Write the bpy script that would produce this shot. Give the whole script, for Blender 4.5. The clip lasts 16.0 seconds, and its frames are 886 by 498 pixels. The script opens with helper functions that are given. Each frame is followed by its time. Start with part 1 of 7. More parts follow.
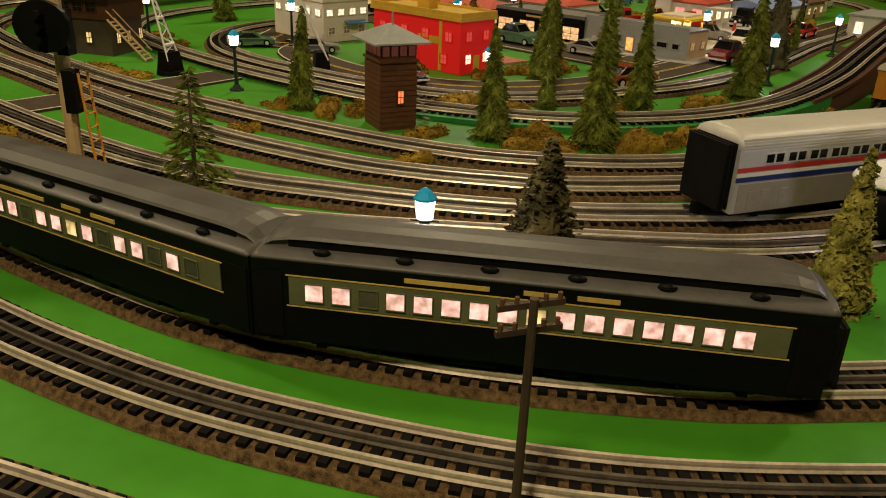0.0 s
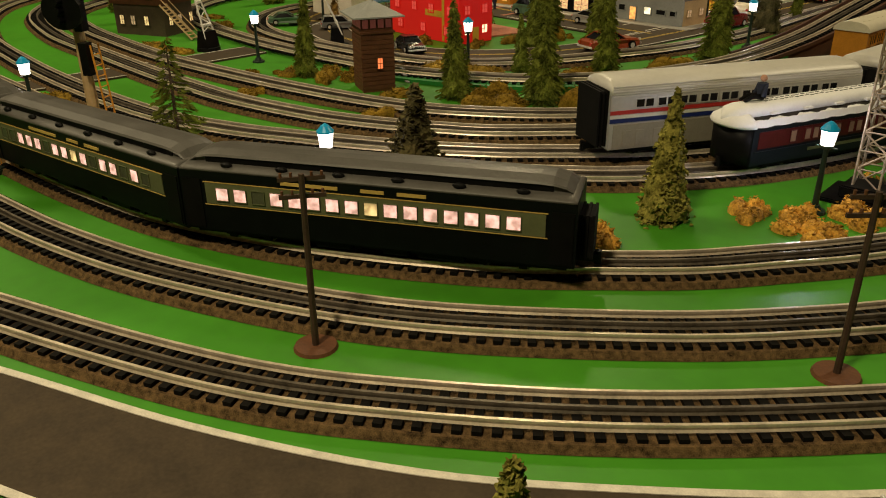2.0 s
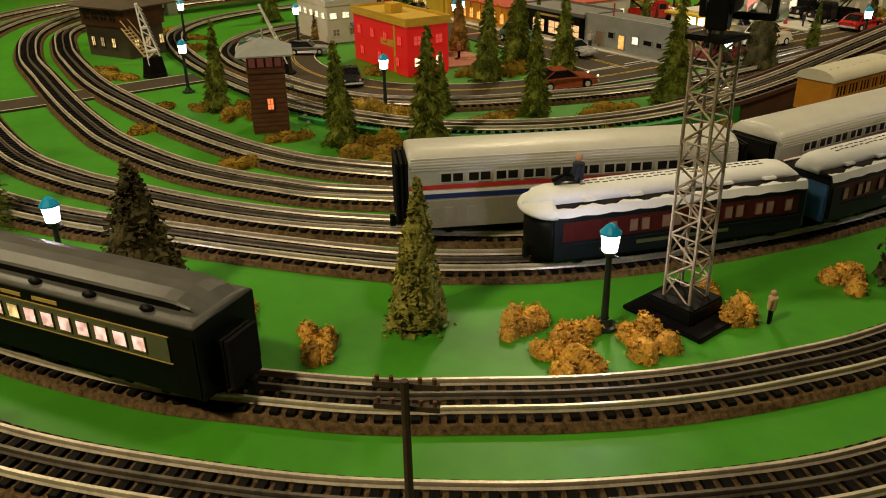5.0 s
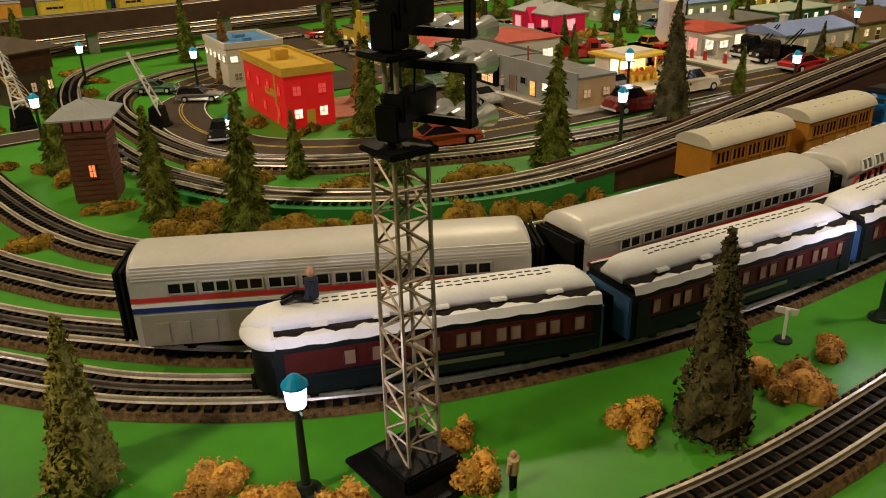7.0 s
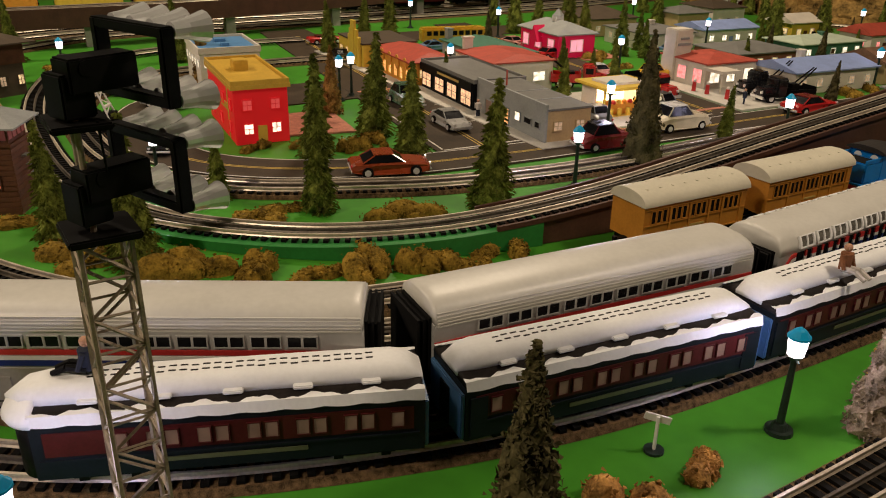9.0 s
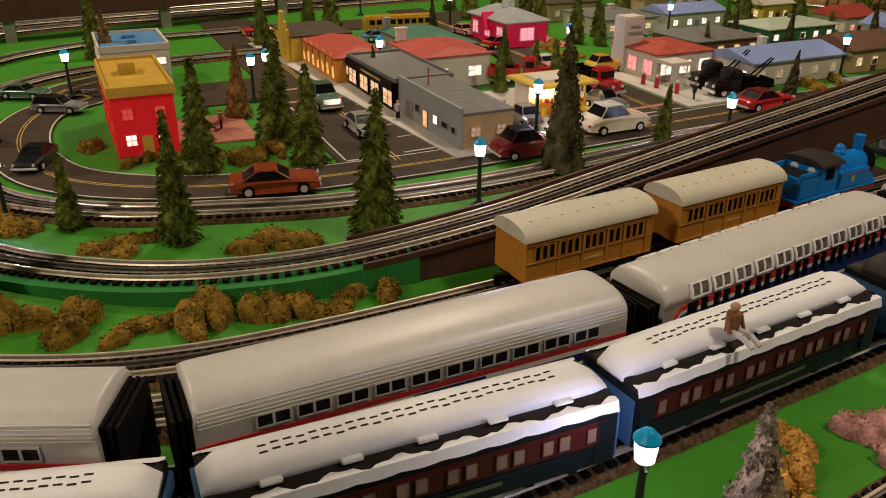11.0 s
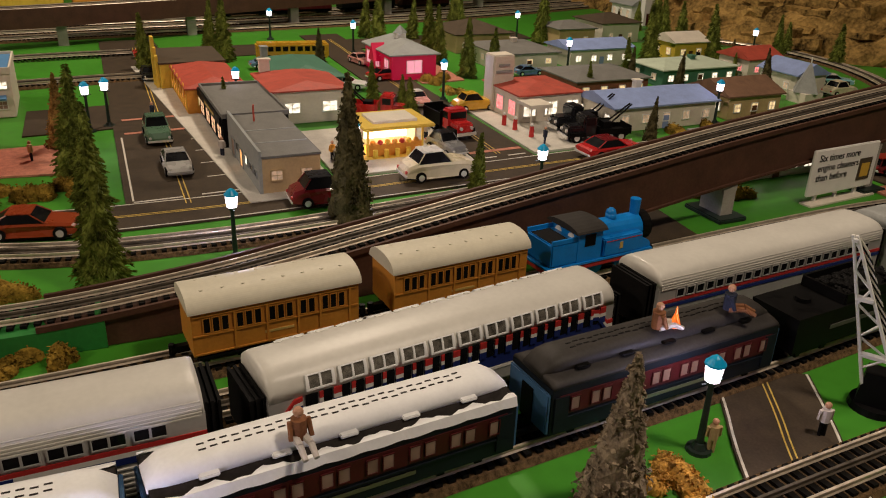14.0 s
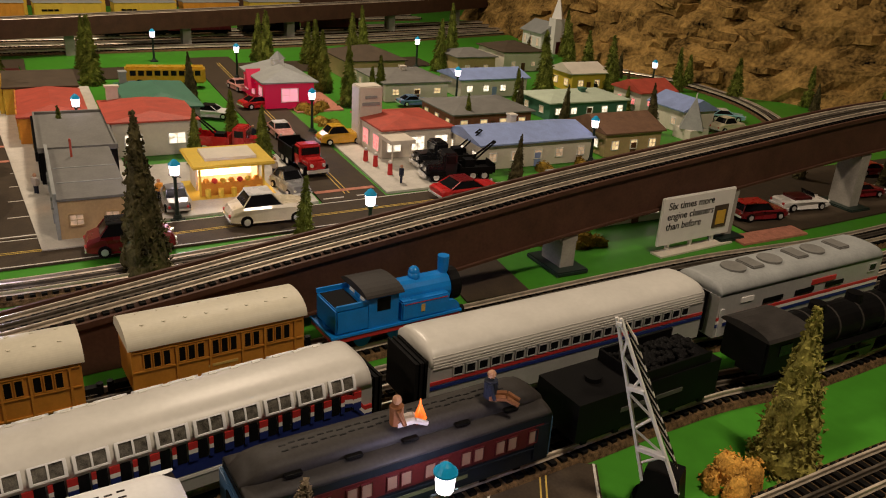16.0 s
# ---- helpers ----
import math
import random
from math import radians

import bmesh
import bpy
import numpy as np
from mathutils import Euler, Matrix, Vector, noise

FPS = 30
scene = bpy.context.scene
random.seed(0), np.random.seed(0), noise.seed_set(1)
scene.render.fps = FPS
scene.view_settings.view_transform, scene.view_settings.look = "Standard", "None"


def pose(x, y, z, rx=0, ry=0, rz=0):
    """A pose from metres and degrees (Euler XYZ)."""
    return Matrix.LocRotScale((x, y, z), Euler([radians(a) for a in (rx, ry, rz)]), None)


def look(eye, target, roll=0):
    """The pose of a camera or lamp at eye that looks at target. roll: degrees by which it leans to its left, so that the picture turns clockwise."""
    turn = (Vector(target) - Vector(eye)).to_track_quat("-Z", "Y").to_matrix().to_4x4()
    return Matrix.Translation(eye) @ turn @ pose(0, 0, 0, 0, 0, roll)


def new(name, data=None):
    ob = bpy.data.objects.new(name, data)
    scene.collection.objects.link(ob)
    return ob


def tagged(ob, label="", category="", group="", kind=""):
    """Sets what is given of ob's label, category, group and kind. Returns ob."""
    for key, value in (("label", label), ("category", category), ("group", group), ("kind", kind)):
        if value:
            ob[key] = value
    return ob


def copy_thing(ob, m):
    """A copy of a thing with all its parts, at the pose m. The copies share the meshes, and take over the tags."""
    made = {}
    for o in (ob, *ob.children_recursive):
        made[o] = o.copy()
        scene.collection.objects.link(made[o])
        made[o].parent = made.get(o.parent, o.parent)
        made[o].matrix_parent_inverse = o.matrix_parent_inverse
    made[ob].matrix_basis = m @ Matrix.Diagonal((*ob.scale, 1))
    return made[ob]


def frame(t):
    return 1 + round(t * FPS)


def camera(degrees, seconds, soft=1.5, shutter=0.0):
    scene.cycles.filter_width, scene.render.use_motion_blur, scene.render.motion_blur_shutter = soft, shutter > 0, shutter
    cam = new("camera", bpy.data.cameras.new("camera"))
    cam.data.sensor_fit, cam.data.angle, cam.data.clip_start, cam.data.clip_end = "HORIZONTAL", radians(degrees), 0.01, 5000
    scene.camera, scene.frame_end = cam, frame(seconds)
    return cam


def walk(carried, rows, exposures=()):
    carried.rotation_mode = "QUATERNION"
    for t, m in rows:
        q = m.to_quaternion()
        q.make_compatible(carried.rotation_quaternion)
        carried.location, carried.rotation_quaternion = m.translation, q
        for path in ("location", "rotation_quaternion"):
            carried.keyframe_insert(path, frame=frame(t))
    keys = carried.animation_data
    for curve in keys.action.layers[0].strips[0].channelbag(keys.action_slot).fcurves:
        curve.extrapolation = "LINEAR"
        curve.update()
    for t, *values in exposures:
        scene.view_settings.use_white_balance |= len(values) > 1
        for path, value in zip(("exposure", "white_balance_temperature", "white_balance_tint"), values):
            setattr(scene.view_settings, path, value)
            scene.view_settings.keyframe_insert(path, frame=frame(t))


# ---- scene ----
cam = camera(58.2, 16.0, soft=1.05)
PATH = [
    (0, (0.239, 0.333, 0.252), (-1.005, 1.683, -0.542), 2.4),
    (0.5, (0.284, 0.355, 0.253), (-0.943, 1.712, -0.555), 2.1),
    (1, (0.355, 0.375, 0.252), (-0.91, 1.683, -0.576), 1.2),
    (1.5, (0.416, 0.369, 0.254), (-0.957, 1.558, -0.582), -0.5),
    (2, (0.474, 0.336, 0.273), (-0.921, 1.495, -0.571), -0.5),
    (2.5, (0.527, 0.328, 0.278), (-0.888, 1.469, -0.556), -0.5),
    (3, (0.56, 0.377, 0.283), (-0.933, 1.417, -0.548), -1.2),
    (3.2, (0.578, 0.402, 0.284), (-0.959, 1.374, -0.549), -1.4),
    (5.5, (0.541, 0.713, 0.304), (-1.02, 1.639, -0.537), -1.1),
    (6, (0.527, 0.772, 0.302), (-1.015, 1.732, -0.536), -1.7),
    (6.5, (0.534, 0.843, 0.31), (-1.007, 1.811, -0.521), -1.8),
    (7, (0.552, 0.9, 0.322), (-1.046, 1.797, -0.478), -1.6),
    (7.5, (0.565, 0.945, 0.327), (-1.069, 1.791, -0.456), -0.3),
    (8, (0.578, 0.987, 0.331), (-1.074, 1.808, -0.44), 0.5),
    (10.3, (0.484, 1.178, 0.343), (-1.16, 1.953, -0.491), 1.4),
    (10.5, (0.481, 1.194, 0.342), (-1.16, 1.97, -0.497), 1.3),
    (11, (0.491, 1.244, 0.347), (-1.146, 2.023, -0.498), 0.3),
    (11.5, (0.52, 1.302, 0.355), (-1.111, 2.093, -0.491), 0.2),
    (12, (0.541, 1.35, 0.363), (-1.105, 2.116, -0.477), 0.0),
    (12.5, (0.557, 1.386, 0.372), (-1.103, 2.131, -0.458), 0.6),
    (13, (0.576, 1.425, 0.378), (-1.09, 2.165, -0.445), 1.2),
    (13.5, (0.575, 1.471, 0.379), (-1.086, 2.227, -0.439), 1.6),
    (14, (0.551, 1.521, 0.377), (-1.104, 2.295, -0.435), 2.1),
    (14.5, (0.52, 1.569, 0.385), (-1.128, 2.373, -0.414), 2.8),
    (15, (0.506, 1.604, 0.377), (-1.125, 2.459, -0.405), 3.3),
    (15.5, (0.515, 1.65, 0.386), (-1.105, 2.532, -0.385), 3.8),
    (16, (0.536, 1.709, 0.39), (-1.088, 2.59, -0.376), 3.8),
]
TINT = [(0, 0.03, 6550, 1), (3, 0.0, 6550, -4), (5.5, 0.13, 6500, -3), (8, 0.15, 6000, 11), (10.5, 0.05, 5750, 13), (13, 0.02, 5650, 14), (16, 0.05, 5850, 15)]
walk(cam, [(t, look(eye, target, roll)) for t, eye, target, roll in PATH], TINT)

# ---- light ----
world = bpy.data.worlds.new("room_air")
scene.world = world
world.use_nodes = True
world.node_tree.nodes["Background"].inputs[0].default_value = (0.9, 0.62, 0.35, 1)
world.node_tree.nodes["Background"].inputs[1].default_value = 0.004


def ceiling_lamp(x, y, size, watts):
    data = bpy.data.lights.new("ceiling_light", "AREA")
    data.shape, data.size, data.size_y, data.energy, data.color = "RECTANGLE", size, size, watts, (1.0, 0.77, 0.50)
    ob = new("ceiling_light", data)
    ob.matrix_basis = pose(x, y, 1.47)
    return ob


for lx, ly, watts in ((0.35, -0.25, 25.0), (-1.5, 0.2, 21.0), (-1.4, 2.2, 20.0), (0.6, 2.3, 15.0)):
    ceiling_lamp(lx, ly, 0.18, watts)


# ---- materials ----
def mat(name, col, rough=0.55, metal=0.0, var=0.14, scale=70.0, bump=0.0, coat=0.0, speck=None, spec=0.3):
    """A surface with broad and fine variation in colour, roughness and relief."""
    m = bpy.data.materials.new(name)
    m.use_nodes = True
    nt = m.node_tree
    b = nt.nodes["Principled BSDF"]
    tc = nt.nodes.new("ShaderNodeTexCoord")
    info = nt.nodes.new("ShaderNodeObjectInfo")
    mp = nt.nodes.new("ShaderNodeVectorMath")
    mp.operation = "ADD"
    nt.links.new(tc.outputs["Object"], mp.inputs[0])
    nt.links.new(info.outputs["Random"], mp.inputs[1])
    n1, n2 = nt.nodes.new("ShaderNodeTexNoise"), nt.nodes.new("ShaderNodeTexNoise")
    n1.inputs["Scale"].default_value, n2.inputs["Scale"].default_value = scale, scale * 7
    n1.inputs["Detail"].default_value, n2.inputs["Detail"].default_value = 4, 3
    for n in (n1, n2):
        nt.links.new(mp.outputs[0], n.inputs["Vector"])
    add = nt.nodes.new("ShaderNodeMath")
    add.operation = "MULTIPLY_ADD"
    add.inputs[1].default_value = 0.6
    nt.links.new(n1.outputs["Fac"], add.inputs[0])
    half = nt.nodes.new("ShaderNodeMath")
    half.operation = "MULTIPLY"
    half.inputs[1].default_value = 0.4
    nt.links.new(n2.outputs["Fac"], half.inputs[0])
    nt.links.new(half.outputs[0], add.inputs[2])
    ramp = nt.nodes.new("ShaderNodeValToRGB")
    dark = [max(0.0, c * (1 - 1.6 * var)) for c in col]
    light = [min(1.0, c * (1 + 1.3 * var)) for c in (speck or col)]
    ramp.color_ramp.elements[0].position, ramp.color_ramp.elements[1].position = 0.32, 0.68
    ramp.color_ramp.elements[0].color, ramp.color_ramp.elements[1].color = (*dark, 1), (*light, 1)
    nt.links.new(add.outputs[0], ramp.inputs[0])
    nt.links.new(ramp.outputs[0], b.inputs["Base Color"])
    rr = nt.nodes.new("ShaderNodeMapRange")
    rr.inputs[3].default_value, rr.inputs[4].default_value = max(0.03, rough - 0.1), min(1.0, rough + 0.1)
    nt.links.new(n1.outputs["Fac"], rr.inputs[0])
    nt.links.new(rr.outputs[0], b.inputs["Roughness"])
    b.inputs["Metallic"].default_value = metal
    b.inputs["Specular IOR Level"].default_value = spec
    b.inputs["Coat Weight"].default_value = coat
    b.inputs["Coat Roughness"].default_value = 0.12
    if bump:
        bp = nt.nodes.new("ShaderNodeBump")
        bp.inputs["Strength"].default_value, bp.inputs["Distance"].default_value = bump, 0.0015
        nt.links.new(add.outputs[0], bp.inputs["Height"])
        nt.links.new(bp.outputs[0], b.inputs["Normal"])
    return m


def glow(name, col, strength, base=(0.8, 0.8, 0.8), scale=0.0):
    """A lit bulb, a lit translucent pane or a wall given its own glow."""
    m = bpy.data.materials.new(name)
    m.use_nodes = True
    b = m.node_tree.nodes["Principled BSDF"]
    b.inputs["Base Color"].default_value = (*base, 1)
    b.inputs["Emission Color"].default_value = (*col, 1)
    b.inputs["Emission Strength"].default_value = strength
    if scale:
        nt = m.node_tree
        tc, n, r = nt.nodes.new("ShaderNodeTexCoord"), nt.nodes.new("ShaderNodeTexNoise"), nt.nodes.new("ShaderNodeMapRange")
        n.inputs["Scale"].default_value = scale
        r.inputs[1].default_value, r.inputs[2].default_value = 0.3, 0.7
        r.inputs[3].default_value, r.inputs[4].default_value = strength * 0.35, strength * 1.5
        nt.links.new(tc.outputs["Object"], n.inputs["Vector"])
        nt.links.new(n.outputs["Fac"], r.inputs[0])
        nt.links.new(r.outputs[0], b.inputs["Emission Strength"])
    return m


M = {
    "grass": mat("painted_green_board", (0.058, 0.242, 0.015), 0.45, var=0.10, scale=9, bump=0.05, spec=0.25),
    "cork": mat("cork_roadbed", (0.070, 0.042, 0.019), 0.95, var=0.55, scale=240, bump=0.9, speck=(0.125, 0.078, 0.036), spec=0.1),
    "tie": mat("black_plastic_tie", (0.005, 0.0043, 0.0036), 0.75, var=0.4, scale=200, bump=0.2, spec=0.12),
    "rail": mat("nickel_rail", (0.66, 0.57, 0.44), 0.36, 0.35, var=0.18, scale=60, spec=0.6),
    "midrail": mat("blackened_rail", (0.13, 0.11, 0.085), 0.45, 0.3, var=0.3, scale=60),
    "asphalt": mat("dark_asphalt", (0.054, 0.039, 0.024), 0.75, var=0.2, scale=60, bump=0.15, spec=0.2),
    "line": mat("white_road_paint", (0.62, 0.58, 0.50), 0.7, var=0.15, scale=150),
    "yline": mat("yellow_road_paint", (0.60, 0.42, 0.08), 0.7, var=0.2, scale=150),
    "pave": mat("pale_pavement", (0.52, 0.49, 0.43), 0.8, var=0.10, scale=50, bump=0.1),
    "brickpave": mat("pink_brick_pavement", (0.48, 0.20, 0.13), 0.85, var=0.2, scale=120, bump=0.2),
    "silver": mat("silver_car_side", (0.52, 0.51, 0.49), 0.36, 0.35, var=0.06, scale=40),
    "silver_roof": mat("pale_silver_roof", (0.58, 0.56, 0.51), 0.40, 0.0, var=0.05, scale=30, spec=0.5),
    "lower": mat("grey_beige_skirt", (0.36, 0.33, 0.27), 0.45, 0.3, var=0.08, scale=60),
    "red": mat("red_paint", (0.48, 0.035, 0.03), 0.4, var=0.1),
    "blue": mat("navy_paint", (0.018, 0.03, 0.16), 0.4, var=0.1),
    "white": mat("white_paint", (0.78, 0.76, 0.72), 0.4, var=0.04),
    "snow": mat("snow_white_roof", (0.80, 0.80, 0.80), 0.55, var=0.04, scale=50, bump=0.08, spec=0.2),
    "black": mat("black_plastic", (0.004, 0.0037, 0.0037), 0.5, var=0.3, spec=0.12),
    "rubber": mat("black_rubber", (0.006, 0.0055, 0.0055), 0.8, var=0.3, bump=0.2, spec=0.12),
    "darkglass": mat("dark_window", (0.008, 0.008, 0.009), 0.18, var=0.2, spec=0.2),
    "maroon": mat("maroon_body", (0.062, 0.008, 0.008), 0.42, var=0.15, spec=0.25),
    "bluegrey": mat("dark_slate_blue_body", (0.007, 0.010, 0.014), 0.5, var=0.2, spec=0.2),
    "endblue": mat("light_blue_end", (0.060, 0.135, 0.27), 0.4, var=0.12),
    "charcoal": mat("charcoal_roof", (0.034, 0.030, 0.027), 0.55, var=0.2, scale=60, spec=0.2),
    "pullman": mat("very_dark_green_body", (0.003, 0.0042, 0.0035), 0.42, var=0.2, spec=0.12),
    "olive": mat("olive_window_band", (0.115, 0.125, 0.060), 0.45, var=0.1),
    "greyroof": mat("dark_grey_roof", (0.085, 0.080, 0.072), 0.45, var=0.12, scale=50),
    "gold": mat("gold_lettering", (0.52, 0.36, 0.10), 0.5, var=0.15),
    "mustard": mat("mustard_coach_side", (0.47, 0.20, 0.022), 0.42, var=0.10, scale=60),
    "cream": mat("cream_roof", (0.60, 0.56, 0.44), 0.5, var=0.05, scale=40),
    "engblue": mat("bright_blue_engine", (0.012, 0.20, 0.62), 0.32, var=0.08, coat=0.3),
    "girder": mat("brown_girder", (0.075, 0.034, 0.020), 0.6, var=0.18, scale=40, bump=0.1),
    "greenfascia": mat("green_incline_side", (0.030, 0.20, 0.035), 0.5, var=0.12, scale=30, bump=0.1),
    "concrete": mat("grey_pier", (0.33, 0.31, 0.27), 0.8, var=0.12, scale=50, bump=0.2),
    "brownwood": mat("brown_wood_siding", (0.105, 0.042, 0.018), 0.6, var=0.2, scale=70, bump=0.3),
    "slate": mat("grey_roof", (0.30, 0.31, 0.30), 0.6, var=0.10, scale=50, bump=0.1),
    "greyroof2": mat("flat_grey_roof", (0.17, 0.165, 0.15), 0.7, var=0.12, scale=50, bump=0.1),
    # light inside the red building is put into the wall emission
    "redwall": glow("glowing_red_translucent_wall", (1.0, 0.008, 0.010), 0.16, (0.62, 0.012, 0.014)),
    "yelroof": mat("yellow_roof", (0.58, 0.36, 0.04), 0.5, var=0.10, scale=40),
    "whitewall": mat("off_white_wall", (0.66, 0.60, 0.50), 0.6, var=0.06, scale=40),
    "blueroof": mat("blue_roof", (0.10, 0.24, 0.46), 0.5, var=0.10, scale=40),
    "softblue": mat("periwinkle_roof", (0.26, 0.33, 0.58), 0.5, var=0.10, scale=50, bump=0.15),
    # weak emission added to the schoolhouse walls and porch; no lamp inside
    "magenta": glow("magenta_glowing_wall", (1.0, 0.003, 0.06), 0.13, (0.58, 0.005, 0.06)),
    "orange": mat("orange_wall", (0.62, 0.27, 0.03), 0.5, var=0.10, scale=40),
    "yellow": mat("yellow_wall", (0.66, 0.46, 0.05), 0.5, var=0.08, scale=40),
    "tanwall": mat("tan_wall", (0.48, 0.34, 0.17), 0.6, var=0.10, scale=40),
    "redroof": mat("red_roof", (0.42, 0.075, 0.045), 0.6, var=0.15, scale=60, bump=0.15),
    "greenroof": mat("green_roof", (0.065, 0.17, 0.11), 0.6, var=0.12, scale=60, bump=0.15),
    "brownroof": mat("brown_roof", (0.17, 0.095, 0.055), 0.7, var=0.18, scale=60, bump=0.2),
    "darkroof": mat("dark_olive_roof", (0.075, 0.055, 0.035), 0.7, var=0.18, scale=60, bump=0.2),
    "palegrn": mat("pale_green_roof", (0.48, 0.55, 0.42), 0.6, var=0.08, scale=50),
    "brickwall": mat("red_brown_brick", (0.20, 0.075, 0.042), 0.8, var=0.2, scale=120, bump=0.3),
    "bark": mat("bark", (0.07, 0.045, 0.028), 0.9, var=0.3, scale=200, bump=0.5),
    "pine": mat("pine_foliage", (0.046, 0.078, 0.016), 0.85, var=0.5, scale=60, speck=(0.175, 0.200, 0.034), spec=0.05),
    "olivepine": mat("olive_foam_foliage", (0.160, 0.150, 0.024), 0.9, var=0.45, scale=70, speck=(0.26, 0.235, 0.055), spec=0.1),
    "darkpine": mat("dark_foliage", (0.040, 0.038, 0.016), 0.9, var=0.5, scale=70, speck=(0.085, 0.072, 0.030), spec=0.1),
    "greypine": mat("grey_brown_foliage", (0.175, 0.135, 0.085), 0.9, var=0.4, scale=70, speck=(0.27, 0.21, 0.14)),
    "moss": mat("golden_brown_moss", (0.36, 0.175, 0.022), 0.95, var=0.45, scale=80, speck=(0.55, 0.30, 0.050)),
    "olivemoss": mat("olive_brown_moss", (0.130, 0.080, 0.009), 0.95, var=0.42, scale=60, speck=(0.25, 0.155, 0.020), spec=0.1),
    "pinkmoss": mat("dusty_pink_moss", (0.42, 0.19, 0.15), 0.95, var=0.35, scale=90, speck=(0.56, 0.30, 0.25)),
    "post": mat("dark_green_post", (0.018, 0.030, 0.024), 0.4, var=0.2),
    "teal": mat("teal_lamp_cap", (0.015, 0.36, 0.70), 0.35, var=0.08),
    "steel": mat("weathered_steel_lattice", (0.36, 0.29, 0.21), 0.5, 0.35, var=0.25, scale=90),
    "chrome": mat("chrome", (0.95, 0.94, 0.92), 0.14, 0.5, var=0.05, spec=1.0),
    "polewood": mat("dark_brown_pole", (0.050, 0.030, 0.020), 0.55, var=0.25, scale=90),
    "rock": mat("brown_rock", (0.085, 0.048, 0.014), 0.95, var=0.8, scale=16, bump=1.0, speck=(0.24, 0.150, 0.045), spec=0.1),
    "roomwall": mat("dark_ochre_room_wall", (0.13, 0.075, 0.035), 0.85, var=0.06, scale=3),
    "ceiling": mat("brown_ceiling", (0.12, 0.10, 0.075), 0.9, var=0.03, scale=3),
    "floorwood": mat("dark_carpet", (0.06, 0.045, 0.035), 0.95, var=0.2, scale=30, bump=0.3),
    "skin": mat("painted_figure_head", (0.46, 0.25, 0.15), 0.6, var=0.05),
    "flame": glow("orange_flame", (1.0, 0.16, 0.01), 0.8, (0.7, 0.2, 0.02), 220),
    "bulb": glow("lit_lamp_globe", (1.0, 0.80, 0.76), 4.5),
    "warmpane": glow("warm_lit_pane", (1.0, 0.66, 0.28), 0.75, (0.7, 0.5, 0.3), 160),
    "whitepane": glow("white_lit_pane", (1.0, 0.82, 0.55), 1.3, (0.8, 0.7, 0.5), 160),
    "pinkpane": glow("pink_lit_train_window", (1.0, 0.50, 0.44), 0.95, (0.7, 0.5, 0.5), 190),
    "redlight": glow("red_tail_light", (1.0, 0.05, 0.04), 3.0, (0.6, 0.02, 0.02)),
    "amberpane": glow("dim_amber_window", (1.0, 0.55, 0.30), 0.03, (0.17, 0.105, 0.07), 120),
    "orangepane": glow("orange_lit_window", (1.0, 0.20, 0.06), 1.1, (0.7, 0.3, 0.2)),
}

M["brownmoss"] = mat("reddish_brown_moss", (0.30, 0.135, 0.030), 0.95, var=0.45, scale=80, speck=(0.44, 0.23, 0.06))
M["navycloth"] = mat("navy_cloth", (0.020, 0.025, 0.045), 0.8, var=0.2)
M["browncloth"] = mat("brown_cloth", (0.22, 0.09, 0.035), 0.8, var=0.2)
M["whitecloth"] = mat("pale_cloth", (0.55, 0.50, 0.46), 0.8, var=0.1)

M["redpane"] = glow("dim_red_window", (1.0, 0.10, 0.08), 0.35, (0.6, 0.08, 0.08))
M["dimwarm"] = glow("dim_warm_window", (1.0, 0.62, 0.32), 0.28, (0.5, 0.4, 0.3), 160)
M["orangelit"] = glow("orange_lit_shop_window", (1.0, 0.42, 0.10), 1.0, (0.7, 0.4, 0.2), 160)
M["shoplit"] = glow("lit_shop_display", (1.0, 0.55, 0.26), 0.8, (0.5, 0.35, 0.2), 220)
M["pinklit"] = glow("pink_lit_window", (1.0, 0.30, 0.36), 0.8, (0.8, 0.5, 0.5))
M["redlit"] = glow("red_lit_window", (1.0, 0.22, 0.18), 1.2, (0.7, 0.3, 0.3), 200)
M["standlit"] = glow("glowing_stand_wall", (1.0, 0.80, 0.45), 3.0, (0.8, 0.7, 0.5), 140)
M["dimred"] = glow("dim_red_cabin_window", (1.0, 0.25, 0.18), 0.06, (0.22, 0.06, 0.05))


# ---- mesh helpers ----
def box(bm, x, y, z, sx, sy, sz, rz=0.0, ry=0.0):
    """A box centred on x, y with its foot at z."""
    r = bmesh.ops.create_cube(bm, size=1.0, matrix=pose(x, y, z + sz / 2, 0, ry, rz) @ Matrix.Diagonal((sx, sy, sz, 1)))
    return r["verts"]


def rod(bm, p, q, r0, r1=None, n=6):
    """A tapered round bar from p to q."""
    p, q = Vector(p), Vector(q)
    d = q - p
    m = Matrix.Translation((p + q) / 2) @ d.to_track_quat("Z", "Y").to_matrix().to_4x4()
    bmesh.ops.create_cone(bm, cap_ends=True, segments=n, radius1=r0, radius2=r0 if r1 is None else r1, depth=d.length, matrix=m)


def ball(bm, x, y, z, rx, ry=None, rz=None, n=10):
    bmesh.ops.create_uvsphere(bm, u_segments=n, v_segments=max(5, n * 2 // 3), radius=1.0, matrix=Matrix.Translation((x, y, z)) @ Matrix.Diagonal((rx, ry or rx, rz or rx, 1)))


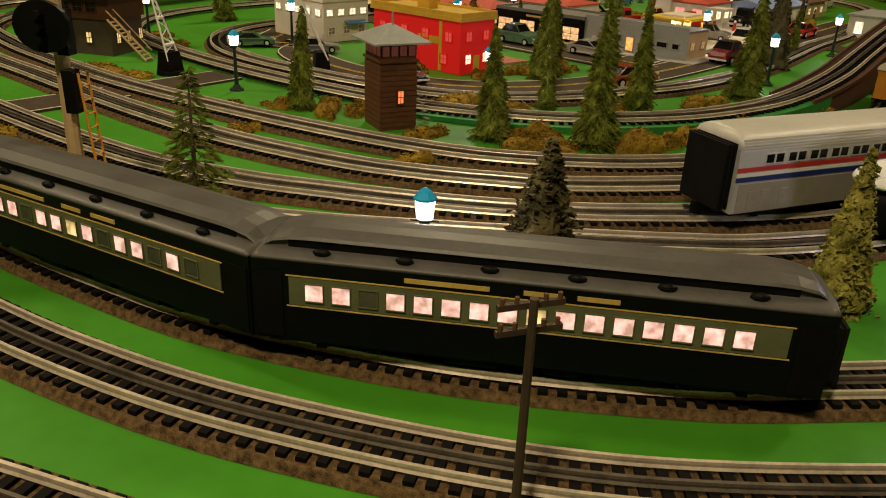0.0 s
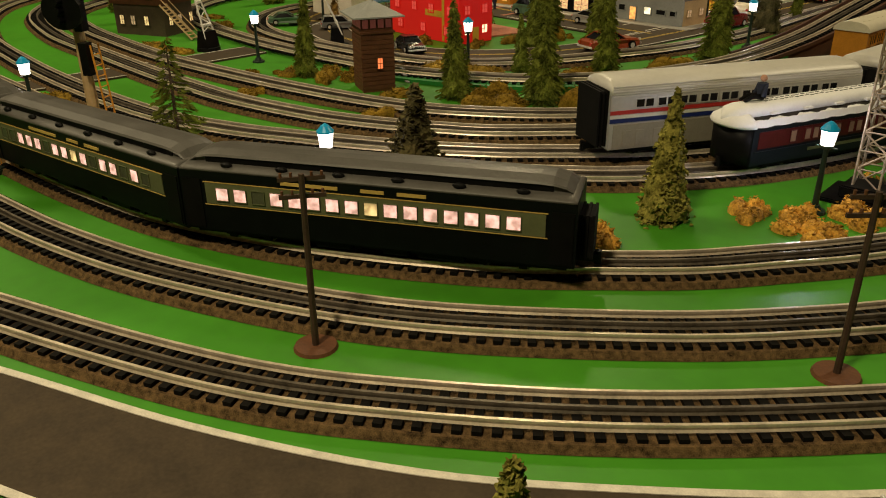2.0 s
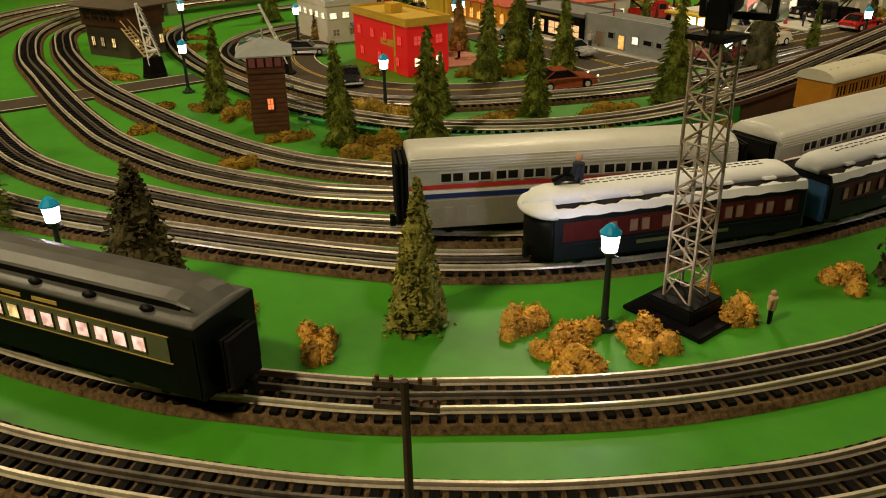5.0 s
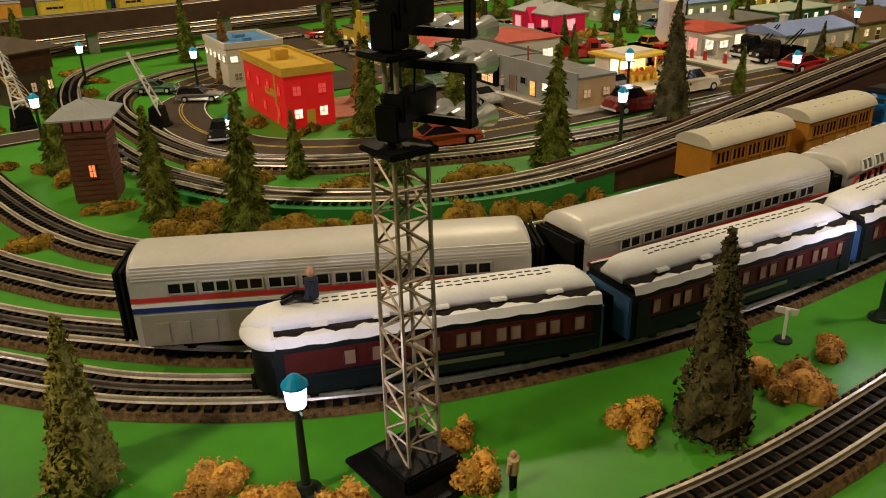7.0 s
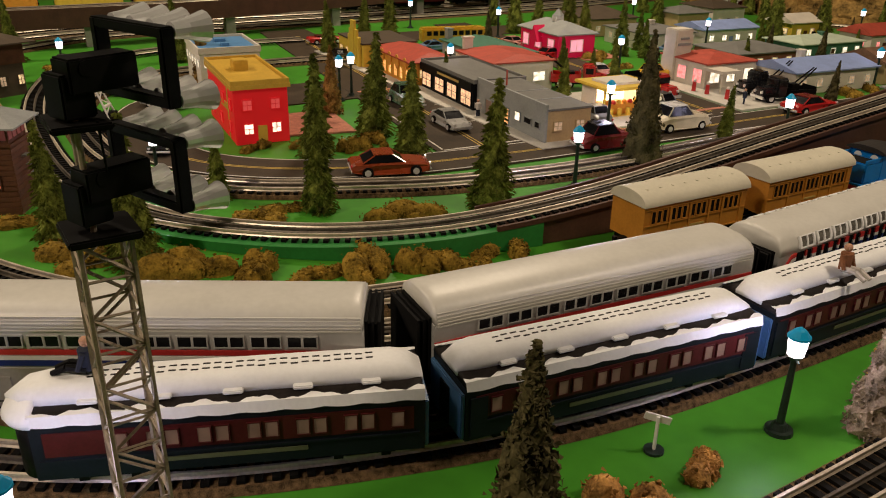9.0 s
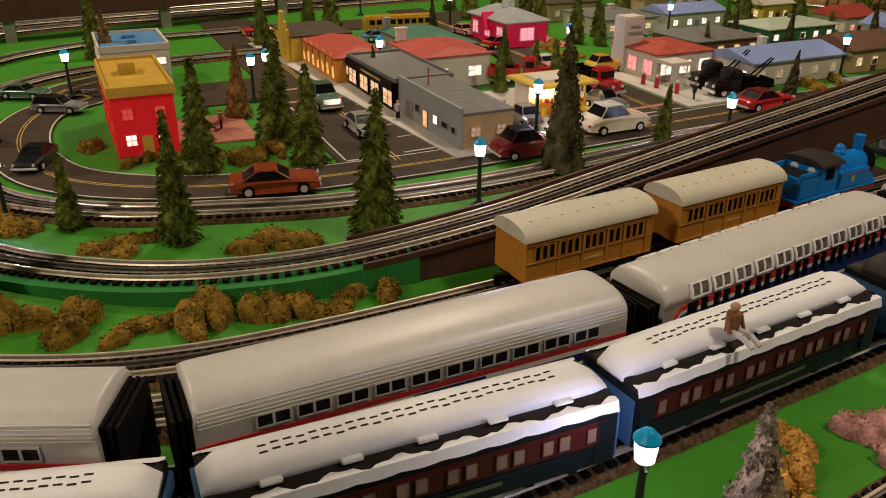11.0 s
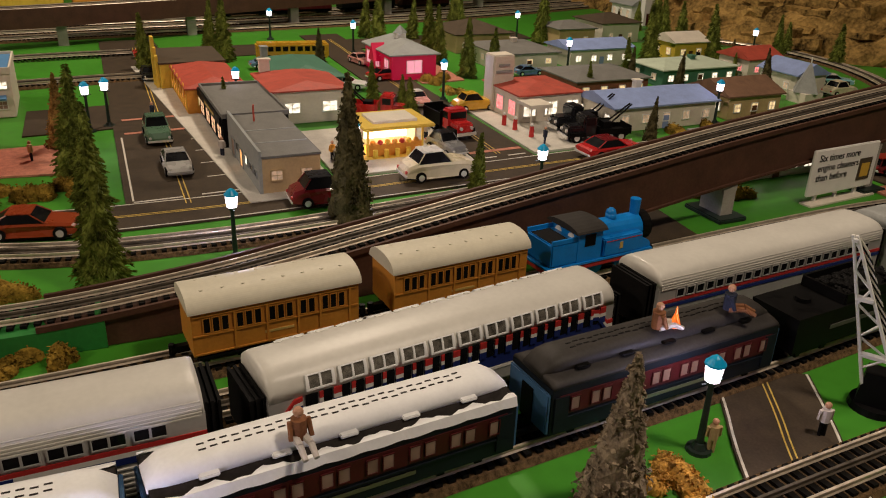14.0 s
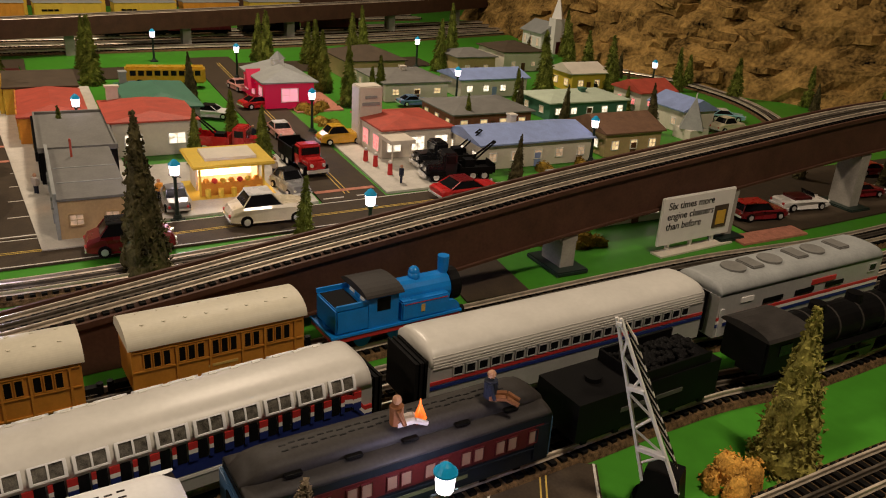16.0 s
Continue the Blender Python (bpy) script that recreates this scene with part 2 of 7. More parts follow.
def loft(bm, rings, caps=True, closed=True):
    """Skins rings of the same number of points."""
    rows = [[bm.verts.new(p) for p in ring] for ring in rings]
    n = len(rows[0])
    for a, b in zip(rows, rows[1:]):
        for i in range(n if closed else n - 1):
            bm.faces.new((a[i], a[(i + 1) % n], b[(i + 1) % n], b[i]))
    if caps:
        bm.faces.new(rows[0][::-1])
        bm.faces.new(rows[-1])


def bar(bm, profile, x0, x1):
    """A profile of (y, z) drawn out along x."""
    loft(bm, [[(x0, y, z) for y, z in profile], [(x1, y, z) for y, z in profile]])


def bevelled(bm, width, segments=2):
    bmesh.ops.bevel(bm, geom=[e for e in bm.edges if e.is_manifold and e.calc_face_angle(0) > 0.5], offset=width, segments=segments, affect="EDGES", clamp_overlap=True)


def part(name, bm, material, parent=None, label="", smooth=False):
    """Links a bmesh as one mesh object under a thing or a part."""
    bmesh.ops.recalc_face_normals(bm, faces=bm.faces[:])
    me = bpy.data.meshes.new(name)
    bm.to_mesh(me)
    bm.free()
    me.materials.append(M[material] if isinstance(material, str) else material)
    if smooth:
        for p in me.polygons:
            p.use_smooth = True
    ob = new(name, me)
    if parent is not None:
        ob.parent = parent
    if label:
        tagged(ob, label)
    return ob


def thing(name, label, category, group="", kind="", at=None):
    ob = tagged(new(name), label, category, group, kind)
    ob.empty_display_size = 0.02
    if at is not None:
        ob.matrix_basis = at
    return ob


def B():
    return bmesh.new()


def one(fn, *a, **k):
    bm = B()
    fn(bm, *a, **k)
    return bm


# ---- setting: table, ground and room ----
def slab(name, label, category, pts, z0, z1, material, kind="structure"):
    """A flat piece of ground with a thickness, from its outline."""
    bm = B()
    loft(bm, [[(x, y, z0) for x, y in pts], [(x, y, z1) for x, y in pts]])
    return tagged(part(name, bm, material), label, category, "", kind)


slab("ground", "smooth green painted board under the whole model railway", "ground", [(-3.4, -0.5), (0.80, -0.5), (0.80, 5.0), (-3.4, 5.0)], -0.03, 0.0, "grass")
slab("floor", "dark carpeted room floor under the layout table", "floor", [(-4.0, -2.2), (2.6, -2.2), (2.6, 5.6), (-4.0, 5.6)], -1.0, -0.95, "floorwood")
slab("ceiling", "dim brown room ceiling", "ceiling", [(-4.0, -2.2), (2.6, -2.2), (2.6, 5.6), (-4.0, 5.6)], 1.5, 1.55, "ceiling")
for nm, sx, sy, cx, cy in (("wall_west", 0.1, 7.8, -4.05, 1.7), ("wall_east", 0.1, 7.8, 2.65, 1.7), ("wall_south", 6.6, 0.1, -0.7, -2.25), ("wall_north", 6.6, 0.1, -0.7, 5.65)):
    tagged(part(nm, one(box, cx, cy, -0.95, sx, sy, 2.45), "roomwall"), "ochre painted room wall", "wall", "", "structure")
tagged(part("table_base", one(box, -1.3, 2.25, -0.95, 4.1, 5.4, 0.915), "girder"), "dark panelled base under the layout board", "table", "", "structure")


# ---- tracks ----
def spline(pts, step):
    """Points evenly spaced along a smooth line through pts."""
    P = [Vector(p if len(p) == 3 else (*p, 0.0)) for p in pts]
    P = [2 * P[0] - P[1]] + P + [2 * P[-1] - P[-2]]
    fine = []
    for i in range(1, len(P) - 2):
        a, b, c, d = P[i - 1 : i + 3]
        for k in range(24):
            t = k / 24
            fine.append(0.5 * (2 * b + (c - a) * t + (2 * a - 5 * b + 4 * c - d) * t * t + (3 * b - a - 3 * c + d) * t**3))
    fine.append(P[-2])
    out, left = [fine[0].copy()], step
    for a, b in zip(fine, fine[1:]):
        d = (b - a).length
        while d >= left:
            a = a + (b - a) * (left / d)
            out.append(a.copy())
            d -= left
            left = step
        left -= d
    return out


def heading(line, i):
    d = line[min(i + 1, len(line) - 1)] - line[max(i - 1, 0)]
    return Vector((d.x, d.y, 0)).normalized()


def sweep(bm, line, profile, caps=True):
    """A closed profile of (sideways, up) carried along a line."""
    rings = []
    for i, p in enumerate(line):
        h = heading(line, i)
        side = Vector((h.y, -h.x, 0))
        rings.append([p + side * s + Vector((0, 0, u)) for s, u in profile])
    loft(bm, rings, caps)


PITCH = 0.0106
GAUGE = 0.0300
RAILTOP = 0.0125
TRACKS = {}
tie_mesh = None


def ribbon(name, pts, half, z0, z1, material, label, category, step=0.02, kind="structure"):
    line = spline(pts, step)
    return tagged(part(name, one(sweep, line, [(-half, z0), (half, z0), (half, z1), (-half, z1)]), material), label, category, "", kind)


def track(key, label, pts, bed=True):
    line = spline(pts, PITCH)
    TRACKS[key] = line
    t = thing("railway_track", label, "track", "tracks of the layout", "structure")
    if bed:
        part("roadbed", one(sweep, line[::2], [(-0.0275, 0.0004), (-0.0245, 0.005), (0.0245, 0.005), (0.0275, 0.0004)]), "cork", t, "rough brown cork roadbed")
    for s, m in ((-GAUGE / 2, "rail"), (GAUGE / 2, "rail"), (0, "midrail")):
        bm = B()
        w = 0.00105
        sweep(bm, line, [(s - w * 1.5, 0.0078), (s + w * 1.5, 0.0078), (s + w * 0.6, 0.0092), (s + w, 0.0108), (s + w, RAILTOP), (s - w, RAILTOP), (s - w, 0.0108), (s - w * 0.6, 0.0092)])
        part("rail", bm, m, t, "bright nickel rail" if s else "dark middle rail")
    return t

a1 = [(-1.833, 1.975), (-1.794, 1.545), (-1.733, 1.183), (-1.628, 1.018), (-1.467, 0.877), (-1.254, 0.836), (-1.060, 0.828), (-0.831, 0.835), (-0.598, 0.869), (-0.433, 0.906), (-0.327, 0.942), (-0.257, 0.982), (-0.176, 1.056), (-0.113, 1.151), (-0.071, 1.263), (-0.059, 1.390), (-0.065, 1.607), (-0.084, 1.859), (-0.106, 2.115), (-0.124, 2.429), (-0.127, 2.856), (-0.261, 3.874)]
a2 = [(-1.931, 1.979), (-1.890, 1.546), (-1.820, 1.134), (-1.731, 0.951), (-1.496, 0.813), (-1.203, 0.764), (-0.955, 0.766), (-0.757, 0.772), (-0.617, 0.781), (-0.499, 0.795), (-0.364, 0.832), (-0.283, 0.870), (-0.222, 0.910), (-0.171, 0.950), (-0.095, 1.044), (-0.042, 1.136), (-0.005, 1.262), (0.016, 1.408), (0.012, 1.605), (-0.013, 1.856), (-0.032, 2.111), (-0.049, 2.424), (-0.061, 2.849), (-0.196, 3.874)]
a3 = [(-2.029, 1.982), (-1.986, 1.548), (-1.909, 1.086), (-1.786, 0.869), (-1.575, 0.734), (-1.272, 0.660), (-0.983, 0.647), (-0.733, 0.655), (-0.507, 0.682), (-0.383, 0.724), (-0.304, 0.766), (-0.233, 0.808), (-0.178, 0.846), (-0.133, 0.883), (-0.093, 0.922), (-0.009, 1.023), (0.043, 1.126), (0.076, 1.251), (0.091, 1.368), (0.087, 1.505), (0.063, 1.703), (0.036, 1.924), (0.015, 2.253), (0.008, 2.526), (-0.144, 3.874)]
a4 = [(-2.128, 1.986), (-2.084, 1.550), (-1.999, 1.039), (-1.854, 0.794), (-1.633, 0.646), (-1.327, 0.575), (-1.025, 0.565), (-0.735, 0.585), (-0.514, 0.604), (-0.368, 0.638), (-0.258, 0.700), (-0.145, 0.791), (-0.101, 0.827), (-0.061, 0.862), (-0.024, 0.896), (0.025, 0.948), (0.081, 1.040), (0.119, 1.145), (0.146, 1.278), (0.156, 1.405), (0.150, 1.553), (0.131, 1.801), (0.118, 2.003), (0.101, 2.208), (0.092, 2.522), (-0.065, 3.874)]
t1 = [(-1.633, 0.409), (-1.031, 0.453), (-0.598, 0.487), (-0.393, 0.515), (-0.255, 0.542), (-0.152, 0.572), (-0.026, 0.636), (0.078, 0.713), (0.132, 0.769), (0.178, 0.823), (0.212, 0.877), (0.244, 0.931), (0.272, 0.991), (0.294, 1.060), (0.312, 1.143), (0.317, 1.253), (0.307, 1.397), (0.285, 1.599), (0.260, 1.859), (0.245, 2.232), (0.226, 2.623), (0.129, 3.631)]
t2 = [(-1.266, 0.352), (-0.696, 0.380), (-0.321, 0.445), (-0.166, 0.480), (-0.041, 0.528), (0.096, 0.608), (0.214, 0.720), (0.284, 0.810), (0.335, 0.897), (0.382, 1.012), (0.402, 1.141), (0.402, 1.280), (0.393, 1.447), (0.367, 1.697), (0.342, 1.998), (0.321, 2.512), (0.281, 3.376)]
t3 = [(-1.023, 0.253), (-0.587, 0.272), (-0.270, 0.331), (-0.075, 0.409), (0.087, 0.488), (0.183, 0.560), (0.280, 0.657), (0.378, 0.787), (0.439, 0.895), (0.470, 1.000), (0.485, 1.128), (0.486, 1.300), (0.474, 1.498), (0.447, 1.796), (0.422, 2.202), (0.378, 3.264)]
c1 = [(-1.240, 1.794), (-1.233, 1.534), (-1.202, 1.299), (-1.136, 1.180), (-1.022, 1.106), (-0.901, 1.081), (-0.761, 1.088), (-0.612, 1.112), (-0.498, 1.158), (-0.411, 1.264), (-0.365, 1.386), (-0.334, 1.505), (-0.323, 1.655), (-0.330, 1.787), (-0.349, 1.941), (-0.373, 2.129), (-0.398, 2.449), (-0.463, 2.831), (-0.606, 3.143), (-0.882, 3.314), (-1.186, 3.333), (-1.421, 3.212)]
b1 = [(-1.519, 1.644, 0.0000), (-1.497, 1.385, 0.0000), (-1.420, 1.191, 0.0000), (-1.287, 1.075, 0.0000), (-1.113, 1.030, 0.0000), (-0.909, 1.017, 0.0000), (-0.722, 1.028, 0.0000), (-0.539, 1.056, 0.0000), (-0.423, 1.095, 0.0020), (-0.321, 1.155, 0.0040), (-0.234, 1.251, 0.0080), (-0.183, 1.348, 0.0130), (-0.159, 1.457, 0.0190), (-0.154, 1.609, 0.0320), (-0.166, 1.759, 0.0470), (-0.178, 1.912, 0.0640), (-0.193, 2.100, 0.0830), (-0.212, 2.281, 0.0994), (-0.230, 2.556, 0.1229), (-0.256, 2.849, 0.1430), (-0.254, 3.084, 0.1583), (-0.395, 3.793, 0.1591)]
track("A1", "curved three-rail track carrying the blue tank engine", a1)
track("A2", "empty curved three-rail track beside the passenger lines", a2)
track("A3", "curved three-rail track carrying the silver streamliner", a3)
track("A4", "curved three-rail track carrying the snow-roofed train", a4)
track("T1", "curved three-rail track carrying the dark green train", t1)
track("T2", "empty curved three-rail track on brown cork roadbed", t2)
track("T3", "outermost empty three-rail track on brown cork roadbed", t3)
track("C1", "three-rail track curving along the town road", c1)
track("B1", "three-rail track climbing from the board onto the bridge", b1, bed=False)


def nearest(key, x, y):
    line = TRACKS[key]
    return min(range(len(line)), key=lambda i: (line[i].x - x) ** 2 + (line[i].y - y) ** 2)


def on_track(key, x, y, length, flip=False, lift=0.0):
    """The pose of a vehicle whose middle is near x, y, both trucks on the rails."""
    line = TRACKS[key]
    i = nearest(key, x, y)
    k = int(length * 0.33 / PITCH)
    a, b = line[max(0, i - k)], line[min(len(line) - 1, i + k)]
    mid = (a + b) / 2
    ang = math.degrees(math.atan2(b.y - a.y, b.x - a.x)) + (180 if flip else 0)
    return pose(mid.x, mid.y, RAILTOP + lift + mid.z, 0, 0, ang)


# ---- bridge and incline ----
def incline():
    line = TRACKS["B1"]
    up = [p for p in line if p.z > 0.0005]
    low = [p for p in up if p.y < 1.515 and p.x > -0.6]
    hi = [p for p in up if p.y >= 1.455]
    t = thing("bridge", "long brown plate-girder bridge rising on grey piers", "bridge", "", "structure")
    bm = B()
    rings = []
    for i, p in enumerate(low):
        h = heading(low, i)
        s = Vector((h.y, -h.x, 0))
        rings.append([Vector((p.x, p.y, 0)) + s * a + Vector((0, 0, b)) for a, b in ((-0.033, 0.0004), (-0.033, p.z + 0.0045), (0.033, p.z + 0.0045), (0.033, 0.0004))])
    loft(bm, rings)
    part("ramp", bm, "greenfascia", t, "green painted foam ramp side")
    bm = B()
    rings = []
    for i, p in enumerate(hi):
        h = heading(hi, i)
        s = Vector((h.y, -h.x, 0))
        depth = min(0.056, p.z + 0.004)
        rings.append([p + s * a + Vector((0, 0, b)) for a, b in ((-0.030, 0.005 - depth), (-0.030, 0.0045), (0.030, 0.0045), (0.030, 0.005 - depth))])
    loft(bm, rings)
    part("deck", bm, "girder", t)
    for sgn in (-1, 1):
        bm = B()
        sweep(bm, hi, [(sgn * 0.030, 0.004), (sgn * 0.0335, 0.004), (sgn * 0.0335, 0.0095), (sgn * 0.030, 0.0095)])
        part("edge_beam", bm, "girder", t)
        bm = B()
        sweep(bm, [p for p in hi if p.z > 0.06], [(sgn * 0.0302, -0.051), (sgn * 0.034, -0.051), (sgn * 0.034, -0.048), (sgn * 0.0302, -0.048)])
        part("flange", bm, "girder", t)
    for y in (2.27, 2.56, 2.86, 3.17):
        p = min(hi, key=lambda q: abs(q.y - y))
        pier = part("pier", one(box, p.x + 0.012, p.y, 0.006, 0.040, 0.020, p.z - 0.065), "concrete", t, "grey cast concrete pier")
        bm = one(box, p.x + 0.012, p.y, 0.0, 0.070, 0.046, 0.006)
        bevelled(bm, 0.0015)
        part("footing", bm, "post", pier, "dark green footing")
        bm = one(box, p.x, p.y, p.z - 0.062, 0.064, 0.026, 0.011)
        bevelled(bm, 0.002)
        part("cap", bm, "concrete", pier)


incline()


# ---- rolling stock ----
def wheelset(truck, x, r=0.0062):
    bm = B()
    for s in (-1, 1):
        rod(bm, (x, s * 0.0128, r), (x, s * 0.0165, r), r, n=12)
    rod(bm, (x, -0.013, r), (x, 0.013, r), 0.0012)
    part("wheelset", bm, "midrail", truck)


def truck(parent, x, base=0.030):
    bm = B()
    for s in (-1, 1):
        box(bm, x, s * 0.0195, 0.0045, base + 0.012, 0.003, 0.0045)
        for dx in (-base / 2, base / 2):
            box(bm, x + dx, s * 0.0205, 0.003, 0.006, 0.003, 0.007)
    box(bm, x, 0, 0.007, 0.012, 0.036, 0.005)
    t = part("truck", bm, "black", parent, "black cast truck frame")
    for dx in (-base / 2, base / 2):
        wheelset(t, x + dx)


def dome_profile(w, z0, ze, zr, n=10, flat=1.0):
    """Side, arched roof and floor of a carriage as (y, z)."""
    pts = [(-w, z0)]
    for k in range(n + 1):
        a = math.pi * k / n
        pts.append((-w * math.copysign(abs(math.cos(a)) ** flat, math.cos(a)), ze + (zr - ze) * math.sin(a) ** flat))
    pts.append((w, z0))
    return pts


def carriage(name, label, group, L, w, z0, ze, zr, body, roof, category="train car", flat=0.8, trucks=True, round_end=False):
    t = thing(name, label, category, group)
    bm = one(bar, [(-w, z0), (-w, ze), (w, ze), (w, z0)], -L / 2, L / 2)
    bevelled(bm, 0.0016)
    part("body", bm, body, t)
    prof = dome_profile(w, ze - 0.0005, ze, zr, 12, flat)[1:-1]
    prof = [(y * 1.01, z) for y, z in prof]
    bm = B()
    rings = []
    for x, s in ((-L / 2 + 0.0005, 0.90), (-L / 2 + 0.004, 0.985), (-L / 2 + 0.009, 1.0), (L / 2 - 0.009, 1.0), (L / 2 - 0.004, 0.985), (L / 2 - 0.0005, 0.90)):
        rings.append([(x, y, ze - 0.0003 + (z - ze) * s) for y, z in prof])
    loft(bm, rings)
    part("roof", bm, roof, t, smooth=True)
    if trucks:
        truck(t, -L * 0.33)
        truck(t, L * 0.33)
        part("underframe", one(box, 0, 0, z0 - 0.005, L * 0.96, w * 1.5, 0.006), "black", t)
        for s in (-1, 1):
            bm = one(box, s * (L / 2 + 0.006), 0, 0.006, 0.018, 0.006, 0.006)
            rod(bm, (s * (L / 2 + 0.014), 0, 0.004), (s * (L / 2 + 0.014), 0, 0.014), 0.003)
            part("coupler", bm, "black", t)
    return t


def strip(t, name, L, w, z, h, material, x=0.0, label="", out=0.0005):
    for s in (-1, 1):
        part(name, one(box, x, s * (w + out / 2), z, L, out, h), material, t, label)


def window(t, x, s, w, z, sx, h, pane="darkglass", rim="silver", lip=0.0009):
    """One framed window on side s of a carriage."""
    f = B()
    y = s * (w + 0.0004)
    for dx, dz, a, b in ((0, -h / 2 - lip / 2, sx + 2 * lip, lip), (0, h / 2 + lip / 2, sx + 2 * lip, lip), (-sx / 2 - lip / 2, 0, lip, h), (sx / 2 + lip / 2, 0, lip, h)):
        box(f, x + dx, y, z + dz - b / 2, a, 0.0014, b)
    fr = part("window_frame", f, rim, t)
    part("pane", one(box, x, s * (w + 0.00015), z - h / 2, sx, 0.0007, h), pane, fr)


def bellows(t, L, w, z0, z1):
    for s in (-1, 1):
        for k in range(5):
            a = 0.94 if k % 2 else 1.0
            bm = one(box, s * (L / 2 + 0.0012 + k * 0.0022), 0, z0 + 0.001 * (k % 2), 0.0021, w * 1.7 * a, (z1 - z0) * a)
            part("diaphragm_fold", bm, "rubber", t, "black rubber diaphragm fold")


def ribs(t, L, w, ze, zr, n=5, material="silver_roof"):
    """Fluting along the shoulders of a streamlined roof."""
    for s in (-1, 1):
        for k in range(n):
            part("flute", one(box, 0, s * (w + 0.0002 - 0.0001 * k * k), ze - 0.002 + k * 0.0023, L * 0.985, 0.0012, 0.0010), material, t)


def silver_car(kind, at):
    L, w = 0.300, 0.0285
    names = {"bilevel": "bi-level silver passenger car with red white and blue stripes", "coach": "silver passenger car with paired windows and tricolour stripes",
             "dome": "silver dome car with curved glass roof windows", "short": "fluted silver coach with one row of small windows"}
    ze, zr = {"bilevel": (0.0665, 0.081), "coach": (0.0625, 0.079), "dome": (0.050, 0.0700), "short": (0.052, 0.069)}[kind]
    t = carriage("passenger_car", names[kind], "silver streamliner cars", L, w, 0.011, ze, zr, "silver", "silver_roof", flat=0.72)
    bellows(t, L, w, 0.014, ze + 0.004)
    if kind != "dome":
        ribs(t, L, w, ze, zr)
    if kind == "bilevel":
        strip(t, "skirt", L * 0.97, w, 0.011, 0.0255, "lower", label="grey beige lower side panel")
        strip(t, "stripe", L, w, 0.0470, 0.0038, "red", label="red stripe", out=0.0007)
        strip(t, "stripe", L, w, 0.0430, 0.0030, "white", label="white stripe", out=0.0007)
        strip(t, "stripe", L, w, 0.0385, 0.0040, "blue", label="navy stripe", out=0.0007)
        for s in (-1, 1):
            for k in range(10):
                x = -0.112 + k * 0.0245
                for d in (-0.0052, 0.0052):
                    window(t, x + d, s, w, 0.0572, 0.0088, 0.0076)
            for x in (0.02, 0.045, 0.07, 0.095):
                window(t, x, s, w + 0.0005, 0.024, 0.009, 0.0065)
            for x in (-0.13, -0.115, -0.095):
                part("louvre", one(box, x, s * (w + 0.0008), 0.014, 0.009, 0.001, 0.016), "lower", t)
        part("end_window", one(box, -L / 2 - 0.0003, 0, 0.03, 0.001, 0.03, 0.035), "black", t)
    elif kind == "coach":
        strip(t, "stripe", L, w, 0.0458, 0.0034, "red", label="red stripe", out=0.0007)
        strip(t, "stripe", L, w, 0.0422, 0.0036, "white", label="white stripe", out=0.0007)
        strip(t, "stripe", L, w, 0.0372, 0.0050, "blue", label="navy stripe", out=0.0007)
        strip(t, "lettering", 0.052, w, 0.0428, 0.0026, "blue", 0.01, "dark painted lettering", out=0.0010)
        for s in (-1, 1):
            for k in range(10):
                x = -0.105 + k * 0.0245
                for d in (-0.0052, 0.0052):
                    window(t, x + d, s, w, 0.0562, 0.0088, 0.0078)
        for z in (0.013, 0.017, 0.021, 0.025, 0.029, 0.033):
            strip(t, "moulding", L * 0.96, w, z, 0.0012, "silver_roof", out=0.0009)
    elif kind == "dome":
        strip(t, "stripe", L, w, 0.0250, 0.0100, "blue", label="navy lower band", out=0.0006)
        strip(t, "stripe", L, w, 0.0215, 0.0025, "white", label="white stripe", out=0.0006)

        def shoulder(x, s, deg, out):
            a = radians(deg)
            y, z = w * 1.01 * math.cos(a) ** 0.72, ze + (zr - ze) * math.sin(a) ** 0.72
            return (x, s * (y + out * math.cos(a)), z + out * math.sin(a))

        def patch(bm, x0, x1, s, d0, d1, out):
            steps = [d0 + (d1 - d0) * q / 5 for q in range(6)]
            ring = [[shoulder(x, s, d, o) for d, o in [(d, out) for d in steps] + [(d, -0.0005) for d in reversed(steps)]] for x in (x0, x1)]
            loft(bm, ring)

        for s in (-1, 1):
            for k in range(11):
                x = -0.1240 + k * 0.0239
                f = B()
                for x0, x1 in ((0.0, 0.0020), (0.0098, 0.0110), (0.0188, 0.0208)):
                    patch(f, x + x0, x + x1, s, 4, 34, 0.0019)
                patch(f, x, x + 0.0208, s, 4, 6, 0.0019)
                patch(f, x, x + 0.0208, s, 31, 34, 0.0019)
                fr = part("dome_window_frame", f, "snow", t, "white curved dome window frame")
                for x0, x1 in ((0.0020, 0.0098), (0.0110, 0.0188)):
                    g = B()
                    patch(g, x + x0, x + x1, s, 6, 31, 0.0006)
                    part("pane", g, "domeglass", fr)
                for n, (c, half) in enumerate(((0.0104, 0.0014), (0.0223, 0.0030))):
                    for nm, m, z0, z1 in (("post_panel", "red", 0.0446, 0.0498), ("post_tip", "white", 0.0412, 0.0446), ("post_foot", "blue", 0.0350, 0.0412)):
                        part(nm, one(box, x + c, s * (w + 0.0010), z0, 2 * half, 0.0012, z1 - z0), m, t)
                for c, sx in ((0.0036, 0.0086), (0.0150, 0.0064)):
                    part("side_window", one(box, x + c, s * (w + 0.0004), 0.0352, sx, 0.0010, 0.0142), "darkglass", t)
            for e in (-1, 1):
                for m, dz in (("red", 0.0), ("white", -0.0034), ("blue", -0.0068)):
                    bm = B()
